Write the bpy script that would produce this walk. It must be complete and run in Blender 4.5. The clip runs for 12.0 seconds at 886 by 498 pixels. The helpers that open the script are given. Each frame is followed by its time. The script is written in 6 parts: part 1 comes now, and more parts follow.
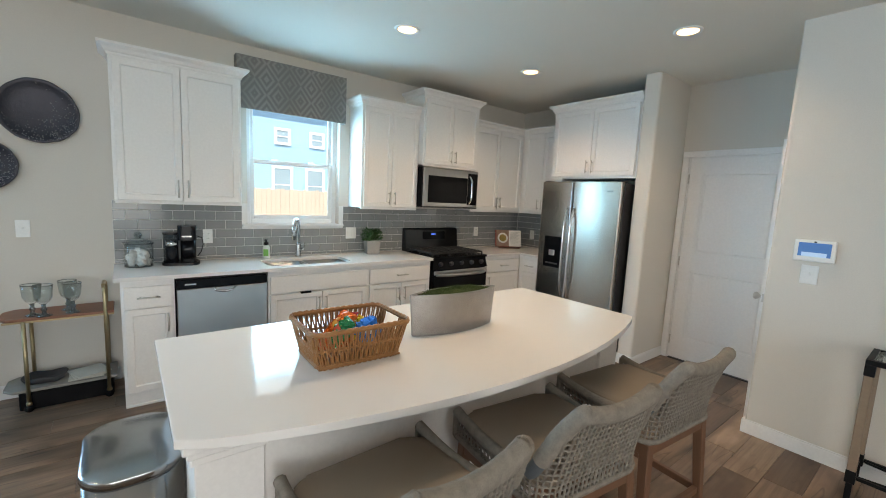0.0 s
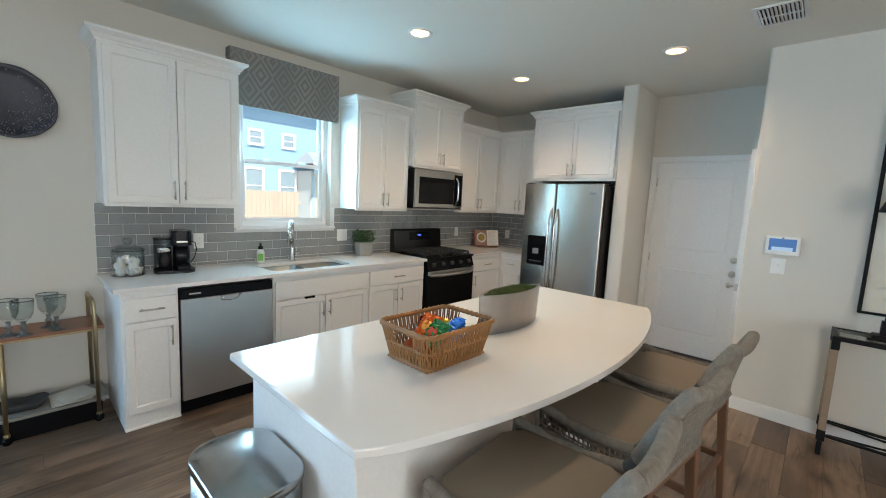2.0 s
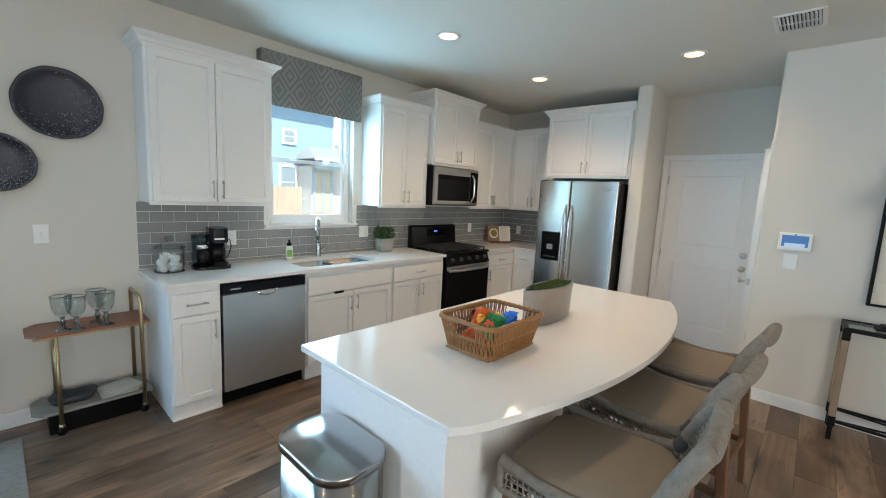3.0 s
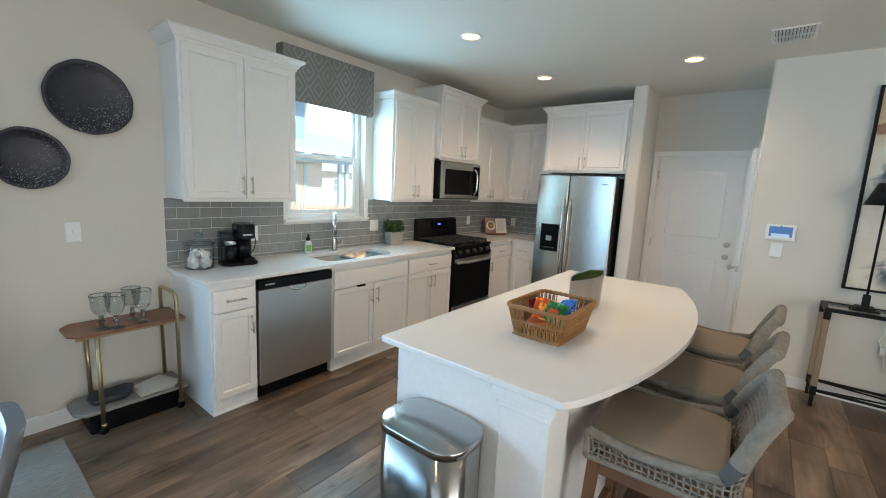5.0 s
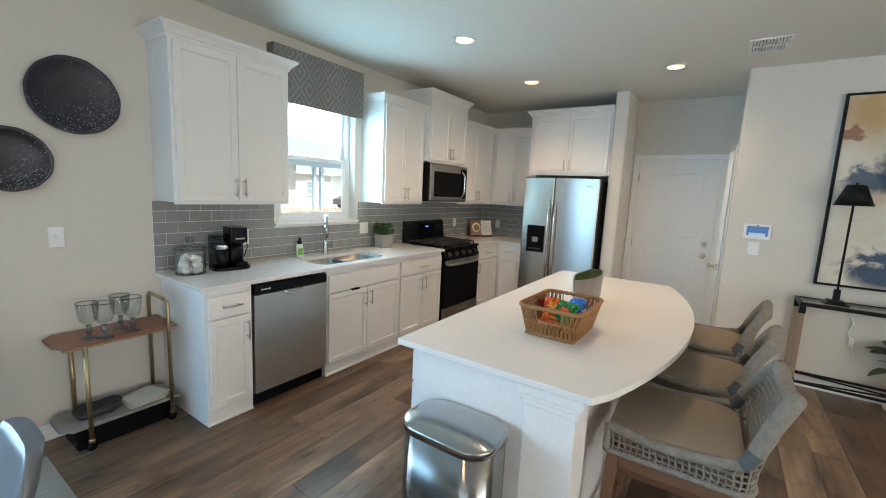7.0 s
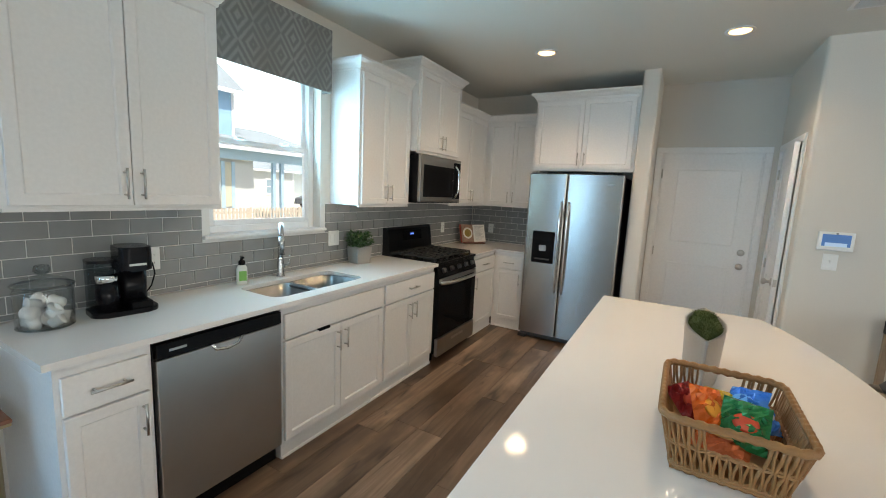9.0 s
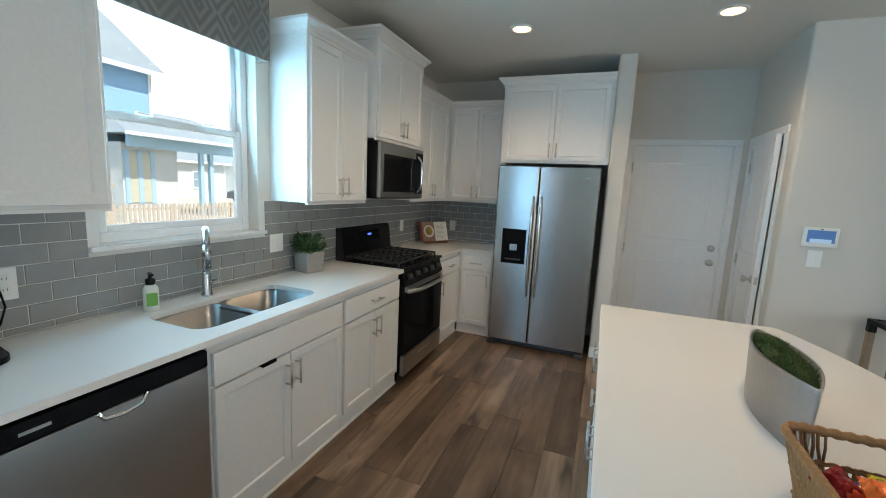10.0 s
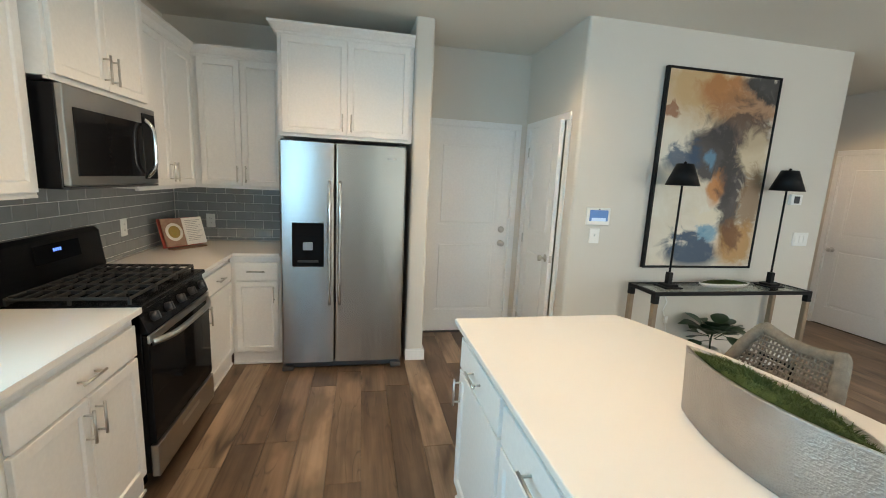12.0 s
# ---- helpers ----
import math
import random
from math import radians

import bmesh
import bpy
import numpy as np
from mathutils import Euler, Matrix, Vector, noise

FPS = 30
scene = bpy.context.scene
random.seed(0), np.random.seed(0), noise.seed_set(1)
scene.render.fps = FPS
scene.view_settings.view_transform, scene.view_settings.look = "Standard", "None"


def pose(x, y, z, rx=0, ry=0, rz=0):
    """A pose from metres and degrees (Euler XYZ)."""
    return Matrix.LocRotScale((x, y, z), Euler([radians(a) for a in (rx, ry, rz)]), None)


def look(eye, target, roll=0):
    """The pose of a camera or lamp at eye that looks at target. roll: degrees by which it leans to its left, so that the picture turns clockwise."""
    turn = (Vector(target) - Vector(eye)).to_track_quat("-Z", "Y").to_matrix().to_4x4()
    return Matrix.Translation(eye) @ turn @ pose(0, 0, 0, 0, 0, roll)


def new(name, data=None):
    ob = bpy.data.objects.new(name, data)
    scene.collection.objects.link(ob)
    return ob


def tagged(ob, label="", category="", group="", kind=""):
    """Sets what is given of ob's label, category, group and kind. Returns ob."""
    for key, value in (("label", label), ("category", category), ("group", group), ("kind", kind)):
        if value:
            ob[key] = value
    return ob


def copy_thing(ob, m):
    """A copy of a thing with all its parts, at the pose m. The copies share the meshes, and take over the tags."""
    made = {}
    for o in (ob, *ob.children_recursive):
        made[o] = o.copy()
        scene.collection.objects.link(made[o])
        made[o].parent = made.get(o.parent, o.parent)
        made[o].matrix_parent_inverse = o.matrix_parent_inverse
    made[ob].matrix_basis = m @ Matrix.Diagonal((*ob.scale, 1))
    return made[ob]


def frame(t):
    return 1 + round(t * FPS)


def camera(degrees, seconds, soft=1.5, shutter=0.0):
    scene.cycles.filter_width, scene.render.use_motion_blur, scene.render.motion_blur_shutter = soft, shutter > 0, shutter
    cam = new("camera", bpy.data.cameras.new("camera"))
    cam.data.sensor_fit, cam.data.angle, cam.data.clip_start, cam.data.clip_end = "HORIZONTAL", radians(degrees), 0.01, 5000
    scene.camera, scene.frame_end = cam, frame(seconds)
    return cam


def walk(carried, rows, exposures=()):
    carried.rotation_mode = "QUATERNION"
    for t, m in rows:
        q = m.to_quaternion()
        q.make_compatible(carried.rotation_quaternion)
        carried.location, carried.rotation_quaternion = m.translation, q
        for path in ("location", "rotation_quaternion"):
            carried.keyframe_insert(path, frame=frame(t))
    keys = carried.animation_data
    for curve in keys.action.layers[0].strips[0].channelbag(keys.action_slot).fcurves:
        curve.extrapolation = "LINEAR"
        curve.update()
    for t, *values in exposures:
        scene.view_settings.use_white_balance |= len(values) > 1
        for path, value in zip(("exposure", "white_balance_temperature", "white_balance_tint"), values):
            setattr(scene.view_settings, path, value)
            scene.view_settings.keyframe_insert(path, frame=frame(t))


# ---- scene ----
cam = camera(94.7, 12.0, 1.0)
PATH = [
    (0, (0.254, 0.432, 1.533), (1.481, 1.992, 1.285), 2.8),
    (0.5, (0.129, 0.495, 1.531), (1.449, 1.978, 1.29), 2.7),
    (1, (-0.011, 0.56, 1.545), (1.375, 1.981, 1.302), 2.7),
    (1.5, (-0.106, 0.657, 1.526), (1.32, 2.039, 1.287), 2.7),
    (2, (-0.217, 0.781, 1.528), (1.237, 2.133, 1.29), 2.8),
    (2.5, (-0.326, 0.83, 1.547), (1.131, 2.176, 1.291), 2.8),
    (3, (-0.467, 0.884, 1.546), (1.0, 2.218, 1.282), 2.8),
    (5, (-0.853, 1.138, 1.563), (0.713, 2.346, 1.262), 2.8),
    (5.5, (-1.02, 1.148, 1.572), (0.566, 2.329, 1.275), 2.8),
    (6, (-1.155, 1.154, 1.561), (0.453, 2.309, 1.277), 2.7),
    (6.5, (-1.131, 1.183, 1.561), (0.492, 2.315, 1.276), 2.8),
    (7, (-0.965, 1.276, 1.55), (0.677, 2.382, 1.268), 2.7),
    (9, (-0.282, 2.022, 1.538), (1.447, 2.988, 1.258), 2.8),
    (9.5, (-0.11, 2.231, 1.531), (1.667, 3.102, 1.238), 2.8),
    (10, (0.059, 2.396, 1.533), (1.901, 3.115, 1.236), 2.8),
    (10.5, (0.272, 2.515, 1.525), (2.185, 3.012, 1.219), 2.7),
    (11, (0.478, 2.607, 1.557), (2.437, 2.835, 1.226), 2.8),
    (11.5, (0.642, 2.708, 1.529), (2.614, 2.626, 1.203), 2.6),
    (12, (0.774, 2.798, 1.541), (2.706, 2.401, 1.206), 2.8),
]
walk(cam, [(t, look(eye, target, roll)) for t, eye, target, roll in PATH],
     exposures=[(0, 0.73, 7250, 12), (1, 0.67, 7200, 11), (3, 0.71, 7150, 11), (6.5, 0.73, 7500, 13), (9, 0.58, 7500, 12), (10.5, 0.36, 6650, 7), (11.2, 0.48, 7150, 9), (12, 0.92, 7750, 9)])

# ---- world, sun, daylight, exposure ----
world = bpy.data.worlds.new("sky")
scene.world = world
world.use_nodes = True
wn = world.node_tree.nodes
sky = wn.new("ShaderNodeTexSky")
sky.sky_type, sky.sun_disc = "NISHITA", False
sky.sun_elevation, sky.sun_rotation = radians(58), radians(200)
sky.air_density, sky.dust_density, sky.ozone_density = 0.9, 1.6, 1.0
wn["Background"].inputs["Strength"].default_value = 0.15
world.node_tree.links.new(sky.outputs[0], wn["Background"].inputs[0])

sun = new("sun", bpy.data.lights.new("sun", "SUN"))
sun.data.energy, sun.data.angle, sun.data.color = 5.0, radians(0.5), (1.0, 0.97, 0.93)
sun.matrix_world = look((0, 0, 30), (0 + math.sin(radians(20)) * 17, 18, 0))


def area(name, eye, target, w, h, watts, color):
    ob = new(name, bpy.data.lights.new(name, "AREA"))
    ob.data.shape, ob.data.size, ob.data.size_y = "RECTANGLE", w, h
    ob.data.energy, ob.data.color = watts, color
    ob.matrix_world = look(eye, target)
    return ob


SKYBLUE = (0.24, 0.58, 1.0)
area("kitchen_window_light", (1.53, 4.445, 1.72), (1.53, 2.5, 2.15), 0.74, 0.92, 17, (0.30, 0.69, 1.0))
# added blue fill from the northwest, through an assumed glass door
area("patio_door_light", (-2.3, 4.50, 1.25), (-1.3, 1.8, 0.1), 2.2, 2.0, 92, SKYBLUE)
# added cool fill for the west-facing sides; its window is assumed
area("west_window_light", (-4.32, 1.0, 1.5), (0, 1.0, 0.2), 3.0, 1.6, 16, (0.62, 0.82, 1.0))
# added fill for the south side, aimed up at the ceiling
area("south_window_light", (-0.8, -2.92, 1.4), (0.2, 1.2, 2.7), 3.4, 1.7, 66, (0.88, 0.93, 0.97))

# ---- materials ----


def nodes_of(name):
    m = bpy.data.materials.new(name)
    m.use_nodes = True
    nt = m.node_tree
    return m, nt, nt.nodes["Principled BSDF"]


def noise_node(nt, scale, detail=4.0, stretch=None, rough=0.55, rand=False):
    geo = nt.nodes.new("ShaderNodeNewGeometry")
    out = geo.outputs["Position"]
    if rand:
        info = nt.nodes.new("ShaderNodeObjectInfo")
        mul = nt.nodes.new("ShaderNodeVectorMath")
        mul.operation = "MULTIPLY_ADD"
        comb = nt.nodes.new("ShaderNodeCombineXYZ")
        for k in range(3):
            nt.links.new(info.outputs["Random"], comb.inputs[k])
        nt.links.new(comb.outputs[0], mul.inputs[0])
        mul.inputs[1].default_value = (37.0, 91.0, 53.0)
        nt.links.new(out, mul.inputs[2])
        out = mul.outputs[0]
    if stretch:
        mp = nt.nodes.new("ShaderNodeMapping")
        mp.inputs["Scale"].default_value = stretch
        nt.links.new(out, mp.inputs[0])
        out = mp.outputs[0]
    n = nt.nodes.new("ShaderNodeTexNoise")
    n.inputs["Scale"].default_value, n.inputs["Detail"].default_value, n.inputs["Roughness"].default_value = scale, detail, rough
    nt.links.new(out, n.inputs["Vector"])
    return n.outputs["Fac"]


def ramp(nt, fac, stops):
    r = nt.nodes.new("ShaderNodeValToRGB")
    el = r.color_ramp.elements
    while len(el) < len(stops):
        el.new(0.5)
    for e, (p, c) in zip(el, stops):
        e.position, e.color = p, (*c, 1)
    nt.links.new(fac, r.inputs[0])
    return r.outputs[0]


def mixc(nt, fac, a, b, mode="MIX"):
    m = nt.nodes.new("ShaderNodeMix")
    m.data_type, m.blend_type = "RGBA", mode
    for sock, v in ((m.inputs[0], fac), (m.inputs[6], a), (m.inputs[7], b)):
        if isinstance(v, (int, float)):
            sock.default_value = v
        elif isinstance(v, tuple):
            sock.default_value = (*v, 1)
        else:
            nt.links.new(v, sock)
    return m.outputs[2]


def bump(nt, fac, bsdf, strength=0.2, dist=0.002):
    b = nt.nodes.new("ShaderNodeBump")
    b.inputs["Strength"].default_value, b.inputs["Distance"].default_value = strength, dist
    nt.links.new(fac, b.inputs["Height"])
    nt.links.new(b.outputs[0], bsdf.inputs["Normal"])


def surf(name, a, b, rough=0.5, metal=0.0, scale=6.0, fine=90.0, bumps=0.1, stretch=None, rvar=0.08, rand=False, spec=0.5, dist=0.002, coat=0.0):
    """A surface whose colour drifts between a and b, with fine grain in gloss and relief."""
    m, nt, p = nodes_of(name)
    big = noise_node(nt, scale, 3.0, stretch, rand=rand)
    small = noise_node(nt, fine, 5.0, stretch, rand=rand)
    col = mixc(nt, big, a, b)
    col = mixc(nt, 0.12, col, ramp(nt, small, [(0.3, tuple(x * 0.75 for x in a)), (0.7, tuple(min(1, x * 1.2) for x in b))]))
    nt.links.new(col, p.inputs["Base Color"])
    mr = nt.nodes.new("ShaderNodeMapRange")
    mr.inputs[3].default_value, mr.inputs[4].default_value = max(0.02, rough - rvar), min(1, rough + rvar)
    nt.links.new(big, mr.inputs[0])
    nt.links.new(mr.outputs[0], p.inputs["Roughness"])
    p.inputs["Metallic"].default_value, p.inputs["Specular IOR Level"].default_value = metal, spec
    p.inputs["Coat Weight"].default_value = coat
    if bumps:
        bump(nt, small, p, bumps, dist)
    return m


def glow(name, color, strength):
    m, nt, p = nodes_of(name)
    p.inputs["Emission Color"].default_value, p.inputs["Emission Strength"].default_value = (*color, 1), strength
    p.inputs["Base Color"].default_value = (*color, 1)
    return m


def glass_mat(name, tint=(1, 1, 1), rough=0.0, thin=True, sheen=0.6, floor_=0.035):
    m, nt, p = nodes_of(name)
    if thin:
        nt.nodes.remove(p)
        tr, gl, mx = nt.nodes.new("ShaderNodeBsdfTransparent"), nt.nodes.new("ShaderNodeBsdfGlossy"), nt.nodes.new("ShaderNodeMixShader")
        lw, fr = nt.nodes.new("ShaderNodeLayerWeight"), nt.nodes.new("ShaderNodeMath")
        lw.inputs[0].default_value = 0.5
        pw = nt.nodes.new("ShaderNodeMath")
        pw.operation = "POWER"
        pw.inputs[1].default_value = 4.0
        fr.operation = "MULTIPLY_ADD"
        fr.inputs[1].default_value, fr.inputs[2].default_value = sheen, floor_
        nt.links.new(lw.outputs["Facing"], pw.inputs[0])
        nt.links.new(pw.outputs[0], fr.inputs[0])
        gl.inputs["Roughness"].default_value = 0.01
        tr.inputs[0].default_value = (*tint, 1)
        nt.links.new(fr.outputs[0], mx.inputs[0])
        nt.links.new(tr.outputs[0], mx.inputs[1])
        nt.links.new(gl.outputs[0], mx.inputs[2])
        nt.links.new(mx.outputs[0], nt.nodes["Material Output"].inputs[0])
    else:
        p.inputs["Transmission Weight"].default_value, p.inputs["Roughness"].default_value, p.inputs["IOR"].default_value = 1.0, rough, 1.45
        p.inputs["Base Color"].default_value = (*tint, 1)
    return m


def floor_wood():
    m, nt, p = nodes_of("vinyl_plank_wood")
    info = nt.nodes.new("ShaderNodeObjectInfo")
    tone = ramp(nt, info.outputs["Random"], [(0.0, (0.115, 0.074, 0.049)), (0.35, (0.165, 0.109, 0.073)), (0.7, (0.235, 0.162, 0.112)), (1.0, (0.33, 0.238, 0.168))])
    grain = noise_node(nt, 1.0, 8.0, (1.6, 42.0, 1.0), 0.62, rand=True)
    streak = noise_node(nt, 1.0, 3.0, (0.9, 7.0, 1.0), 0.5, rand=True)
    cloud = noise_node(nt, 2.2, 3.0, (1.0, 2.2, 1.0), rand=True)
    col = mixc(nt, ramp(nt, grain, [(0.36, (0.75,) * 3), (0.62, (0.0,) * 3)]), tone, mixc(nt, 1.0, tone, (0.55, 0.5, 0.46), "MULTIPLY"))
    col = mixc(nt, ramp(nt, streak, [(0.5, (0,) * 3), (0.66, (0.8,) * 3)]), col, mixc(nt, 1.0, tone, (1.65, 1.6, 1.55), "MULTIPLY"))
    col = mixc(nt, ramp(nt, cloud, [(0.36, (0.85,) * 3), (0.55, (0.0,) * 3)]), col, mixc(nt, 1.0, tone, (0.5, 0.47, 0.44), "MULTIPLY"))
    crack = noise_node(nt, 1.0, 2.0, (1.3, 10.0, 1.0), 0.5, rand=True)
    where = noise_node(nt, 1.0, 2.0, (1.5, 4.0, 1.0), 0.5, rand=True)
    line = ramp(nt, crack, [(0.485, (0,) * 3), (0.5, (1,) * 3), (0.515, (0,) * 3)])
    line = mixc(nt, ramp(nt, where, [(0.5, (0,) * 3), (0.57, (1,) * 3)]), (0, 0, 0), line)
    col = mixc(nt, mixc(nt, 0.55, (0, 0, 0), line), col, (0.03, 0.018, 0.012))
    vor = nt.nodes.new("ShaderNodeTexVoronoi")
    vor.voronoi_dimensions = "2D"
    vor.inputs["Scale"].default_value = 1.0
    warp = nt.nodes.new("ShaderNodeVectorMath")
    warp.operation = "MULTIPLY_ADD"
    geo = nt.nodes.new("ShaderNodeNewGeometry")
    nt.links.new(geo.outputs["Position"], warp.inputs[0])
    warp.inputs[1].default_value = (1.15, 3.1, 1.0)
    comb = nt.nodes.new("ShaderNodeCombineXYZ")
    nt.links.new(crack, comb.inputs[0])
    nt.links.new(streak, comb.inputs[1])
    nt.links.new(comb.outputs[0], warp.inputs[2])
    nt.links.new(warp.outputs[0], vor.inputs["Vector"])
    dist_ = vor.outputs["Distance"]
    col = mixc(nt, ramp(nt, dist_, [(0.03, (0.9,) * 3), (0.10, (0.45,) * 3), (0.24, (0,) * 3)]), col, (0.04, 0.024, 0.015))
    nt.links.new(col, p.inputs["Base Color"])
    mr = nt.nodes.new("ShaderNodeMapRange")
    mr.inputs[3].default_value, mr.inputs[4].default_value = 0.27, 0.42
    nt.links.new(grain, mr.inputs[0])
    nt.links.new(mr.outputs[0], p.inputs["Roughness"])
    bump(nt, grain, p, 0.12, 0.0015)
    return m


def quartz():
    m, nt, p = nodes_of("white_quartz")
    small, mid = noise_node(nt, 420.0, 2.0), noise_node(nt, 3.0, 4.0)
    base = mixc(nt, mid, (0.745, 0.72, 0.695), (0.785, 0.765, 0.74))
    col = mixc(nt, ramp(nt, small, [(0.68, (0,) * 3), (0.74, (0.35,) * 3)]), base, (0.55, 0.5, 0.45))
    nt.links.new(col, p.inputs["Base Color"])
    p.inputs["Roughness"].default_value, p.inputs["Specular IOR Level"].default_value = 0.07, 0.4
    return m


def brushed(name, a, b, rough=0.28, axis=(1.0, 1.0, 220.0)):
    m, nt, p = nodes_of(name)
    g = noise_node(nt, 1.0, 4.0, axis)
    nt.links.new(mixc(nt, g, a, b), p.inputs["Base Color"])
    p.inputs["Metallic"].default_value = 1.0
    mr = nt.nodes.new("ShaderNodeMapRange")
    mr.inputs[3].default_value, mr.inputs[4].default_value = rough - 0.025, rough + 0.025
    nt.links.new(g, mr.inputs[0])
    nt.links.new(mr.outputs[0], p.inputs["Roughness"])
    p.inputs["Anisotropic"].default_value, p.inputs["Anisotropic Rotation"].default_value = 0.85, 0.25
    return m


M_WALL = surf("greige_wall_paint", (0.65, 0.61, 0.55), (0.67, 0.63, 0.57), 0.75, scale=1.2, fine=160, bumps=0.12)
M_CEIL = surf("ceiling_paint", (0.73, 0.71, 0.65), (0.75, 0.73, 0.67), 0.9, scale=1.5, fine=120, bumps=0.25)
M_CAB = surf("white_cabinet_paint", (0.80, 0.785, 0.765), (0.82, 0.805, 0.785), 0.42, scale=1.3, fine=60, bumps=0.03)
M_TRIM = surf("white_trim_paint", (0.79, 0.785, 0.775), (0.81, 0.805, 0.795), 0.4, scale=2, fine=50, bumps=0.04)
M_QUARTZ = quartz()
M_FLOOR = floor_wood()
M_SUB = surf("dark_underlay", (0.05, 0.04, 0.03), (0.06, 0.05, 0.04), 0.9)
M_TILE = surf("grey_glazed_tile", (0.245, 0.25, 0.25), (0.30, 0.305, 0.305), 0.13, scale=5, fine=14, bumps=0.06, rand=True, rvar=0.05, dist=0.004)
M_GROUT = surf("pale_grout", (0.72, 0.71, 0.69), (0.78, 0.77, 0.75), 0.9, scale=20, fine=300, bumps=0.3)
M_STEEL = brushed("brushed_stainless", (0.42, 0.385, 0.345), (0.56, 0.52, 0.475), 0.24, (90.0, 90.0, 1.5))
M_STEELH = surf("brushed_stainless_level", (0.53, 0.515, 0.495), (0.55, 0.535, 0.515), 0.29, 1.0, scale=1.5, fine=6, bumps=0, rvar=0.02)
M_SINK = surf("sink_steel", (0.215, 0.22, 0.225), (0.25, 0.255, 0.26), 0.3, 1.0, scale=2, fine=20, bumps=0, rvar=0.03)
M_CHROME = surf("chrome", (0.72, 0.72, 0.72), (0.76, 0.76, 0.76), 0.1, 1.0, bumps=0)
M_TAP = surf("satin_tap_steel", (0.50, 0.50, 0.50), (0.56, 0.56, 0.555), 0.24, 1.0, bumps=0)
M_NICKEL = surf("satin_nickel", (0.55, 0.53, 0.50), (0.6, 0.58, 0.55), 0.3, 1.0, bumps=0.02)
M_BLACK = surf("black_enamel", (0.005, 0.005, 0.006), (0.008, 0.008, 0.009), 0.22, bumps=0.0, spec=0.12)
M_BLACKG = surf("black_glass", (0.008, 0.008, 0.009), (0.01, 0.01, 0.011), 0.05, bumps=0.0, rvar=0.02, spec=0.05)
M_COFF = surf("black_appliance_plastic", (0.005, 0.005, 0.0065), (0.008, 0.008, 0.010), 0.24, bumps=0.02, spec=0.22)
# stainless toned down: the microwave front's dim reflections are put into the colour
M_STEELD = surf("stainless_toned_down", (0.34, 0.325, 0.305), (0.38, 0.365, 0.345), 0.3, 1.0, scale=1.5, fine=6, bumps=0, rvar=0.02)
M_IRON = surf("cast_iron", (0.015, 0.015, 0.016), (0.025, 0.025, 0.026), 0.6, fine=200, bumps=0.3)
M_DGREY = surf("dark_grey_plastic", (0.035, 0.036, 0.04), (0.05, 0.05, 0.055), 0.5, bumps=0.05)
M_BLKST = brushed("dark_slate_steel", (0.05, 0.052, 0.055), (0.065, 0.067, 0.07), 0.33, (1.5, 1.5, 200.0))
M_WHITEPL = surf("white_plastic", (0.8, 0.8, 0.78), (0.83, 0.83, 0.81), 0.35, bumps=0.01)
M_GLASS = glass_mat("window_glass", (0.96, 0.985, 1.0))
M_VINYL = surf("white_vinyl", (0.8, 0.81, 0.82), (0.83, 0.84, 0.85), 0.35, bumps=0.01)
M_LAMP = glow("lamp_disc", (1.0, 0.66, 0.32), 2.7)

# ---- mesh helpers ----


def box(bm, x0, y0, z0, x1, y1, z1, bev=0.0, seg=1):
    v = [bm.verts.new((x, y, z)) for z in (z0, z1) for x, y in ((x0, y0), (x1, y0), (x1, y1), (x0, y1))]
    f = [bm.faces.new([v[i] for i in q]) for q in ((3, 2, 1, 0), (4, 5, 6, 7), (0, 1, 5, 4), (1, 2, 6, 5), (2, 3, 7, 6), (3, 0, 4, 7))]
    if bev:
        es = list({e for q in f for e in q.edges})
        bmesh.ops.bevel(bm, geom=es, offset=bev, segments=seg, profile=0.5, affect="EDGES")
    return f


def newbox(x0, y0, z0, x1, y1, z1, bev=0.0, seg=1):
    bm = bmesh.new()
    box(bm, x0, y0, z0, x1, y1, z1, bev, seg)
    return bm


def tube(bm, pts, r, n=8, closed=False, cap=True, flat=1.0):
    pts = [Vector(p) for p in pts]
    rings, k = [], len(pts)
    up = None
    for i, p in enumerate(pts):
        a = pts[(i - 1) % k] if closed or i else p
        b = pts[(i + 1) % k] if closed or i < k - 1 else p
        d = (b - a).normalized()
        if up is None:
            up = Vector((0, 0, 1)) if abs(d.z) < 0.9 else Vector((1, 0, 0))
        side = d.cross(up).normalized()
        up = side.cross(d).normalized()
        rad = r[i] if isinstance(r, (list, tuple)) else r
        rings.append([bm.verts.new(p + side * rad * math.cos(t) + up * rad * flat * math.sin(t)) for t in (2 * math.pi * j / n for j in range(n))])
    for i in range(k if closed else k - 1):
        a, b = rings[i], rings[(i + 1) % k]
        for j in range(n):
            bm.faces.new((a[j], a[(j + 1) % n], b[(j + 1) % n], b[j])).smooth = True
    if cap and not closed:
        bm.faces.new(list(reversed(rings[0])))
        bm.faces.new(rings[-1])


def lathe(bm, prof, n=24, cx=0.0, cy=0.0, ex=1.0, ey=1.0, rot=0.0):
    rings = []
    for r, z in prof:
        rings.append([bm.verts.new((cx + ex * r * math.cos(rot + 2 * math.pi * j / n), cy + ey * r * math.sin(rot + 2 * math.pi * j / n), z)) for j in range(n)])
    for a, b in zip(rings, rings[1:]):
        for j in range(n):
            bm.faces.new((a[j], a[(j + 1) % n], b[(j + 1) % n], b[j])).smooth = True
    if prof[0][0] > 1e-5:
        bm.faces.new(list(reversed(rings[0])))
    if prof[-1][0] > 1e-5:
        bm.faces.new(rings[-1])


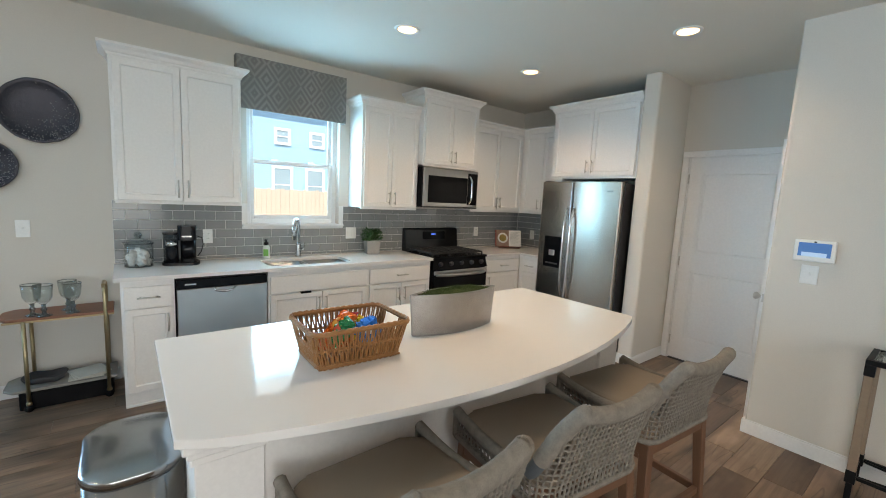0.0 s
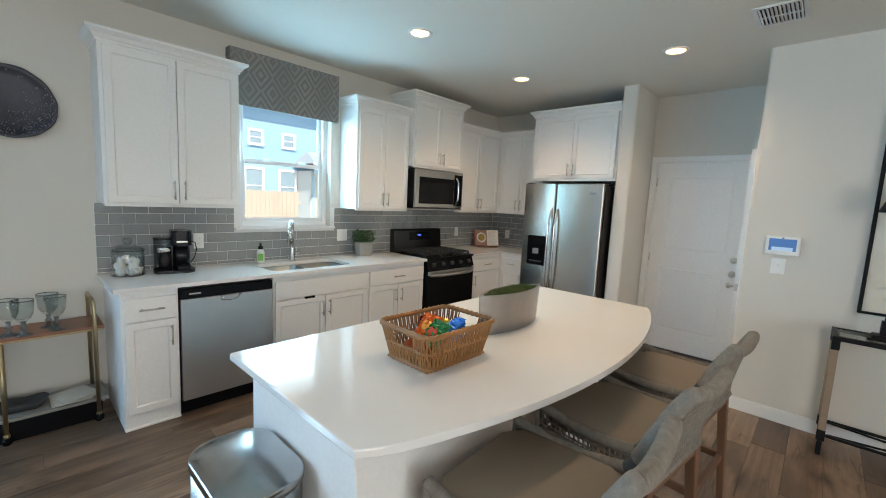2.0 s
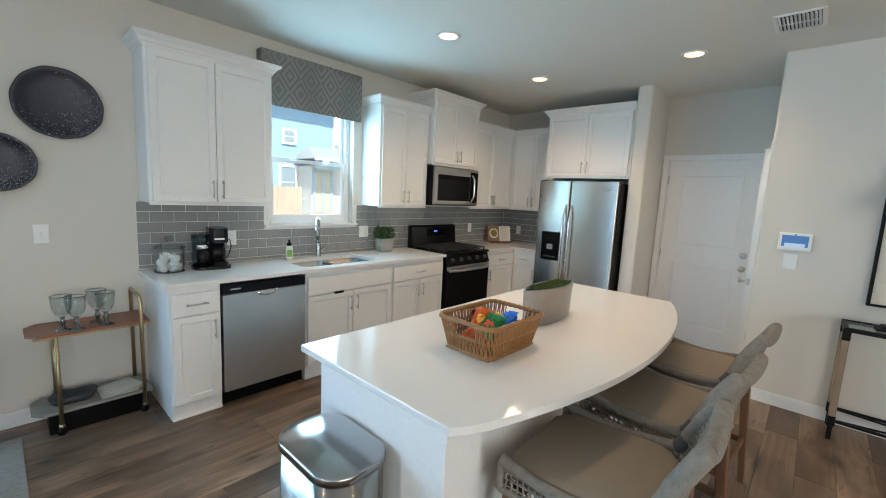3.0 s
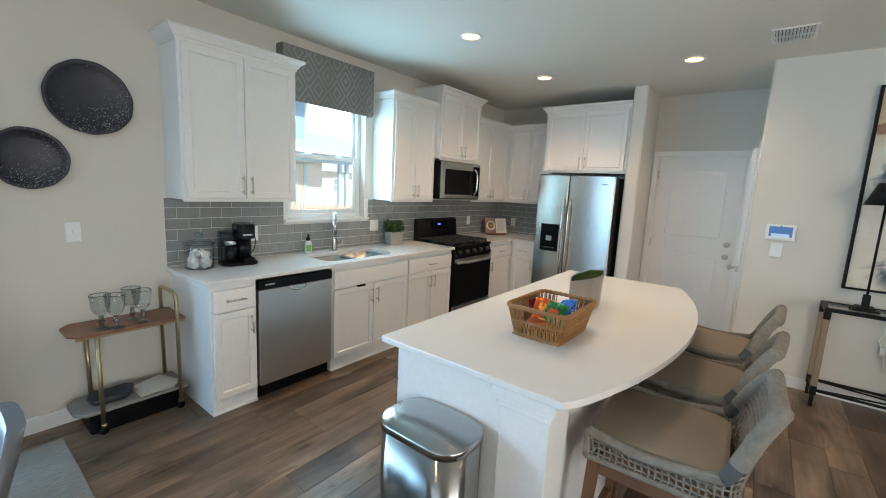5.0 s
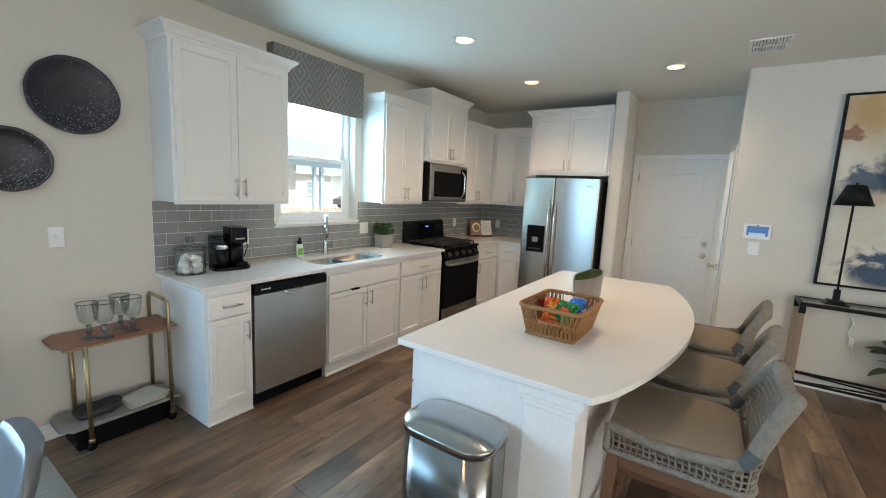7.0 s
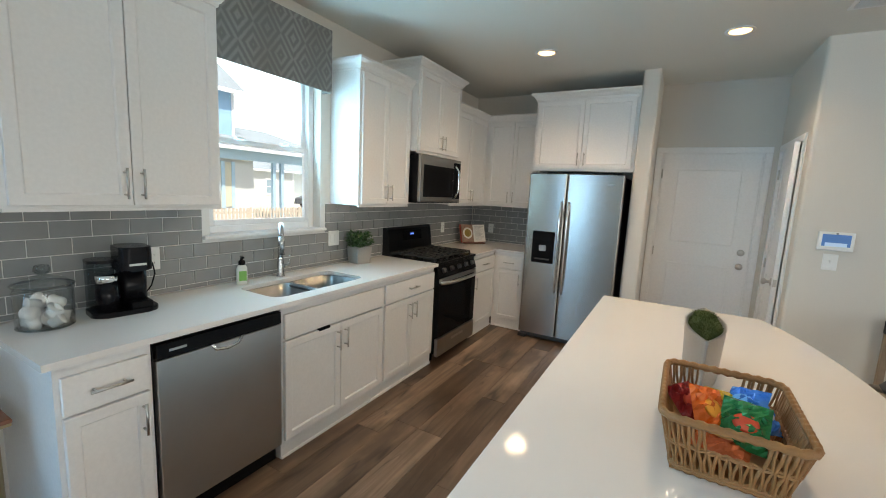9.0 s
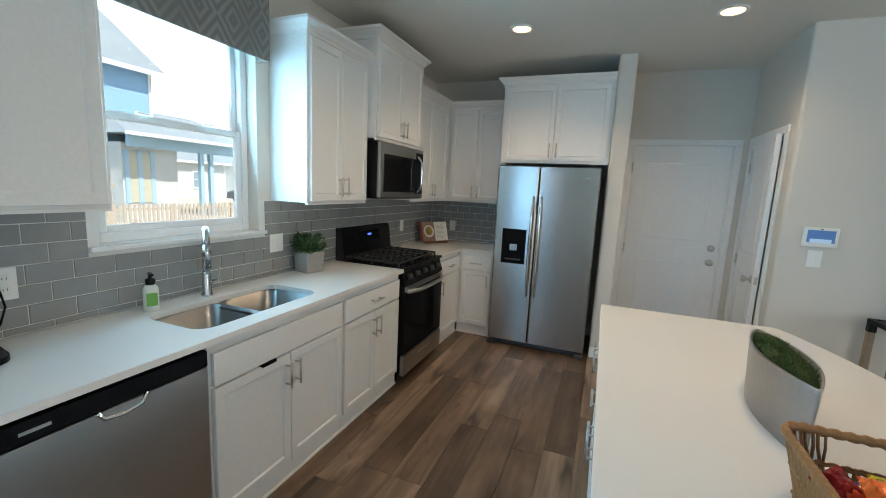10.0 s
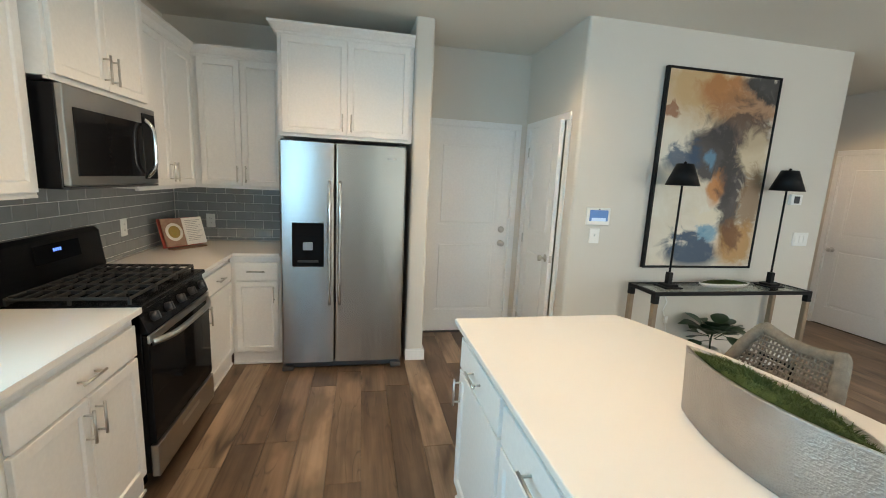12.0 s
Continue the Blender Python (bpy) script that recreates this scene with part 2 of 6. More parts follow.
def prism(bm, outline, z0, z1, bev=0.0, seg=2):
    lo = [bm.verts.new((x, y, z0)) for x, y in outline]
    hi = [bm.verts.new((x, y, z1)) for x, y in outline]
    n = len(outline)
    bot, top = bm.faces.new(list(reversed(lo))), bm.faces.new(hi)
    for i in range(n):
        bm.faces.new((lo[i], lo[(i + 1) % n], hi[(i + 1) % n], hi[i]))
    if bev:
        bmesh.ops.bevel(bm, geom=list(bot.edges) + list(top.edges), offset=bev, segments=seg, profile=0.5, affect="EDGES")


def rounded(x0, y0, x1, y1, r, n=6):
    out = []
    for cx, cy, a in ((x1 - r, y0 + r, -90), (x1 - r, y1 - r, 0), (x0 + r, y1 - r, 90), (x0 + r, y0 + r, 180)):
        out += [(cx + r * math.cos(radians(a + 90 * k / n)), cy + r * math.sin(radians(a + 90 * k / n))) for k in range(n + 1)]
    return out


def shift(bm, m):
    bmesh.ops.transform(bm, matrix=m, verts=bm.verts)
    return bm


def obj(name, bm, mat):
    me = bpy.data.meshes.new(name)
    bmesh.ops.recalc_face_normals(bm, faces=bm.faces)
    bm.to_mesh(me)
    bm.free()
    me.materials.append(mat)
    return new(name, me)


def part(name, bm, mat, parent, label=""):
    ob = obj(name, bm, mat)
    ob.parent = parent
    return tagged(ob, label)


def thing(name, m, label, category, group="", kind=""):
    ob = new(name)
    ob.empty_display_size = 0.1
    ob.matrix_world = m
    return tagged(ob, label, category, group, kind)


def solid(name, bm, mat, label, category="", group="", kind=""):
    return tagged(obj(name, bm, mat), label, category, group, kind)


def smooth(ob, on=True):
    for p in ob.data.polygons:
        p.use_smooth = on
    return ob


# ---- large structure ----
H = 2.74
YN, XE, XP, YP = 4.38, 4.69, 3.655, 1.22
STRUCT = "structure"


def wall(name, boxes, label, rounds=()):
    """rounds: plan points whose upright edge is bull-nosed."""
    bm = bmesh.new()
    for b in boxes:
        box(bm, *b)
    es = [e for e in bm.edges if abs(e.verts[0].co.z - e.verts[1].co.z) > 2 and any(math.hypot(e.verts[0].co.x - x, e.verts[0].co.y - y) < 1e-4 for x, y in rounds)]
    if es:
        bmesh.ops.bevel(bm, geom=es, offset=0.022, segments=5, profile=0.5, affect="EDGES")
    return solid(name, bm, M_WALL, label, "wall", kind=STRUCT)


WX0, WX1, WZ0, WZ1 = 1.122, 1.982, 1.215, 2.42
DX0, DX1, DZ1 = -3.4, -1.15, 2.1
wall_north = wall("wall_north", [(-4.35, YN, 0, DX0, YN + 0.16, H), (DX0, YN, DZ1, DX1, YN + 0.16, H), (DX1, YN, 0, WX0, YN + 0.16, H), (WX0, YN, 0, WX1, YN + 0.16, WZ0),
                                 (WX0, YN, WZ1, WX1, YN + 0.16, H), (WX1, YN, 0, XE + 0.15, YN + 0.16, H)], "greige painted kitchen wall with a window opening")
wall_west = wall("wall_west", [(-4.35, -2.95, 0, -4.2, -0.5, H), (-4.35, 2.5, 0, -4.2, YN, H), (-4.35, -0.5, 0, -4.2, 2.5, 0.7), (-4.35, -0.5, 2.3, -4.2, 2.5, H)], "greige painted dining room wall")
wall_south = wall("wall_south", [(-4.2, -2.95, 0, -2.5, -2.8, H), (0.9, -2.95, 0, 3.86, -2.8, H), (4.72, -2.95, 0, 6.6, -2.8, H), (3.86, -2.95, 2.05, 4.72, -2.8, H),
                                 (-2.5, -2.95, 0, 0.9, -2.8, 0.65), (-2.5, -2.95, 2.35, 0.9, -2.8, H)], "greige painted far wall with a door opening")
wall_east = wall("wall_east", [(XE, 2.2, 0, XE + 0.15, YN, H), (XE, YP, 0, XE + 0.15, 1.325, H), (XE, 1.325, 2.055, XE + 0.15, 2.2, H)], "greige painted wall behind the refrigerator")
wall_stub = wall("wall_stub", [(4.066, 2.262, 0, XE, 2.41, H)], "greige painted stub wall beside the refrigerator", [(4.066, 2.262), (4.066, 2.41)])
wall_pantry = wall("wall_pantry", [(XP, YP - 0.14, 0, 3.83, YP, H), (4.57, YP - 0.14, 0, XE + 0.15, YP, H), (3.83, YP - 0.14, 2.055, 4.57, YP, H)], "greige painted pantry wall with rounded corner", [(XP, YP)])
wall_picture = wall("wall_picture", [(XP, -1.2, 0, XP + 0.14, YP - 0.14, H)], "greige painted wall behind the console table", [(XP, -1.2)])
wall_hall_side = wall("wall_hall_side", [(XP + 0.14, -1.2, 0, 6.6, -1.06, H)], "greige painted side wall of the hall")
wall_hall = wall("wall_hall", [(6.6, -2.95, 0, 6.75, -1.06, H)], "greige painted end wall of the hall")
pantry_back = wall("wall_closet", [(XE + 0.15, -1.06, 0, XE + 0.3, YP, H)], "plain painted closet wall")
ceiling = solid("ceiling", newbox(-4.35, -2.95, H, 6.75, YN + 0.16, H + 0.15), M_CEIL, "off-white textured painted ceiling", "ceiling", kind=STRUCT)
slab = solid("floor", newbox(-4.35, -2.95, -0.25, 6.75, YN + 0.16, -0.006), M_SUB, "brown wood-look plank floor", "floor", kind=STRUCT)


def baseboard(name, runs):
    bm = bmesh.new()
    for x0, y0, x1, y1 in runs:
        box(bm, x0, y0, 0, x1, y1, 0.085)
        cx0, cx1 = (x0 + 0.004, x1 - 0.004) if abs(x1 - x0) < abs(y1 - y0) else (x0, x1)
        cy0, cy1 = (y0 + 0.004, y1 - 0.004) if abs(x1 - x0) > abs(y1 - y0) else (y0, y1)
        box(bm, cx0, cy0, 0.085, cx1, cy1, 0.098)
    return solid(name, bm, M_TRIM, "white painted baseboard along the wall", "baseboard", kind=STRUCT)


B = 0.016
baseboard("baseboard", [(-1.15, YN - B, 0.19, YN), (4.066 - B, 2.262, 4.066, 2.41), (4.066 - B, 2.262 - B, XE, 2.262), (XP - B, -1.2, XP, YP + B), (XP, YP, 3.765, YP + B),
                        (XP - B, -1.2 - B, 6.6, -1.2), (4.79, -2.8, 6.6, -2.8 + B), (0.9, -2.8, 3.79, -2.8 + B), (-4.2, -2.8, -4.2 + B, YN)])


# ---- windows ----
def window_unit(name, x0, x1, z0, z1, y, label):
    """A single-hung vinyl window; y is the room side of its frame."""
    root = thing(name, pose(x0, y, z0), label, "window", kind=STRUCT)
    w, h, f, mid = x1 - x0, z1 - z0, 0.045, (z1 - z0) * 0.47
    fr = bmesh.new()
    for b in ((0, 0, 0, f, 0.07, h), (w - f, 0, 0, w, 0.07, h), (f, 0, 0, w - f, 0.07, f), (f, 0, h - f, w - f, 0.07, h)):
        box(fr, *b, 0.004)
    part("window_frame", fr, M_VINYL, root)
    for nm, za, zb, ya in (("lower_sash", f, mid + 0.02, 0.008), ("upper_sash", mid - 0.015, h - f, 0.036)):
        s, bm = 0.034, bmesh.new()
        for b in ((f, ya, za, f + s, ya + 0.026, zb), (w - f - s, ya, za, w - f, ya + 0.026, zb), (f + s, ya, za, w - f - s, ya + 0.026, za + s), (f + s, ya, zb - s, w - f - s, ya + 0.026, zb)):
            box(bm, *b, 0.003)
        sash = part(nm, bm, M_VINYL, root)
        pane = part("pane", newbox(f + s, ya + 0.011, za + s, w - f - s, ya + 0.015, zb - s), M_GLASS, sash, "clear glass pane")
        pane.visible_shadow = False
    lk = bmesh.new()
    for cx in (w * 0.3, w * 0.7):
        box(lk, cx - 0.03, -0.006, mid + 0.02, cx + 0.03, 0.02, mid + 0.032, 0.003)
    part("sash_lock", lk, M_VINYL, root)
    return root


window_unit("window_1", WX0, WX1, WZ0, WZ1, YN + 0.075, "white vinyl single-hung kitchen window over the sink")
sill = solid("window_sill", newbox(WX0 - 0.045, YN - 0.03, WZ0 - 0.022, WX1 + 0.045, YN, WZ0, 0.004), M_TRIM, "white painted window sill above the tiles", "window sill", kind=STRUCT)
sill_in = solid("window_stool", newbox(WX0 + 0.002, YN, WZ0 - 0.018, WX1 - 0.002, YN + 0.075, WZ0 + 0.002), M_TRIM, "white painted window stool in the opening", "window sill", kind=STRUCT)


def big_window(name, m, w, h, n, label):
    root = thing(name, m, label, "window", kind=STRUCT)
    f = 0.06
    bm = bmesh.new()
    for b in ((0, 0, 0, w, 0.08, f), (0, 0, h - f, w, 0.08, h)):
        box(bm, *b)
    for k in range(n + 1):
        x = (w - f) * k / n
        box(bm, x, 0.002, f, x + f, 0.078, h - f)
    part("window_frame", bm, M_VINYL, root)
    for k in range(n):
        x = (w - f) * k / n + f
        pane = part("pane", newbox(x, 0.037, f, x + (w - f) / n - f, 0.043, h - f), M_GLASS, root)
        pane.visible_shadow = False


# unseen door, assumed behind the curtain to let the blue fill in
big_window("door_patio", pose(DX0, YN + 0.05, 0), DX1 - DX0, DZ1, 2, "assumed white framed sliding glass patio door, out of view")
# unseen window, assumed from the cool light on west-facing sides
big_window("window_2", pose(-4.24, -0.5, 0.7, 0, 0, 90), 3.0, 1.6, 3, "assumed white framed dining room window, out of view")
# unseen window, assumed so that the south fill has an opening
big_window("window_3", pose(-2.5, -2.93, 0.65), 3.4, 1.7, 3, "assumed white framed living room window, out of view")


# ---- doors ----
def knob(parent, x, y, z, name="door_knob", rose=0.032, ball=0.028, lever=True):
    bm = bmesh.new()
    lathe(bm, [(rose, 0), (rose, 0.006), (0.012, 0.012), (0.011, 0.03), (ball * 0.8, 0.04), (ball, 0.052), (ball * 0.85, 0.064), (0.0, 0.068)] if lever else [(rose, 0), (rose, 0.012), (rose * 0.7, 0.02), (0.0, 0.021)], 20)
    shift(bm, pose(x, y, z, 90))
    part(name, bm, M_NICKEL, parent, "satin nickel knob" if lever else "satin nickel deadbolt")


def panel_door(name, m, w, h, swing, label, bolts=False, knob_right=True, t=0.036):
    """A two-panel door hung at local x=0 (or at x=w when knob_right is off), front facing local -y, with its casing."""
    root = thing(name, m, label, "door", kind=STRUCT)
    c, cw = bmesh.new(), 0.06
    for b in ((-cw - 0.012, -0.016, 0, -0.012, 0, h + 0.01), (w + 0.012, -0.016, 0, w + cw + 0.012, 0, h + 0.01), (-cw - 0.012, -0.016, h + 0.01, w + cw + 0.012, 0, h + 0.07)):
        box(c, *b, 0.004)
    part("casing", c, M_TRIM, root)
    j = bmesh.new()
    for b in ((-0.012, -0.002, 0, -0.002, 0.12, h + 0.004), (w + 0.002, -0.002, 0, w + 0.012, 0.12, h + 0.004), (-0.012, -0.002, h + 0.004, w + 0.012, 0.12, h + 0.012)):
        box(j, *b)
    part("jamb", j, M_TRIM, root)
    bm = bmesh.new()
    st, zs = 0.115, ((0.22, 0.93), (1.09, h - 0.14))
    # stiles, rails and two raised panels
    for b in ((0, 0, 0, st, t, h), (w - st, 0, 0, w, t, h), (st, 0, 0, w - st, t, zs[0][0]), (st, 0, zs[0][1], w - st, t, zs[1][0]), (st, 0, zs[1][1], w - st, t, h)):
        box(bm, *b)
    for za, zb in zs:
        box(bm, st, 0.009, za, w - st, t - 0.009, zb)
        f = box(bm, st + 0.03, 0.002, za + 0.03, w - st - 0.03, t - 0.002, zb - 0.03)
        bmesh.ops.bevel(bm, geom=list(f[2].edges) + list(f[4].edges), offset=0.006, segments=1, affect="EDGES")
        for q in ((st, za, st + 0.012, zb), (w - st - 0.012, za, w - st, zb), (st + 0.012, za, w - st - 0.012, za + 0.012), (st + 0.012, zb - 0.012, w - st - 0.012, zb)):
            box(bm, q[0], 0.004, q[1], q[2], t - 0.004, q[3])
    leaf = part("leaf", bm, M_TRIM, root)
    hx = 0.0 if knob_right else w
    leaf.matrix_basis = pose(hx, 0, 0, 0, 0, swing) @ pose(-hx, 0.004, 0.012)
    kx = w - 0.065 if knob_right else 0.065
    knob(leaf, kx, 0, 0.92)
    if bolts:
        knob(leaf, kx, 0, 1.06, "deadbolt", lever=False)
    for z in (0.2, h / 2, h - 0.2):
        hb = bmesh.new()
        tube(hb, [(hx, -0.008, z - 0.045), (hx, -0.008, z + 0.045)], 0.007, 8)
        part("hinge", hb, M_NICKEL, root)
    lp = newbox(w - 0.001 if knob_right else -0.001, 0.006, 0.89, w + 0.001 if knob_right else 0.001, 0.03, 0.95)
    part("latch_plate", lp, M_NICKEL, leaf)
    return root


panel_door("door_1", pose(XE, 2.182, 0, 0, 0, -90), 0.841, 2.035, 0, "closed white two-panel door with nickel deadbolt", bolts=True)
solid("door_threshold", newbox(XE - 0.02, 1.345, 0, XE + 0.1, 2.178, 0.014, 0.003), M_DGREY, "dark metal door threshold", "threshold", kind=STRUCT)
panel_door("door_2", pose(4.552, YP, 0, 0, 0, 180), 0.706, 2.035, -5, "white pantry door standing slightly ajar")
panel_door("door_3", pose(4.708, -2.8, 0, 0, 0, 180), 0.836, 2.035, 0, "closed white two-panel hall door", knob_right=False)
solid("garage_side", newbox(XE + 0.12, 1.33, 0, XE + 0.15, 2.195, 2.05), M_TRIM, "plain panel closing the doorway", "panel", kind=STRUCT)
solid("hall_side", newbox(3.86, -2.95, 0, 4.72, -2.92, 2.05), M_TRIM, "plain panel closing the hall doorway", "panel", kind=STRUCT)


# ---- cabinets ----
def shaker(w, h, t=0.02, rail=0.055):
    """A shaker door: x 0..w, z 0..h, front at y=-t."""
    bm = bmesh.new()
    f = box(bm, 0, -t, 0, w, 0, h)
    front = f[2]
    bmesh.ops.bevel(bm, geom=list(front.edges), offset=0.0025, segments=1, affect="EDGES")
    front = min(bm.faces, key=lambda q: q.calc_center_median().y)
    bmesh.ops.inset_region(bm, faces=[front], thickness=rail)
    bmesh.ops.inset_region(bm, faces=[front], thickness=0.006, depth=-0.004)
    bmesh.ops.inset_region(bm, faces=[front], thickness=0.004, depth=-0.005)
    return bm


def pull(x, z, length, upright, y=-0.02):
    bm = bmesh.new()
    a, r, off = length / 2, 0.0055, 0.032
    d = (0, 0, 1) if upright else (1, 0, 0)
    P = lambda s, yy: (x + d[0] * s, yy, z + d[2] * s)
    tube(bm, [P(-a, y - off), P(a, y - off)], r, 8)
    for s in (-a * 0.72, a * 0.72):
        tube(bm, [P(s, y), P(s, y - off)], 0.0045, 8)
    return bm


def crown(bm, w, d, z, left=True, right=True, out=0.055, h=0.075):
    prof = [(0.0, 0.0), (0.008, 0.0), (0.010, 0.014), (0.018, 0.020), (0.030, 0.040), (out - 0.008, h - 0.022), (out - 0.004, h - 0.018), (out, h - 0.016), (out, h), (0.0, h)]
    rows = []
    for o, dz in prof:
        path = ([(-o, d)] if left else []) + [(-o if left else 0, -o), (w + o if right else w, -o)] + ([(w + o, d)] if right else [])
        rows.append([bm.verts.new((x, y, z + dz)) for x, y in path])
    for a, b in zip(rows, rows[1:] + rows[:1]):
        for i in range(len(a) - 1):
            bm.faces.new((a[i], a[i + 1], b[i + 1], b[i]))
    for i in (0, -1):
        bm.faces.new([r[i] for r in rows])


def cabinet_door(root, x, z, w, h, handle=None, hz=None, rail=0.055):
    d = part("door", shaker(w, h, rail=rail), M_CAB, root)
    d.location = (x, -0.0015, z)
    if handle:
        hx = 0.03 if handle == "l" else w - 0.03
        part("handle", pull(hx, hz - z, 0.13, True), M_NICKEL, d, "brushed nickel bar handle")
    return d


def upper(m, w, d, h, doors, label, crown_lr=(True, True), crown_h=0.075, side=0.02, group="wall cabinets", fill_l=0.0, fill_r=0.0):
    root = thing("wall_cabinet", m, label, "cabinet", group)
    bm = newbox(0, 0, 0, w, d, h, 0.001)
    box(bm, 0.004, -0.006, -0.012, w - 0.004, 0.014, 0.0)
    part("body", bm, M_CAB, root)
    cb = bmesh.new()
    crown(cb, w, d, h - 0.004, *crown_lr, h=crown_h)
    part("crown_moulding", cb, M_CAB, root)
    g, x0 = 0.004, side + fill_l
    dw = (w - fill_l - fill_r - 2 * side - g * (doors - 1)) / doors
    for k in range(doors):
        cabinet_door(root, x0 + k * (dw + g), 0.012, dw, h - 0.03, "r" if k == 0 and doors == 2 else "l", 0.105)
    return root


def base(m, w, d, doors, label, drawer="single", handle=None, group="base cabinets", toe=True, h=0.877, fill_l=0.0, fill_r=0.0):
    root = thing("base_cabinet", m, label, "cabinet", group)
    bb = newbox(0, 0, 0.095, w, d, h + 0.011)
    if drawer == "false":
        bmesh.ops.delete(bb, geom=[max(bb.faces, key=lambda f: f.calc_center_median().z)], context="FACES")
    part("body", bb, M_CAB, root)
    part("plinth", newbox(0.001, 0.03, 0, w - 0.001, d, 0.095), M_CAB, root)
    bt = newbox(0.0, 0.004, 0.0, w, 0.03, 0.095, 0.002)
    box(bt, 0.0, -0.006, 0.0, w, 0.004, 0.018, 0.003)
    part("base_trim", bt, M_CAB, root)
    s, g = 0.016, 0.005
    x0, ww = s + fill_l, w - 2 * s - fill_l - fill_r
    zd = h - 0.035 - 0.14
    if drawer:
        db = newbox(0, -0.02, 0, ww, 0, 0.14, 0.003, 2)
        dr = part("drawer_front", db, M_CAB, root)
        dr.location = (x0, -0.0015, zd)
        if drawer == "single":
            part("handle", pull(ww / 2, 0.07, 0.13, False), M_NICKEL, dr, "brushed nickel bar handle")
    dw = (ww - g * (doors - 1)) / doors
    hd = zd - 0.012 - 0.11 if drawer else h - 0.035 - 0.11
    for k in range(doors):
        hand = handle or ("r" if k == 0 and doors == 2 else "l")
        cabinet_door(root, x0 + k * (dw + g), 0.11, dw, hd, hand, 0.11 + hd - 0.1)
    return root


ZU, TOPU = 1.40, 2.385
YF = 4.095
W = "white shaker wall cabinet with nickel bar handles"
upper(pose(0.205, YF, ZU), 0.815, YN - YF, TOPU - ZU, 2, W + " and crown moulding")
upper(pose(2.085, YF, ZU), 0.657, YN - YF, TOPU - ZU, 2, W + " beside the window")
upper(pose(2.744, 4.02, 1.872), 0.768, YN - 4.02, 2.565 - 1.872, 2, "white shaker wall cabinet above the microwave")
upper(pose(3.512, YF, ZU), 1.176, YN - YF, TOPU - ZU, 2, "white shaker corner wall cabinet over the counter", (False, False), fill_r=0.325)
upper(pose(4.385, YF, ZU, 0, 0, -90), 0.68, XE - 4.385, TOPU - ZU, 2, "white shaker wall cabinet next to the refrigerator", (False, False), fill_l=0.035)
upper(pose(4.11, 3.412, 1.82, 0, 0, -90), 1.0, XE - 4.11, 2.53 - 1.82, 2, "white shaker cabinet above the refrigerator", (True, False), side=0.03, group="wall cabinets")

YB = 3.79
W = "white shaker base cabinet"
base(pose(0.215, YB, 0), 0.30, YN - YB, 1, W + " with one drawer and door", handle="r")
under_sink = base(pose(1.138, YB, 0), 0.882, YN - YB, 2, W + " under the sink", drawer="false")
# solid black strip filling part of the gap above the door
part("finger_notch", newbox(0.255, -0.0225, 0.683, 0.345, -0.002, 0.6985), M_BLACK, under_sink, "short black strip above the door")
base(pose(2.02, YB, 0), 0.715, YN - YB, 2, W + " beside the range")
base(pose(3.512, YB, 0), 0.588, YN - YB, 1, W + " in the corner", handle="l", fill_r=0.0)
base(pose(4.10, YB - 0.012, 0, 0, 0, -90), 0.365, XE - 4.10, 1, W + " next to the refrigerator", handle="r", fill_l=0.02)
XI0, XI1, YI0, YI1 = 0.392, 2.49, 1.62, 2.32

# ---- worktops ----
ZT, TH = 0.915, 0.026


def hole_slab(name, x0, y0, x1, y1, holes, label):
    """A worktop with one rounded cut-out for the sink."""
    bm = bmesh.new()
    hx0, hy0, hx1, hy1, hr = holes[0]
    n = 6
    hole = rounded(hx0, hy0, hx1, hy1, hr, n)
    outer = [(x1, y0), (x1, y1), (x0, y1), (x0, y0)]
    layers = []
    for z in (ZT, ZT - TH):
        o = [bm.verts.new((x, y, z)) for x, y in outer]
        h = [bm.verts.new((x, y, z)) for x, y in hole]
        for k in range(4):
            c = [h[k * (n + 1) + i] for i in range(n + 1)]
            for i in range(n):
                bm.faces.new((o[k], c[i + 1], c[i]))
            nx = h[((k + 1) % 4) * (n + 1)]
            bm.faces.new((o[k], o[(k + 1) % 4], nx, c[-1]))
        layers.append((o, h))
    for i in (0, 1):
        lo, hi = layers[1][i], layers[0][i]
        for k in range(len(lo)):
            bm.faces.new((lo[k], lo[(k + 1) % len(lo)], hi[(k + 1) % len(lo)], hi[k]))
    return solid(name, bm, M_QUARTZ, label, "worktop")


SINK = [(1.17, 3.855, 1.525, 4.215, 0.06), (1.55, 3.855, 1.905, 4.215, 0.06)]
hole_slab("worktop", 0.18, 3.75, 2.745, YN - 0.012, [(1.17, 3.855, 1.905, 4.215, 0.075)], "white quartz worktop with undermount sink cut-out")
bm = bmesh.new()
prism(bm, [(3.51, 3.75), (4.06, 3.75), (4.06, 3.412), (XE - 0.012, 3.412), (XE - 0.012, YN - 0.012), (3.51, YN - 0.012)], ZT - TH, ZT, 0.003)
solid("worktop", bm, M_QUARTZ, "white quartz corner worktop beside the range", "worktop")

R, XC, YC = 2.97, 1.43, 1.325 + 2.97
arc = []
a0, a1 = math.atan2(1.54 - YC, 0.335 - XC), math.atan2(1.53 - YC, 2.525 - XC)
for k in range(41):
    a = a0 + (a1 - a0) * k / 40
    arc.append((XC + R * math.cos(a), YC + R * math.sin(a)))
top_outline = [(0.328, 1.55)] + arc[1:-1] + [(2.53, 1.54), (2.523, 2.358), (2.515, 2.366), (0.338, 2.366), (0.33, 2.358)]

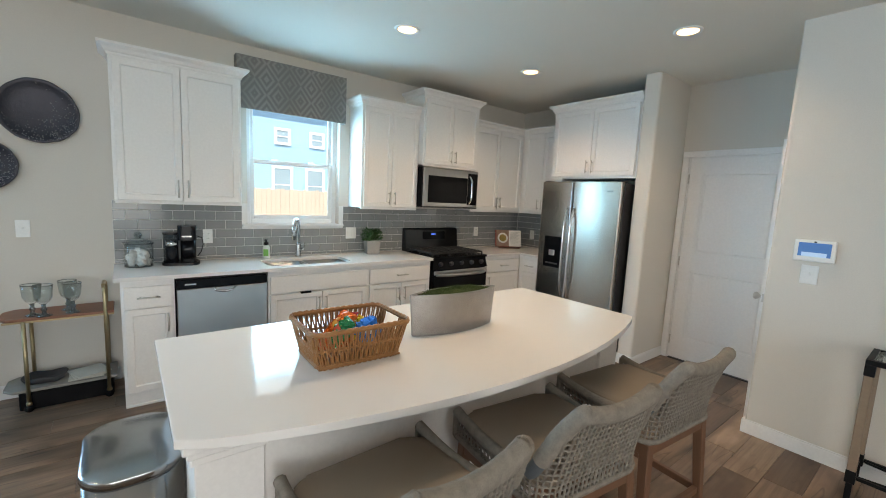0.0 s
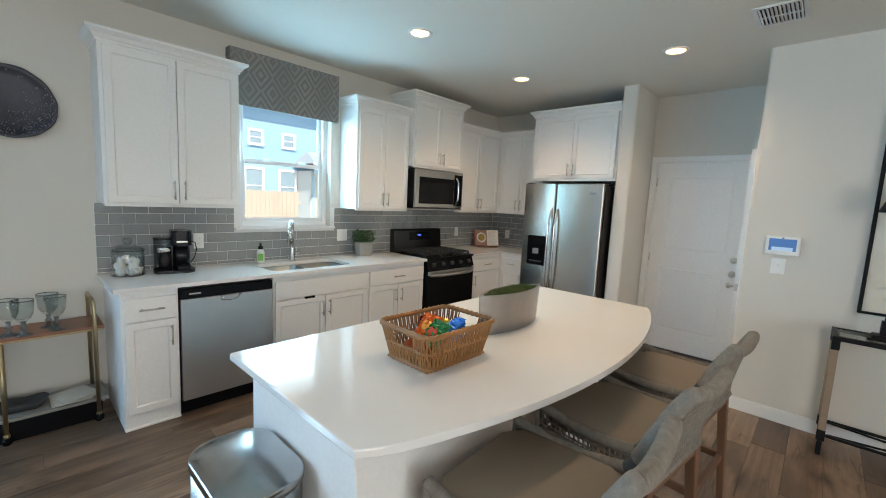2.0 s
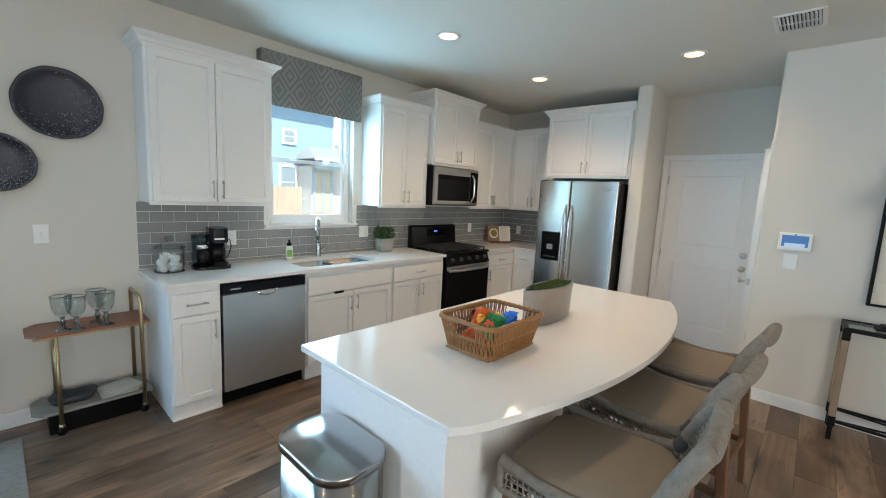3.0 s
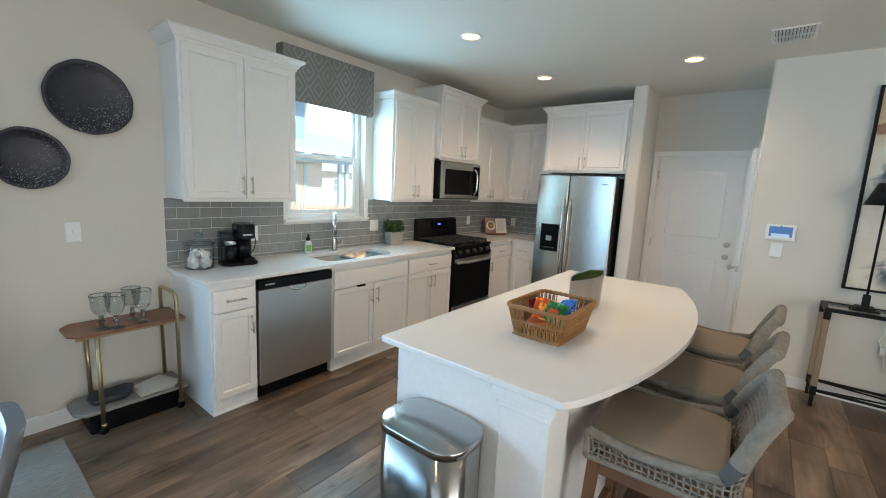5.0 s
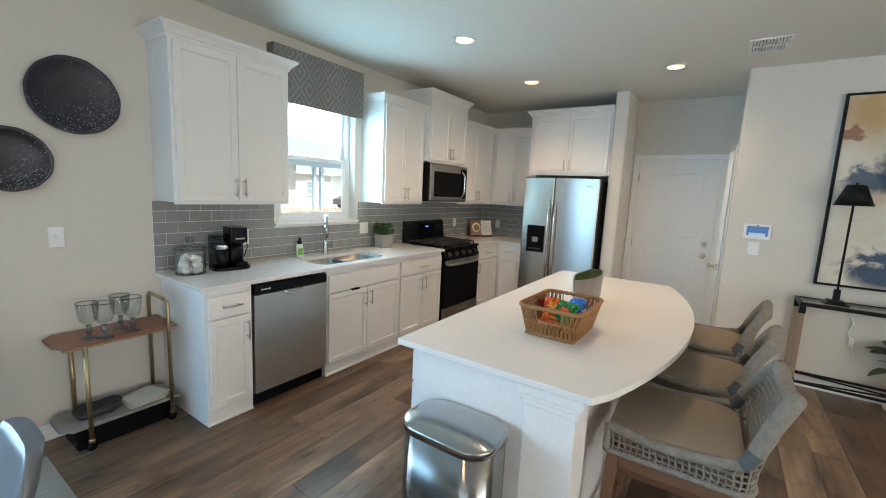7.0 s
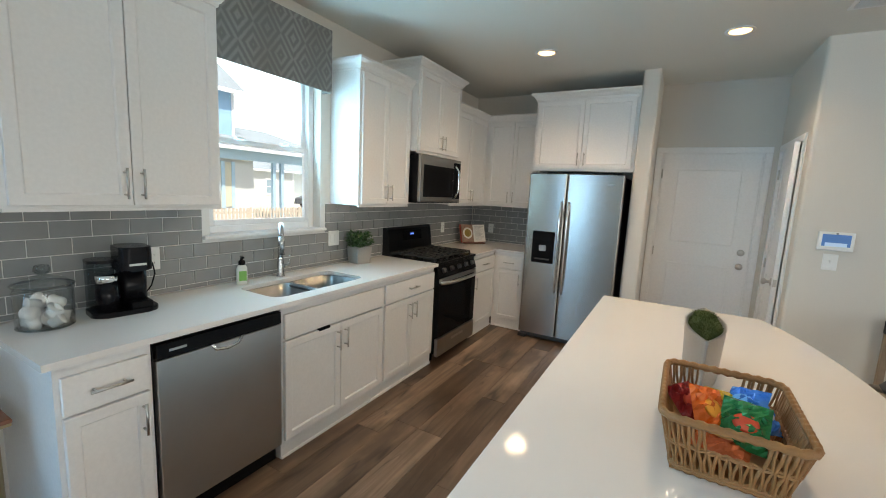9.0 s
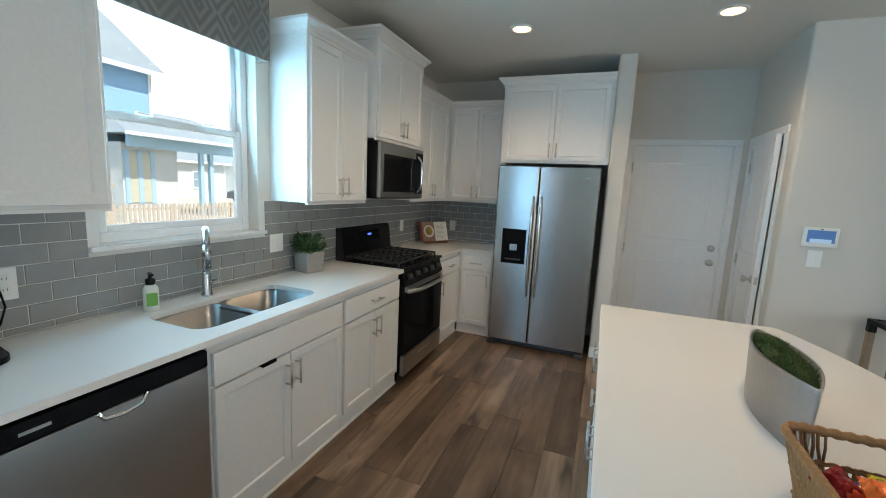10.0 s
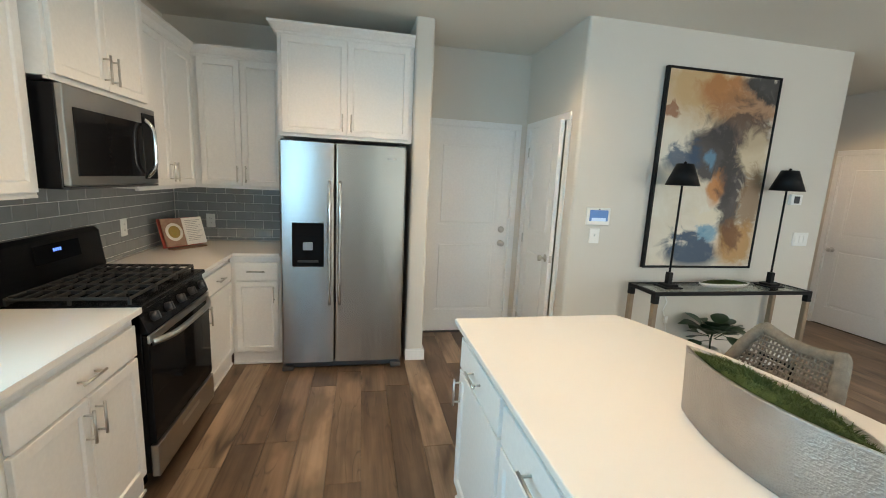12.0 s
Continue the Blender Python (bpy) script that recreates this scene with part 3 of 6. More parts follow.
island = thing("kitchen_island", pose(0, 0, 0), "white panelled kitchen island with a bowed overhang", "kitchen island")
ib = newbox(XI0, YI0, 0.0, XI1, YI1 - 0.02, 0.888, 0.002)
part("body", ib, M_CAB, island)
for px0, px1 in ((XI0 - 0.018, XI0 + 0.16), (XI1 - 0.16, XI1 + 0.018)):
    post = part("pilaster", newbox(px0, YI0 - 0.018, 0.0, px1, YI0 + 0.17, 0.80, 0.003), M_CAB, island, "white moulded corner post")
    for nm, o, z0, z1 in (("necking", 0.010, 0.80, 0.825), ("collar", 0.018, 0.825, 0.845), ("capital", 0.028, 0.845, 0.888), ("foot_block", 0.006, 0.0, 0.09)):
        part(nm, newbox(px0 - o, YI0 - 0.018 - o, z0, px1 + o, YI0 + 0.17 + o, z1, 0.004), M_CAB, post)
bm = bmesh.new()
prism(bm, top_outline, ZT - TH, ZT, 0.004)
solid("island_worktop", bm, M_QUARTZ, "white quartz island worktop with curved edge", "worktop")
for x0, w, n in ((2.49, 0.56, 1), (1.93, 0.60, 2), (1.33, 0.93, 2)):
    base(pose(x0, YI1, 0, 0, 0, 180), w, 0.02, n, "white shaker island cabinet with bar handles", group="island cabinets", handle="l" if n == 1 else None)


# ---- sink and tap ----
sink = thing("kitchen_sink", pose(0, 0, 0), "double-bowl undermount stainless steel sink", "sink")
for x0, y0, x1, y1, r in SINK:
    bm = bmesh.new()
    rims = []
    for ins, z in ((-0.012, ZT - TH), (0.0, ZT - TH - 0.004), (0.012, ZT - 0.18), (0.05, ZT - 0.205), (0.15, ZT - 0.21)):
        rims.append([bm.verts.new((x, y, z)) for x, y in rounded(x0 + ins, y0 + ins, x1 - ins, y1 - ins, max(0.02, r - ins * 0.4), 6)])
    for a, b in zip(rims, rims[1:]):
        for i in range(len(a)):
            bm.faces.new((a[i], a[(i + 1) % len(a)], b[(i + 1) % len(a)], b[i])).smooth = True
    bm.faces.new(rims[-1])
    bowl = part("bowl", bm, M_SINK, sink)
    dr = bmesh.new()
    lathe(dr, [(0.04, 0.0), (0.04, 0.004), (0.028, 0.003), (0.0, 0.001)], 20)
    shift(dr, pose((x0 + x1) / 2, (y0 + y1) / 2, ZT - 0.2095))
    part("drain", dr, M_CHROME, bowl)

part("divider", newbox(1.52, 3.86, ZT - 0.05, 1.555, 4.21, ZT - TH - 0.006, 0.006, 2), M_SINK, sink)
tap = thing("kitchen_tap", pose(1.545, 4.29, ZT, 0, 0, -36), "brushed nickel pull-down kitchen tap", "tap")
bm = bmesh.new()
lathe(bm, [(0.028, 0), (0.028, 0.008), (0.024, 0.016), (0.0215, 0.11), (0.019, 0.13)], 20)
part("base", bm, M_TAP, tap)
bm = bmesh.new()
pts = [(0, 0, 0.1), (0, 0, 0.28)] + [(0, -0.06 + 0.06 * math.cos(radians(a)), 0.28 + 0.075 * math.sin(radians(a))) for a in range(15, 181, 15)]
tube(bm, pts, 0.0155, 14)
part("spout", bm, M_TAP, tap)
bm = bmesh.new()
tube(bm, [(0, -0.12, 0.285), (0, -0.122, 0.25), (0, -0.124, 0.17)], [0.017, 0.0205, 0.0215], 16)
part("spray_head", bm, M_TAP, tap)
bm = bmesh.new()
tube(bm, [(0.01, 0, 0.07), (0.05, 0, 0.075), (0.055, -0.01, 0.085), (0.06, -0.02, 0.15)], [0.011, 0.011, 0.006, 0.004], 10)
part("lever", bm, M_TAP, tap)


# ---- appliances ----
def bowed_bar(p0, p1, out, r, n=12, flat=1.0):
    """A bar from p0 to p1 that stands off towards out."""
    p0, p1, out = Vector(p0), Vector(p1), Vector(out)
    bm = bmesh.new()
    pts = []
    for k in range(n + 1):
        u = k / n
        s = min(1.0, 4.2 * u, 4.2 * (1 - u))
        pts.append(p0.lerp(p1, u) + out * (s * (2 - s)) * (0.86 + 0.14 * math.sin(math.pi * u)))
    tube(bm, pts, r, 10, flat=flat)
    return bm


# refrigerator: local x to the south, front at y=0
fr = thing("refrigerator", pose(3.945, 3.385, 0, 0, 0, -90), "side-by-side stainless steel refrigerator with ice dispenser", "refrigerator")
FW, FH = 0.925, 1.765
part("cabinet", newbox(0.008, 0.075, 0.03, FW - 0.008, 0.78, FH - 0.012, 0.006), M_DGREY, fr, "dark grey fridge case")
for nm, x0, x1 in (("freezer_door", 0.0, 0.392), ("fridge_door", 0.398, FW)):
    bm = bmesh.new()
    prism(bm, rounded(x0, 0.0, x1, 0.068, 0.016, 4), 0.06, FH)
    bmesh.ops.bevel(bm, geom=[e for e in bm.edges if abs(e.verts[0].co.z - e.verts[1].co.z) < 1e-6], offset=0.006, segments=2, affect="EDGES")
    d = part(nm, bm, M_STEEL, fr)
    hx = x1 - 0.035 if nm == "freezer_door" else x0 + 0.035
    part("handle", bowed_bar((hx, 0.0, 0.54), (hx, 0.0, 1.49), (0, -0.055, 0), 0.016, 24, flat=0.7), M_CHROME, d, "long bowed steel handle")
    if nm == "freezer_door":
        bm = newbox(0.085, -0.006, 0.84, 0.315, 0.004, 1.175, 0.004)
        dp = part("dispenser", bm, M_BLACKG, d, "black ice and water dispenser")
        part("dispenser_recess", newbox(0.11, -0.007, 0.87, 0.29, -0.0055, 1.08), M_BLACK, dp)
        part("dispenser_paddle", newbox(0.165, -0.022, 0.97, 0.235, -0.006, 1.03, 0.004), M_STEELH, dp)
        part("dispenser_tray", newbox(0.125, -0.016, 0.875, 0.275, -0.006, 0.89, 0.002), M_DGREY, dp)
    else:
        part("badge", newbox(0.78, -0.0015, 1.668, 0.845, 0.0005, 1.68), M_STEELD, d)
part("kick_grille", newbox(0.02, 0.03, 0.012, FW - 0.02, 0.07, 0.055, 0.003), M_DGREY, fr)
for x in (0.0, FW - 0.085):
    part("foot", newbox(x, -0.012, 0.0, x + 0.085, 0.06, 0.035, 0.006), M_DGREY, fr)
for x in (0.01, FW - 0.075):
    part("hinge_cover", newbox(x, 0.03, FH - 0.01, x + 0.065, 0.12, FH + 0.012, 0.004), M_DGREY, fr)

# range
RX0, RX1 = 2.75, 3.506
rg = thing("gas_range", pose(RX0, 3.735, 0), "freestanding black and stainless gas range", "range")
RW = RX1 - RX0
part("body", newbox(0.003, 0.03, 0.08, RW - 0.003, 0.62, 0.895, 0.003), M_BLACK, rg)
part("oven_door", newbox(0.004, 0.0, 0.235, RW - 0.004, 0.03, 0.775, 0.006, 2), M_BLACKG, rg, "black glass oven door")
part("oven_handle", bowed_bar((0.03, 0.0, 0.735), (RW - 0.03, 0.0, 0.735), (0, -0.055, 0), 0.013, 20, 1.3), M_STEELH, rg, "steel oven handle")
part("door_band", newbox(0.004, -0.003, 0.735, RW - 0.004, 0.01, 0.775, 0.003), M_STEELH, rg)
dw_ = part("storage_drawer", newbox(0.004, -0.006, 0.06, RW - 0.004, 0.03, 0.225, 0.006, 2), M_STEELD, rg, "stainless storage drawer")
part("drawer_grip", newbox(RW / 2 - 0.12, -0.011, 0.16, RW / 2 + 0.12, -0.005, 0.185, 0.003), M_STEELH, dw_)
bm = bmesh.new()
v = [bm.verts.new(c) for c in ((0.003, 0.0, 0.785), (0.003, 0.04, 0.895), (0.003, 0.1, 0.895), (0.003, 0.1, 0.785), (RW - 0.003, 0.0, 0.785), (RW - 0.003, 0.04, 0.895), (RW - 0.003, 0.1, 0.895), (RW - 0.003, 0.1, 0.785))]
for q in ((0, 1, 2, 3), (7, 6, 5, 4), (0, 4, 5, 1), (1, 5, 6, 2), (2, 6, 7, 3), (3, 7, 4, 0)):
    bm.faces.new([v[i] for i in q])
cp = part("control_panel", bm, M_BLACK, rg)
for k in range(5):
    kb = bmesh.new()
    lathe(kb, [(0.024, 0), (0.022, 0.02), (0.018, 0.028), (0.0, 0.028)], 18)
    box(kb, -0.004, -0.02, 0.02, 0.004, 0.02, 0.036, 0.002)
    shift(kb, pose(0.09 + k * (RW - 0.18) / 4, 0.018, 0.84, 70))
    part("burner_knob", kb, M_DGREY, cp)
part("cooktop", newbox(-0.004, 0.015, 0.895, RW + 0.004, 0.56, 0.918, 0.006, 2), M_BLACK, rg)
for gx0, gx1 in ((0.02, 0.255), (0.262, 0.492), (0.499, RW - 0.02)):
    bm = bmesh.new()
    for b in ((gx0, 0.07, gx1, 0.082), (gx0, 0.538, gx1, 0.55), (gx0, 0.082, gx0 + 0.012, 0.538), (gx1 - 0.012, 0.082, gx1, 0.538)):
        box(bm, b[0], b[1], 0.94, b[2], b[3], 0.954, 0.003)
    cx = (gx0 + gx1) / 2
    box(bm, cx - 0.006, 0.082, 0.938, cx + 0.006, 0.538, 0.956, 0.003)
    for y in (0.14, 0.195, 0.25, 0.31, 0.37, 0.425, 0.48):
        box(bm, gx0 + 0.012, y - 0.005, 0.939, gx1 - 0.012, y + 0.005, 0.955, 0.002)
    for x in (gx0 + 0.006, gx1 - 0.006):
        for y in (0.076, 0.31, 0.544):
            box(bm, x - 0.006, y - 0.006, 0.917, x + 0.006, y + 0.006, 0.942)
    part("grate", bm, M_IRON, rg, "black cast iron grate")
for bx, by, br in ((0.137, 0.2, 0.05), (0.137, 0.43, 0.04), (0.377, 0.31, 0.055), (0.617, 0.2, 0.045), (0.617, 0.43, 0.035)):
    bm = bmesh.new()
    lathe(bm, [(br, 0), (br, 0.008), (br * 0.8, 0.012), (br * 0.8, 0.018), (0.0, 0.02)], 20)
    shift(bm, pose(bx, by, 0.917))
    part("burner", bm, M_IRON, rg)
bm = bmesh.new()
v = [bm.verts.new(c) for x in (0.0, RW) for c in ((x, 0.545, 0.9), (x, 0.575, 1.155), (x, 0.60, 1.175), (x, 0.632, 1.175), (x, 0.632, 0.9))]
bm.faces.new([v[i] for i in range(4, -1, -1)])
bm.faces.new([v[i] for i in range(5, 10)])
for i in range(5):
    bm.faces.new((v[i], v[(i + 1) % 5], v[5 + (i + 1) % 5], v[5 + i]))
bg = part("backguard", bm, M_BLKST, rg, "dark stainless backguard")
part("control_glass", shift(newbox(-0.16, -0.002, -0.045, 0.16, 0.002, 0.045), pose(RW / 2 + 0.02, 0.5640, 1.09, -6.7)), M_BLACKG, bg)
M_LED = glow("blue_display", (0.08, 0.2, 1.0), 1.5)
ck = bmesh.new()
for x in (-0.022, -0.007, 0.008, 0.023):
    box(ck, x - 0.005, -0.004, 0.004, x + 0.004, -0.0025, 0.02)
part("clock_digits", shift(ck, pose(RW / 2 + 0.01, 0.5640, 1.09, -6.7)), M_LED, bg, "lit blue clock digits")
for x in (0.03, RW - 0.06):
    for y in (0.08, 0.55):
        part("foot", newbox(x, y, 0, x + 0.03, y + 0.03, 0.08), M_BLACK, rg)

# microwave
mw = thing("microwave", pose(2.75, 3.975, 1.425), "over-the-range stainless microwave with black window", "microwave")
MW, MH = 0.758, 0.425
part("case", newbox(0, 0.03, 0, MW, YN - 3.975 - 0.02, MH, 0.003), M_BLACK, mw)
part("door_frame", newbox(0.0, 0.0, 0.012, MW, 0.03, MH, 0.006, 2), M_STEELD, mw, "brushed steel front frame")
part("door_window", newbox(0.05, -0.003, 0.055, 0.60, 0.003, MH - 0.085, 0.002), M_BLACKG, mw, "black glass door window")
part("control_strip", newbox(0.604, -0.003, 0.04, MW - 0.012, 0.003, MH - 0.03, 0.002), M_BLACKG, mw)
part("handle", bowed_bar((0.625, 0.0, 0.05), (0.625, 0.0, MH - 0.06), (0, -0.05, 0), 0.012, 18), M_CHROME, mw, "curved chrome handle")
part("vent_strip", newbox(0.0, 0.004, 0.0, MW, 0.03, 0.01), M_DGREY, mw)

# dishwasher
dwm = thing("dishwasher", pose(0.524, 3.775, 0), "stainless dishwasher with black control strip", "dishwasher")
DW = 0.606
part("tub", newbox(0.003, 0.03, 0.1, DW - 0.003, 0.57, 0.87), M_DGREY, dwm)
part("door", newbox(0.002, -0.005, 0.105, DW - 0.002, 0.03, 0.80, 0.004, 2), M_STEELH, dwm, "brushed stainless door")
part("control_strip", newbox(0.002, -0.007, 0.803, DW - 0.002, 0.03, 0.868, 0.005, 2), M_BLACK, dwm)
part("badge", newbox(0.05, -0.0085, 0.83, 0.12, -0.0065, 0.84), M_NICKEL, dwm)
bm = bmesh.new()
tube(bm, [(DW / 2 - 0.075, -0.006, 0.805), (DW / 2 - 0.055, -0.006, 0.775), (DW / 2, -0.006, 0.765), (DW / 2 + 0.055, -0.006, 0.775), (DW / 2 + 0.075, -0.006, 0.805)], 0.008, 8)
part("pocket_handle", bm, M_CHROME, dwm, "chrome pocket handle")
part("toe_kick", newbox(0.002, 0.05, 0.0, DW - 0.002, 0.08, 0.1), M_BLACK, dwm)

# ---- ceiling lights and vent ----
# (-1.9, 1.9) and (1.2, -1.0) are unseen, added to light the rest
LIGHTS = ((1.935, 3.118), (3.30, 3.112), (3.33, 1.765), (1.59, 1.91), (-1.9, 1.9), (4.35, -2.0), (1.2, -1.0))
can = thing("ceiling_light", pose(0, 0, -5), "round recessed ceiling light, lit warm white", "ceiling light", "recessed lights")
bm = bmesh.new()
lathe(bm, [(0.092, 0.0), (0.09, -0.006), (0.078, -0.010), (0.068, -0.004)], 32)
part("trim_ring", bm, M_TRIM, can)
bm = bmesh.new()
lathe(bm, [(0.068, -0.0045), (0.04, -0.0075), (0.0, -0.008)], 32)
part("diffuser", bm, M_LAMP, can, "glowing warm diffuser")
for k, (x, y) in enumerate(LIGHTS):
    m = pose(x, y, H)
    if k == 0:
        can.matrix_world = m
    else:
        copy_thing(can, m)
    lp = new("downlight", bpy.data.lights.new("downlight", "SPOT"))
    lp.data.energy, lp.data.color, lp.data.spot_size, lp.data.spot_blend, lp.data.shadow_soft_size = 30, (1.0, 0.74, 0.49), radians(140), 0.8, 0.09
    lp.location = (x, y, H - 0.02)

vent = thing("ceiling_vent", pose(3.03, 1.125, H), "white metal ceiling air vent with louvres", "vent")
bm = bmesh.new()
for b in ((-0.16, -0.13, 0.16, -0.105), (-0.16, 0.105, 0.16, 0.13), (-0.16, -0.105, -0.135, 0.105), (0.135, -0.105, 0.16, 0.105)):
    box(bm, b[0], b[1], -0.008, b[2], b[3], 0.0, 0.003)
part("frame", bm, M_TRIM, vent)
part("backing", newbox(-0.135, -0.105, -0.0015, 0.135, 0.105, 0.0), M_BLACK, vent)
for k in range(11):
    sl = newbox(-0.134, -0.0085, -0.001, 0.134, 0.0085, 0.001)
    shift(sl, pose(0, -0.096 + k * 0.0192, -0.0075, 38))
    part("slat", sl, M_TRIM, vent)
part("rib", newbox(-0.004, -0.105, -0.014, 0.004, 0.105, -0.009), M_TRIM, vent)

# ---- outdoors ----
GZ = -0.3
M_GRASS = surf("dry_lawn", (0.42, 0.42, 0.33), (0.55, 0.53, 0.44), 0.95, scale=0.4, fine=9, bumps=0.4)
M_CONC = surf("pale_concrete", (0.55, 0.54, 0.51), (0.62, 0.61, 0.58), 0.9, scale=0.6, fine=30, bumps=0.2)
M_SIDING = surf("blue_siding", (0.27, 0.47, 0.66), (0.30, 0.50, 0.69), 0.7, scale=0.5, fine=20, bumps=0.1)
M_STONE = surf("pale_brick_cladding", (0.52, 0.53, 0.52), (0.61, 0.62, 0.60), 0.9, scale=1.4, fine=14, bumps=0.3)
M_SHINGLE = surf("grey_roof_shingle", (0.23, 0.28, 0.31), (0.28, 0.33, 0.36), 0.9, scale=2.0, fine=18, bumps=0.4)
M_FENCE = surf("cedar_fence", (0.40, 0.34, 0.275), (0.50, 0.43, 0.35), 0.8, scale=3, fine=40, bumps=0.3, stretch=(3, 3, 0.5), rand=True)
M_EXTW = surf("white_exterior_trim", (0.75, 0.76, 0.77), (0.8, 0.81, 0.82), 0.6)
M_CREAMW = surf("cream_blind", (0.50, 0.47, 0.36), (0.56, 0.53, 0.42), 0.7)
M_BEAM = surf("blue_grey_porch_paint", (0.34, 0.50, 0.62), (0.39, 0.55, 0.67), 0.6)
M_DARKGL = surf("dark_window_glass", (0.22, 0.32, 0.38), (0.30, 0.40, 0.46), 0.08, bumps=0)

M_HAZE = glow("bright_hazy_sky", (0.80, 0.93, 1.0), 1.5)
solid("backdrop", newbox(-260, 190, -5, 300, 190.5, 170), M_HAZE, "bright hazy summer sky", "sky", kind=STRUCT)
solid("ground", newbox(-300, YN + 0.2, GZ - 0.2, 300, 400, GZ), M_GRASS, "sunlit dry lawn between the houses", "ground", kind=STRUCT)
solid("pavement", newbox(-20, 6.5, GZ, 40, 10.5, GZ + 0.015), M_CONC, "pale concrete path beside the house", "pavement", kind=STRUCT)


def house(name, x0, x1, y, d, h, ridge, eave, label, wins, mat, siding=0.18):
    root = thing(name, pose(x0, y, GZ), label, "house", "neighbouring houses")
    w = x1 - x0
    part("wall", newbox(0, 0, 0, w, d, h), mat, root)
    bm = bmesh.new()
    k = 0
    while k * siding < h - 0.02:
        z = k * siding
        v = [bm.verts.new(c) for c in ((0, -0.012, z), (w, -0.012, z), (w, -0.004, z + siding), (0, -0.004, z + siding), (0, -0.002, z), (w, -0.002, z))]
        bm.faces.new((v[0], v[1], v[2], v[3]))
        bm.faces.new((v[4], v[5], v[1], v[0]))
        k += 1
    part("siding", bm, mat, root)
    bm = bmesh.new()
    e = eave
    v = [bm.verts.new(c) for c in ((-e, -e, h), (w + e, -e, h), (w + e, d + e, h), (-e, d + e, h), (d / 2 * 0.7, d / 2, h + ridge), (w - d / 2 * 0.7, d / 2, h + ridge))]
    for q in ((3, 2, 1, 0), (0, 1, 5, 4), (1, 2, 5), (2, 3, 4, 5), (3, 0, 4)):
        bm.faces.new([v[i] for i in q])
    part("roof", bm, M_SHINGLE, root)
    part("fascia", newbox(-e, -e - 0.03, h - 0.18, w + e, -e, h), M_EXTW, root)
    part("corner_board", newbox(w - 0.12, -0.05, 0, w + 0.02, -0.031, h - 0.01), M_EXTW, root)
    for a, z0, b, z1 in wins:
        wd = part("window", newbox(a, -0.045, z0, b, -0.032, z1), M_DARKGL, root)
        fb = bmesh.new()
        t = 0.11
        for q in ((a - t, z0 - t, a, z1 + t), (b, z0 - t, b + t, z1 + t), (a, z0 - t, b, z0), (a, z1, b, z1 + t), (a, (z0 + z1) / 2 - 0.02, b, (z0 + z1) / 2 + 0.02)):
            box(fb, q[0], -0.07, q[1], q[2], -0.031, q[3])
        part("frame", fb, M_EXTW, wd)
    return root


HX = -4.0
wins = [(x - HX - 0.25, 3.98, x - HX + 0.25, 4.5) for x in (2.6, 6.05, 7.65, 9.2)] + [(x - HX - 0.36, 1.35, x - HX + 0.36, 2.8) for x in (2.6, 6.05, 7.57, 9.15)]
house("blue_house", HX, 11.7, 20.0, 9.0, 5.85, 6.0, 0.4, "two-storey blue sided house with white windows", wins, M_SIDING)
porch = thing("porch", pose(9.8, 18.2, GZ), "single-storey pale brick porch wing with a grey roof", "porch", "neighbouring houses")
part("wall", newbox(-0.15, 0.45, 0, 1.9, 7.5, 2.9), M_STONE, porch)
part("floor_slab", newbox(0, 0, 0, 6.2, 2.2, 0.15), M_CONC, porch)
part("beam", newbox(-0.1, 0, 2.75, 6.4, 0.25, 3.2), M_BEAM, porch)
bm = bmesh.new()
v = [bm.verts.new(c) for c in ((-0.4, -0.4, 3.2), (6.7, -0.4, 3.2), (6.7, 8, 3.2), (-0.4, 8, 3.2), (1.1, 4, 4.6), (5.2, 4, 4.6))]
for q in ((3, 2, 1, 0), (0, 1, 5, 4), (1, 2, 5), (2, 3, 4, 5), (3, 0, 4)):
    bm.faces.new([v[i] for i in q])
part("roof", bm, M_SHINGLE, porch)
wp = part("window", newbox(0.0, 0.41, 0.75, 0.85, 0.449, 2.6), M_CREAMW, porch, "window with a cream blind")
for a, b in ((-0.09, 0.06), (0.36, 0.52), (0.82, 0.97)):
    part("frame", newbox(a, 0.385, 0.7, b, 0.445, 2.65), M_BEAM, wp)
part("gutter", newbox(-0.5, -0.5, 3.12, 6.8, -0.4, 3.24), M_EXTW, porch)
for x in (2.6, 3.05, 6.0):
    part("post", newbox(x, 0.02, 0.15, x + 0.16, 0.18, 2.75), M_BEAM, porch)
house("far_house", 17.0, 27.0, 34.0, 9.0, 3.0, 2.6, 0.4, "distant grey-roofed house with pale siding", [(1.0, 0.9, 2.0, 2.1), (4.0, 0.9, 5.2, 2.1), (7.0, 0.9, 8.0, 2.1)], M_STONE)
house("far_house", 34.0, 46.0, 40.0, 9.0, 3.0, 2.8, 0.4, "distant grey-roofed house across the street", [(1.0, 0.9, 2.0, 2.1), (5.0, 0.9, 6.2, 2.1)], M_STONE)


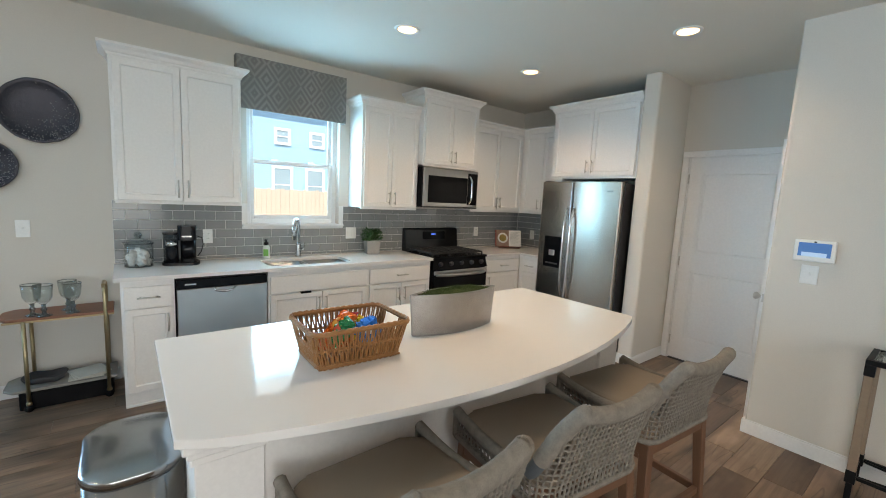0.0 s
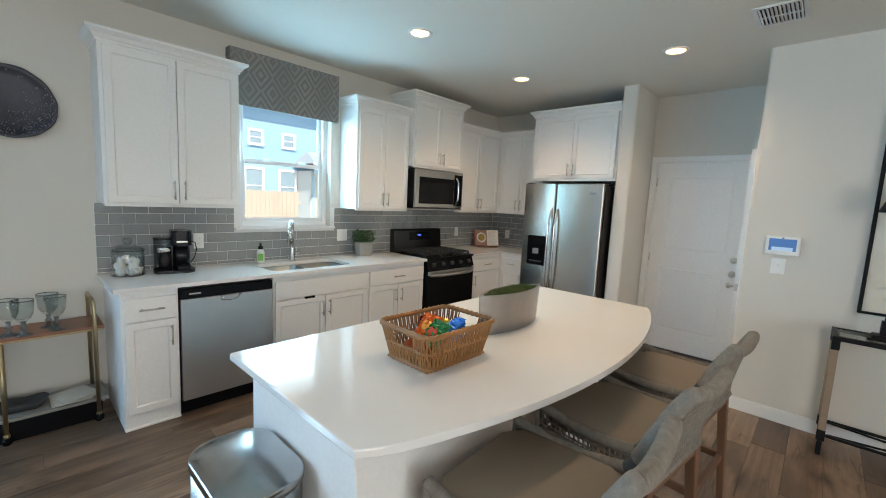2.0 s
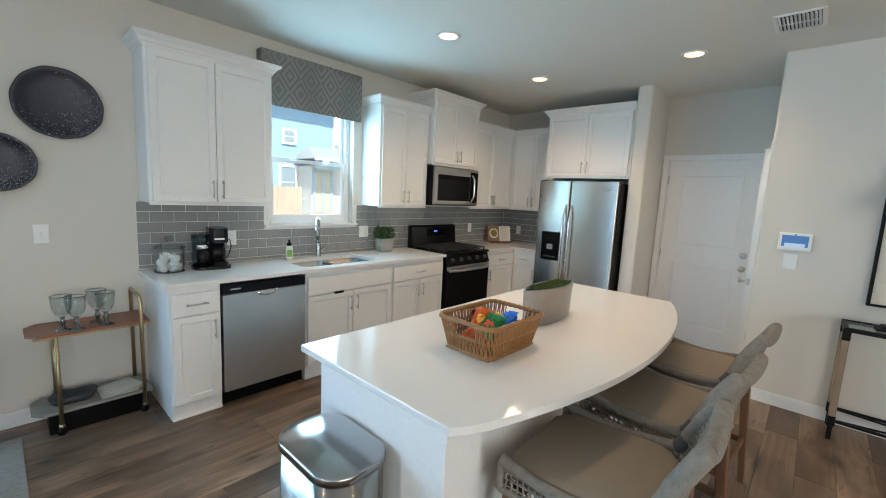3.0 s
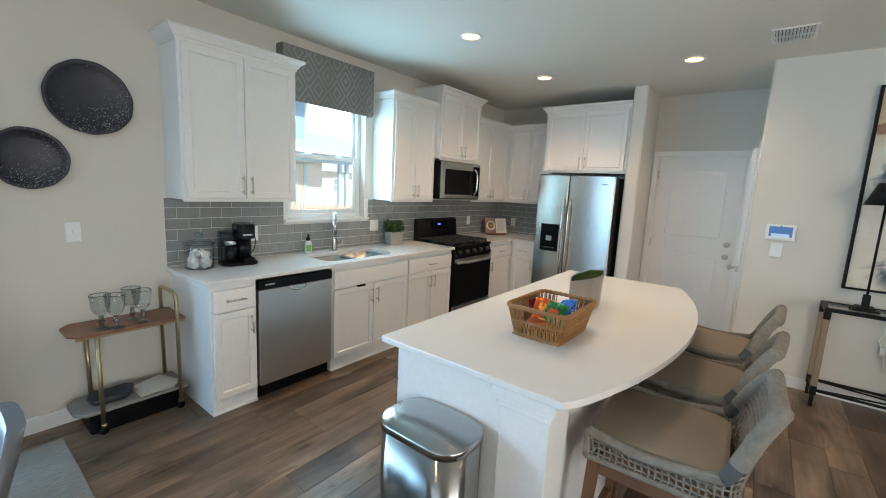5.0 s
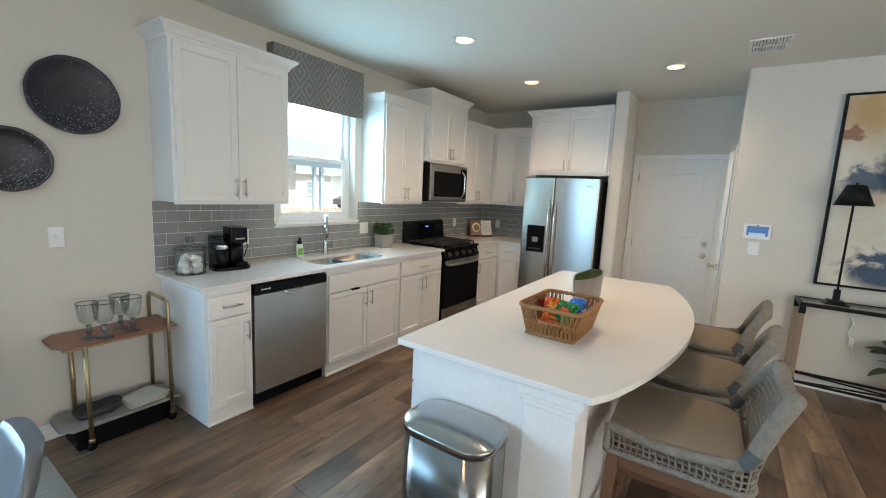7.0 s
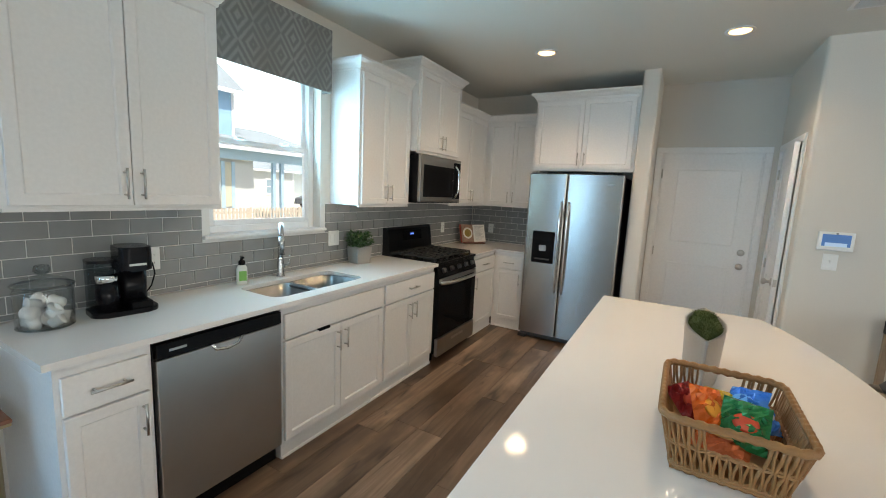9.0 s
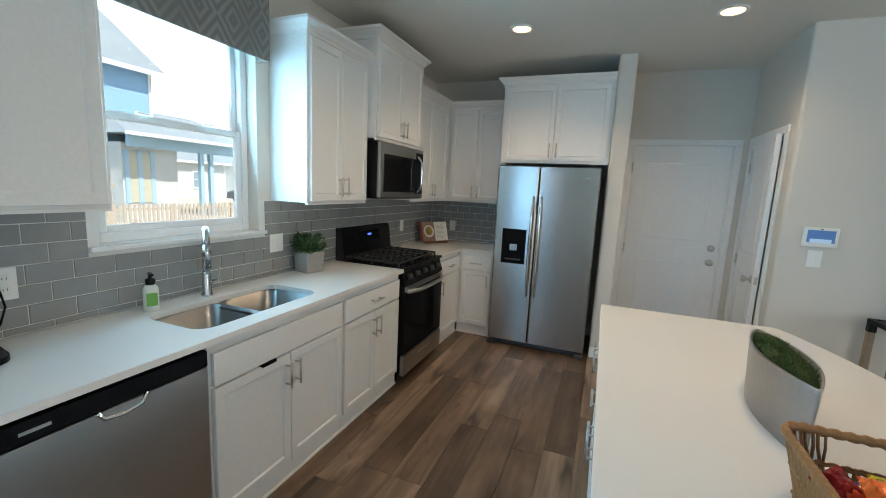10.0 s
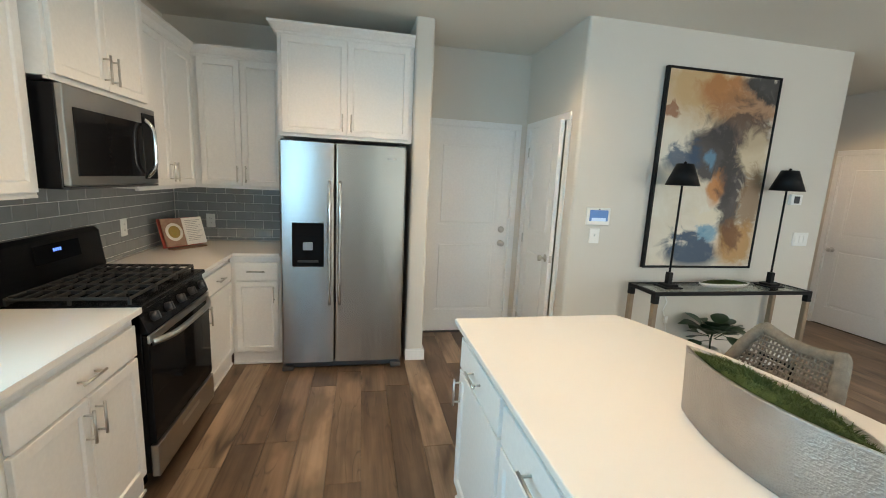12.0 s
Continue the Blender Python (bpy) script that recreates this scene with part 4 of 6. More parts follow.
def fence(x0, x1, y, h, w, gap, label, cat="fence", rot=0.0):
    root = thing("fence", pose(x0, y, GZ, 0, 0, rot), label, cat)
    L = x1 - x0
    me = None
    n = int(L / (w + gap))
    for k in range(n):
        if me is None:
            bm = bmesh.new()
            v = [(0, 0), (w, 0), (w, h - 0.03), (w - 0.03, h), (0.03, h), (0, h - 0.03)]
            lo = [bm.verts.new((a, 0, b)) for a, b in v]
            hi = [bm.verts.new((a, 0.02, b)) for a, b in v]
            bm.faces.new(lo)
            bm.faces.new(list(reversed(hi)))
            for i in range(6):
                bm.faces.new((lo[i], hi[i], hi[(i + 1) % 6], lo[(i + 1) % 6]))
            ob = part("picket", bm, M_FENCE, root)
            me = ob.data
        else:
            ob = new("picket", me)
            ob.parent = root
        ob.location = (k * (w + gap), 0, 0.02 * math.sin(k * 2.3))
    for z in (h * 0.2, h * 0.8):
        part("rail", newbox(0, 0.02, z - 0.04, L, 0.06, z + 0.04), M_FENCE, root)
    for k in range(int(L / 2.4) + 1):
        part("post", newbox(k * 2.4, 0.0205, 0, k * 2.4 + 0.09, 0.11, h - 0.02), M_FENCE, root)


fence(-6.0, 6.75, 14.0, 1.86, 0.138, 0.004, "tall cedar privacy fence across the yard")
fence(7.3, 14.6, 16.2, 0.85, 0.085, 0.06, "low cedar picket fence in front of the porch")
solid("utility_box", newbox(13.9, 14.9, GZ, 14.6, 15.4, GZ + 1.0, 0.03), M_EXTW, "white utility cabinet beside the picket fence", "utility box")

car = thing("parked_car", pose(21.5, 27.5, GZ), "dark parked car in the street", "car")
bm = bmesh.new()
prism(bm, [(0, 0.35), (0.1, 0.8), (1.0, 0.95), (1.6, 1.4), (3.0, 1.42), (3.7, 0.98), (4.3, 0.9), (4.4, 0.4)], 0, 1.75, 0.08)
shift(bm, Matrix.Rotation(radians(90), 4, "X"))
part("body", bm, M_DGREY, car)
for x in (0.85, 3.5):
    for y in (-1.7, -0.25):
        wb = bmesh.new()
        lathe(wb, [(0.0, 0), (0.32, 0), (0.34, 0.03), (0.34, 0.17), (0.32, 0.2), (0, 0.2)], 20)
        part("wheel", shift(wb, pose(x, y + 0.2, 0.34, 90)), M_BLACK, car)

# ---- valance and curtain ----


def diamond_fabric():
    m, nt, p = nodes_of("diamond_fabric")
    geo = nt.nodes.new("ShaderNodeNewGeometry")
    sep = nt.nodes.new("ShaderNodeSeparateXYZ")
    nt.links.new(geo.outputs["Position"], sep.inputs[0])

    def op(kind, a, b=0.0):
        n = nt.nodes.new("ShaderNodeMath")
        n.operation = kind
        for i, v in enumerate((a, b)):
            if isinstance(v, (int, float)):
                n.inputs[i].default_value = v
            else:
                nt.links.new(v, n.inputs[i])
        return n.outputs[0]
    wob = op("MULTIPLY", op("SUBTRACT", noise_node(nt, 35.0, 2.0), 0.5), 0.035)
    u = op("ABSOLUTE", op("SUBTRACT", op("FRACT", op("ADD", op("DIVIDE", sep.outputs[0], 0.195), wob)), 0.5))
    v = op("ABSOLUTE", op("SUBTRACT", op("FRACT", op("DIVIDE", sep.outputs[2], 0.26)), 0.5))
    d = op("ADD", op("ADD", u, v), wob)
    s = op("SINE", op("MULTIPLY", d, 26.0))
    band = op("ADD", op("MULTIPLY", op("SINE", op("MULTIPLY", sep.outputs[0], math.pi / 0.195)), 0.22), 0.78)
    fine = noise_node(nt, 260.0, 3.0)
    f = op("MULTIPLY", op("MULTIPLY", op("ADD", op("MULTIPLY", s, 0.5), 0.5), op("ADD", fine, 0.3)), band)
    nt.links.new(ramp(nt, f, [(0.1, (0.18, 0.171, 0.161)), (0.75, (0.275, 0.262, 0.248))]), p.inputs["Base Color"])
    p.inputs["Roughness"].default_value = 0.9
    bump(nt, fine, p, 0.3, 0.001)
    return m


M_FABRIC = diamond_fabric()
val = thing("window_valance", pose(0, 0, 0), "grey diamond-patterned fabric window valance", "valance")
part("front", newbox(1.03, 4.29, 2.205, 2.005, 4.303, 2.635, 0.004, 2), M_FABRIC, val)
part("side", newbox(1.03, 4.303, 2.205, 1.04, YN, 2.635), M_FABRIC, val)
part("side", newbox(1.995, 4.303, 2.205, 2.005, YN, 2.635), M_FABRIC, val)
part("top_board", newbox(1.04, 4.303, 2.62, 1.995, YN, 2.634), M_FABRIC, val)
M_CURT = surf("grey_linen", (0.40, 0.40, 0.42), (0.48, 0.48, 0.50), 0.9, scale=4, fine=300, bumps=0.3)
cur = thing("curtain", pose(-1.18, 4.30, 0), "long grey linen curtain hanging by the patio door", "curtain")
bm = bmesh.new()
N = 60
top, bot = [], []
for k in range(N + 1):
    u = k / N
    yy = 0.035 * math.sin(u * 2 * math.pi * 5) + 0.008 * math.sin(u * 31)
    bot.append(bm.verts.new((u * 0.47, yy * 1.2, 0.02)))
    top.append(bm.verts.new((u * 0.45, yy, 2.42)))
for k in range(N):
    bm.faces.new((bot[k], bot[k + 1], top[k + 1], top[k])).smooth = True
bmesh.ops.solidify(bm, geom=bm.faces[:], thickness=0.003)
part("panel", bm, M_CURT, cur)
bm = bmesh.new()
tube(bm, [(-2.4, 0, 2.44), (0.5, 0, 2.44)], 0.012, 10)
part("curtain_rod", bm, M_IRON, cur)

# ---- wall plates, switches, controls ----


def wall_plate(m, w, h, kind, label, cat="switch"):
    """A cover plate centred on its pose, facing local -y."""
    root = thing("wall_switch" if cat == "switch" else "power_socket", m, label, cat, "wall plates")
    part("plate", newbox(-w / 2, -0.007, -h / 2, w / 2, 0, h / 2, 0.003, 2), M_WHITEPL, root)
    n = max(1, round(w / 0.055) - 0) if w > 0.1 else 1
    for k in range(n):
        cx = (k - (n - 1) / 2) * 0.046
        if kind == "toggle":
            part("toggle", newbox(cx - 0.005, -0.018, -0.004, cx + 0.005, -0.006, 0.014, 0.002), M_WHITEPL, root)
        elif kind == "rocker":
            part("rocker", newbox(cx - 0.016, -0.010, -0.033, cx + 0.016, -0.006, 0.033, 0.002), M_WHITEPL, root)
        else:
            for z in (-0.02, 0.02):
                bm = newbox(cx - 0.014, -0.009, z - 0.014, cx + 0.014, -0.006, z + 0.014, 0.002)
                so = part("socket", bm, M_WHITEPL, root)
                for dx in (-0.006, 0.006):
                    part("slot", newbox(cx + dx - 0.001, -0.0095, z - 0.004, cx + dx + 0.001, -0.0088, z + 0.005), M_DGREY, so)
    return root


TY = YN - 0.0095
wall_plate(pose(-0.294, YN, 1.187), 0.072, 0.118, "toggle", "white toggle light switch on the wall")
wall_plate(pose(0.808, TY, 1.115), 0.072, 0.118, "socket", "white double power socket on grey tiles", "socket")
wall_plate(pose(2.115, TY, 1.125), 0.115, 0.118, "rocker", "white double rocker switch on grey tiles")
wall_plate(pose(3.88, TY, 1.12), 0.072, 0.118, "socket", "white power socket on grey tiles by the range", "socket")
wall_plate(pose(XE - 0.0095, 4.09, 1.09, 0, 0, -90), 0.072, 0.118, "socket", "white power socket near the cookbook", "socket")
wall_plate(pose(XP, 1.005, 1.165, 0, 0, -90), 0.085, 0.118, "toggle", "white light switch below the control panel")
wall_plate(pose(XP, -0.99, 1.175, 0, 0, -90), 0.165, 0.118, "rocker", "white triple rocker switch on the pantry wall")
wall_plate(pose(4.86, -2.8, 1.2, 0, 0, 180), 0.072, 0.118, "toggle", "white hall light switch beside the door")

M_SCREEN = glow("blue_screen", (0.06, 0.17, 0.42), 0.2)
M_SCREEN2 = glow("bright_screen", (0.35, 0.5, 0.68), 0.35)
pan = thing("alarm_panel", pose(XP, 0.995, 1.317, 0, 0, -90), "white wall control panel with a lit blue screen", "control panel")
part("case", newbox(-0.10, -0.024, -0.068, 0.10, 0, 0.068, 0.008, 3), M_WHITEPL, pan)
part("screen", newbox(-0.078, -0.0255, -0.036, 0.078, -0.0235, 0.05), M_SCREEN, pan, "glowing blue screen")
part("screen_picture", newbox(-0.06, -0.0262, -0.036, 0.06, -0.0256, -0.01), M_SCREEN2, pan)
part("lens", newbox(-0.006, -0.0262, 0.052, 0.006, -0.024, 0.06, 0.001), M_BLACK, pan)
th = thing("thermostat", pose(XP, -0.85, 1.515, 0, 0, -90), "small white thermostat with a dark display", "thermostat")
part("case", newbox(-0.06, -0.025, -0.045, 0.06, 0, 0.045, 0.006, 2), M_WHITEPL, th)
part("display", newbox(-0.028, -0.0265, -0.03, 0.03, -0.0245, 0.03), M_DGREY, th)

# ---- wall plates of metal ----
M_PLATE = surf("hammered_dark_metal", (0.026, 0.027, 0.036), (0.05, 0.05, 0.062), 0.42, 0.6, scale=9, fine=70, bumps=0.5)
M_FLECK = surf("silver_fleck", (0.55, 0.53, 0.5), (0.7, 0.68, 0.66), 0.35, 1.0)


def deco_plate(x, z, r, seed, label):
    root = thing("wall_plate_decor", pose(x, YN - 0.002, z, 90), label, "wall decor", "round metal wall plates")
    bm = bmesh.new()
    lathe(bm, [(0.0, 0.018), (r * 0.6, 0.02), (r * 0.9, 0.032), (r, 0.045), (r + 0.004, 0.042), (r * 0.92, 0.026), (r * 0.6, 0.0), (0.0, 0.0)], 64)
    for v in bm.verts:
        a = math.atan2(v.co.y, v.co.x)
        s = 1 + 0.012 * math.sin(3 * a + seed) + 0.006 * math.sin(11 * a)
        v.co.x, v.co.y = v.co.x * s, v.co.y * s
    part("dish", bm, M_PLATE, root)
    rg_ = random.Random(seed)
    bm = bmesh.new()
    for k in range(300):
        a = rg_.gauss(-0.9, 0.9)
        rr = r * (0.97 - abs(rg_.gauss(0, 0.22)) if k % 3 else rg_.uniform(0.25, 0.9))
        px, py, q = rr * math.cos(a), rr * math.sin(a), rg_.uniform(0.001, 0.0034)
        zz = 0.0205 if rr < r * 0.6 else (0.02 + (rr / r - 0.6) / 0.3 * 0.012 if rr < 0.9 * r else 0.032 + (rr / r - 0.9) / 0.1 * 0.013) + 0.0006
        lathe(bm, [(q, 0), (q * 0.6, q * 0.6), (0, q * 0.7)], 5, px, py)
        for v in bm.verts[-15:]:
            v.co.z += zz
    ob = part("fleck_inlay", bm, M_FLECK, root, "worn silver flecks")
    ob["kind"] = "stuff"


deco_plate(-0.172, 1.978, 0.205, 3, "large round dark hammered metal wall plate")
deco_plate(-0.452, 1.608, 0.163, 8, "smaller round dark hammered metal wall plate")

# ---- bar stools ----
M_ROPE = surf("grey_woven_rope", (0.135, 0.118, 0.10), (0.325, 0.292, 0.25), 0.9, scale=40, fine=260, bumps=0.9, dist=0.004)
M_WRAP = surf("blue_grey_wrap", (0.06, 0.07, 0.078), (0.085, 0.095, 0.105), 0.7, scale=30, fine=300, bumps=0.3)
M_SEAT = surf("taupe_upholstery", (0.24, 0.19, 0.143), (0.285, 0.23, 0.177), 0.75, scale=5, fine=500, bumps=0.25)
M_STOOLW = surf("brown_oak", (0.13, 0.062, 0.034), (0.19, 0.096, 0.055), 0.5, scale=8, fine=60, bumps=0.15, stretch=(6, 6, 0.7))


def stool_shell(u, f):
    """A point of the woven shell: u 0..1 runs from one front corner round the back to the other, f 0..1 from base to rim."""
    W2, D, rc = 0.245, 0.46, 0.07
    s1 = D - rc
    arcl = rc * math.pi / 2
    back = 2 * (W2 - rc)
    total = 2 * s1 + 2 * arcl + back
    s = u * total
    if s < s1:
        x, y = -W2, 0.22 - s
    elif s < s1 + arcl:
        a = (s - s1) / rc
        x, y = -W2 + rc - rc * math.cos(a), 0.22 - s1 - rc * math.sin(a)
    elif s < s1 + arcl + back:
        x, y = -W2 + rc + (s - s1 - arcl), 0.22 - D
    elif s < s1 + 2 * arcl + back:
        a = math.pi / 2 - (s - s1 - arcl - back) / rc
        x, y = W2 - rc + rc * math.cos(a), 0.22 - s1 - rc * math.sin(a)
    else:
        x, y = W2, 0.22 - s1 + s - s1 - 2 * arcl - back
    run = min(s, total - s)
    rise = min(1.0, max(0.0, (run - 0.395) / 0.105))
    rise = rise * rise * (3 - 2 * rise)
    rim = SB + 0.10 - 0.024 * math.sin(min(1, run / 0.395) * math.pi) + 0.232 * rise - 0.034 * max(0, 1 - (x / 0.2) ** 2) * (rise > 0.99)
    z = SB + (rim - SB) * f
    lean = max(0.0, (z - SB - 0.04) / 0.275)
    y -= 0.055 * lean ** 1.15 * (0.35 + 0.65 * rise) * min(1.0, max(0.0, (run - 0.2) / 0.15))
    if rise > 0.5:
        y -= 0.022 * lean * (1 - (x / 0.25) ** 2) - 0.006
    return Vector((x * (1 - 0.10 * lean * rise), y, z))


SB = 0.62


def make_stool(m):
    root = thing("bar_stool", m, "woven grey rope bar stool with taupe seat", "bar stool", "stools along the island")
    bm = bmesh.new()
    prism(bm, rounded(-0.225, -0.20, 0.225, 0.225, 0.06, 5), 0.645, 0.713, 0.016, 3)
    for v in bm.verts:
        if v.co.z > 0.68:
            v.co.z += 0.012 * (1 - (v.co.x / 0.24) ** 2) - 0.02 * max(0, (v.co.y - 0.1) / 0.12) ** 2
    smooth(part("seat", bm, M_SEAT, root, "taupe upholstered seat"))
    bm = bmesh.new()
    nv = 66
    for k in range(nv + 1):
        u = k / nv
        p0, p1 = stool_shell(u, 0), stool_shell(u, 1)
        seg = 5 if p1.z > 0.80 else 3
        tube(bm, [stool_shell(u + 0.0016 * (1 if j % 2 else -1) * (0 < k < nv), j / seg) for j in range(seg + 1)], 0.0042, 5, cap=False)
        if p1.z > SB + 0.27:
            tube(bm, [stool_shell(u + 0.006, 0.3 + 0.7 * j / 3) + Vector((0, 0.016, 0)) for j in range(4)], 0.004, 5, cap=False)
    for h in range(1, 21):
        z, run = SB + 0.022 * h, []
        for j in range(131):
            top = stool_shell(j / 130, 1.0).z
            if top > z + 0.008:
                run.append(stool_shell(j / 130, (z - SB) / (top - SB)) + Vector((0, 0, 0.0015 * (-1) ** j)))
            if (top <= z + 0.008 or j == 130) and run:
                if len(run) > 2:
                    tube(bm, run, 0.0042, 5, cap=False)
                    if z > SB + 0.13:
                        tube(bm, [q + Vector((0, 0.015, 0.009)) for q in run[2:-2]], 0.004, 5, cap=False)
                run = []
    part("woven_back", bm, M_ROPE, root, "open woven rope shell")
    bm = bmesh.new()
    tube(bm, [stool_shell(j / 420, 1.0) for j in range(421)], [(0.0255 if 132 < j < 288 else 0.0185) * (1 + 0.05 * (j % 2)) for j in range(421)], 10)
    part("rim", bm, M_ROPE, root, "rope-wrapped rim")
    bm = bmesh.new()
    tube(bm, [stool_shell(j / 100, 0.0) for j in range(101)], 0.012, 8)
    tube(bm, [stool_shell(0, j / 4) for j in range(5)], 0.013, 8)
    tube(bm, [stool_shell(1, j / 4) for j in range(5)], 0.013, 8)
    tube(bm, [(-0.245, 0.22, SB), (0.245, 0.22, SB)], 0.012, 8)
    part("lower_rim", bm, M_ROPE, root)
    for a, b in ((29.6, 32.6), (67.4, 70.4)):
        bm = bmesh.new()
        tube(bm, [stool_shell((a + (b - a) * j / 8) / 100, 1.0) for j in range(9)], 0.0225, 12)
        part("grip_wrap", bm, M_WRAP, root, "blue-grey leather wrap")
    bm = bmesh.new()
    for b in ((-0.225, 0.175, 0.225, 0.205), (-0.225, -0.225, 0.225, -0.195), (-0.235, -0.195, -0.205, 0.175), (0.205, -0.195, 0.235, 0.175)):
        box(bm, b[0], b[1], 0.557, b[2], b[3], 0.61, 0.004)
    part("seat_frame", bm, M_STOOLW, root, "brown wooden seat frame")
    for sx in (-1, 1):
        for sy in (-1, 1):
            bm = bmesh.new()
            tp, ft = (sx * 0.212, sy * 0.20 - 0.005, 0.607), (sx * 0.245, sy * 0.235 - 0.01, 0.0)
            lo, hi = [], []
            for dx, dy in ((-1, -1), (1, -1), (1, 1), (-1, 1)):
                lo.append(bm.verts.new((ft[0] + dx * 0.014, ft[1] + dy * 0.014, 0)))
                hi.append(bm.verts.new((tp[0] + dx * 0.021, tp[1] + dy * 0.021, tp[2])))
            bm.faces.new(list(reversed(lo)))
            bm.faces.new(hi)
            for i in range(4):
                bm.faces.new((lo[i], lo[(i + 1) % 4], hi[(i + 1) % 4], hi[i]))
            bmesh.ops.bevel(bm, geom=bm.edges[:], offset=0.003, segments=1, affect="EDGES")
            part("leg", bm, M_STOOLW, root)
    for b in ((-0.225, 0.205, 0.16, 0.225, 0.228, 0.195), (-0.215, -0.235, 0.24, 0.215, -0.213, 0.275), (-0.24, -0.21, 0.24, -0.217, 0.21, 0.275), (0.217, -0.21, 0.24, 0.24, 0.21, 0.275)):
        part("stretcher", newbox(*b, 0.003), M_STOOLW, root)
    return root


stool = make_stool(pose(0.825, 1.32, 0, 0, 0, 2))
copy_thing(stool, pose(1.46, 1.305, 0, 0, 0, -7))
copy_thing(stool, pose(2.09, 1.29, 0, 0, 0, -5))

# ---- pedal bin ----
# lid steel lighter than the body: the ceiling's reflection is put into it
M_BINLID = surf("bin_steel_lightened", (0.40, 0.40, 0.395), (0.45, 0.45, 0.445), 0.2, 1.0, scale=3, fine=40, bumps=0.01, rvar=0.03)
M_BIN = brushed("bin_steel", (0.25, 0.238, 0.222), (0.32, 0.308, 0.29), 0.2, (400.0, 400.0, 1.0))
pb = thing("pedal_bin", pose(0.252, 2.005, 0, 0, 0, 0), "tall brushed stainless pedal bin with flat lid", "bin")


def bin_outline(g=0.0):
    return rounded(-0.128 - g, -0.188 - g, 0.124 + g, 0.188 + g, 0.096 + g, 12)


bm = bmesh.new()
prism(bm, bin_outline(), 0.035, 0.662)
smooth(part("body", bm, M_BIN, pb))
bm = bmesh.new()
prism(bm, bin_outline(0.004), 0.0, 0.035, 0.004)
part("base_ring", bm, M_DGREY, pb)
bm = bmesh.new()
prism(bm, bin_outline(-0.003), 0.662, 0.670)
part("lid_band", bm, M_DGREY, pb)
bm = bmesh.new()
rings = [[bm.verts.new((x * s, y * s, z)) for x, y in bin_outline(0.005)] for s, z in ((1, 0.670), (1, 0.690), (0.99, 0.695), (0.95, 0.698), (0.8, 0.705), (0.5, 0.712), (0.2, 0.714))]
for a, b in zip(rings, rings[1:]):
    for i in range(len(a)):
        bm.faces.new((a[i], a[(i + 1) % len(a)], b[(i + 1) % len(a)], b[i])).smooth = True
bm.faces.new(rings[-1]).smooth = True
bm.faces.new(list(reversed(rings[0])))
part("lid", bm, M_BINLID, pb, "gently domed brushed steel lid")
part("pedal", newbox(-0.17, -0.05, 0.012, -0.12, 0.05, 0.024, 0.003), M_STEEL, pb)

# ---- bar cart ----
M_BRASS = surf("aged_brass", (0.42, 0.32, 0.18), (0.5, 0.39, 0.23), 0.35, 1.0, bumps=0.05)
M_REDW = surf("red_brown_wood", (0.20, 0.075, 0.042), (0.29, 0.12, 0.068), 0.45, scale=5, fine=45, bumps=0.1, stretch=(0.8, 8, 8))
M_GREYW = surf("weathered_grey_wood", (0.20, 0.185, 0.165), (0.30, 0.28, 0.25), 0.75, scale=6, fine=60, bumps=0.25, stretch=(0.8, 8, 8))
ct = thing("bar_cart", pose(0, 0, 0), "brass two-tier bar cart with red-brown wooden top", "bar cart")
CX0, CX1, CY0, CY1, CZ = -0.41, 0.172, 4.055, 4.345, 0.635
bm = bmesh.new()
prism(bm, [(CX0 + 0.05, CY0), (CX1, CY0 - 0.0), (CX1, CY1), (CX0 + 0.05, CY1), (CX0, CY1 - 0.06), (CX0, CY0 + 0.06)], CZ - 0.018, CZ, 0.004)
part("top_shelf", bm, M_REDW, ct)
bm = bmesh.new()
prism(bm, [(CX0 + 0.05, CY0 + 0.01), (CX1, CY0 + 0.01), (CX1, CY1), (CX0 + 0.05, CY1), (CX0, CY1 - 0.06), (CX0, CY0 + 0.07)], 0.135, 0.155, 0.003)
part("lower_shelf", bm, M_GREYW, ct, "weathered grey wooden lower shelf")
bm = bmesh.new()
for b in ((CX0 + 0.03, CY0 + 0.006, CX1, CY0 + 0.02), (CX0 + 0.03, CY1 - 0.02, CX1, CY1 - 0.006)):
    box(bm, b[0], b[1], CZ - 0.032, b[2], b[3], CZ - 0.018, 0.002)
part("rail", bm, M_BRASS, ct)
LEGS = [(-0.285, CY0 + 0.012), (-0.285, CY1 - 0.012)]
for x, y in LEGS:
    bm = bmesh.new()
    tube(bm, [(x, y, 0.055), (x, y, CZ - 0.018)], 0.0115, 10)
    part("leg", bm, M_BRASS, ct)
for y in (CY0 + 0.004, CY1 - 0.004):
    bm = bmesh.new()
    tube(bm, [(0.125, y, 0.055), (0.125, y, 0.75), (0.123, y + (0.012 if y < 4.2 else -0.012), 0.785), (0.12, y + (0.04 if y < 4.2 else -0.04), 0.80)], 0.0115, 10)
    part("leg", bm, M_BRASS, ct)
bm = bmesh.new()
tube(bm, [(0.12, CY0 + 0.04, 0.80), (0.118, CY0 + 0.1, 0.803), (0.118, CY1 - 0.1, 0.803), (0.12, CY1 - 0.04, 0.80)], 0.0115, 10)
part("push_handle", bm, M_BRASS, ct, "bent brass push handle")
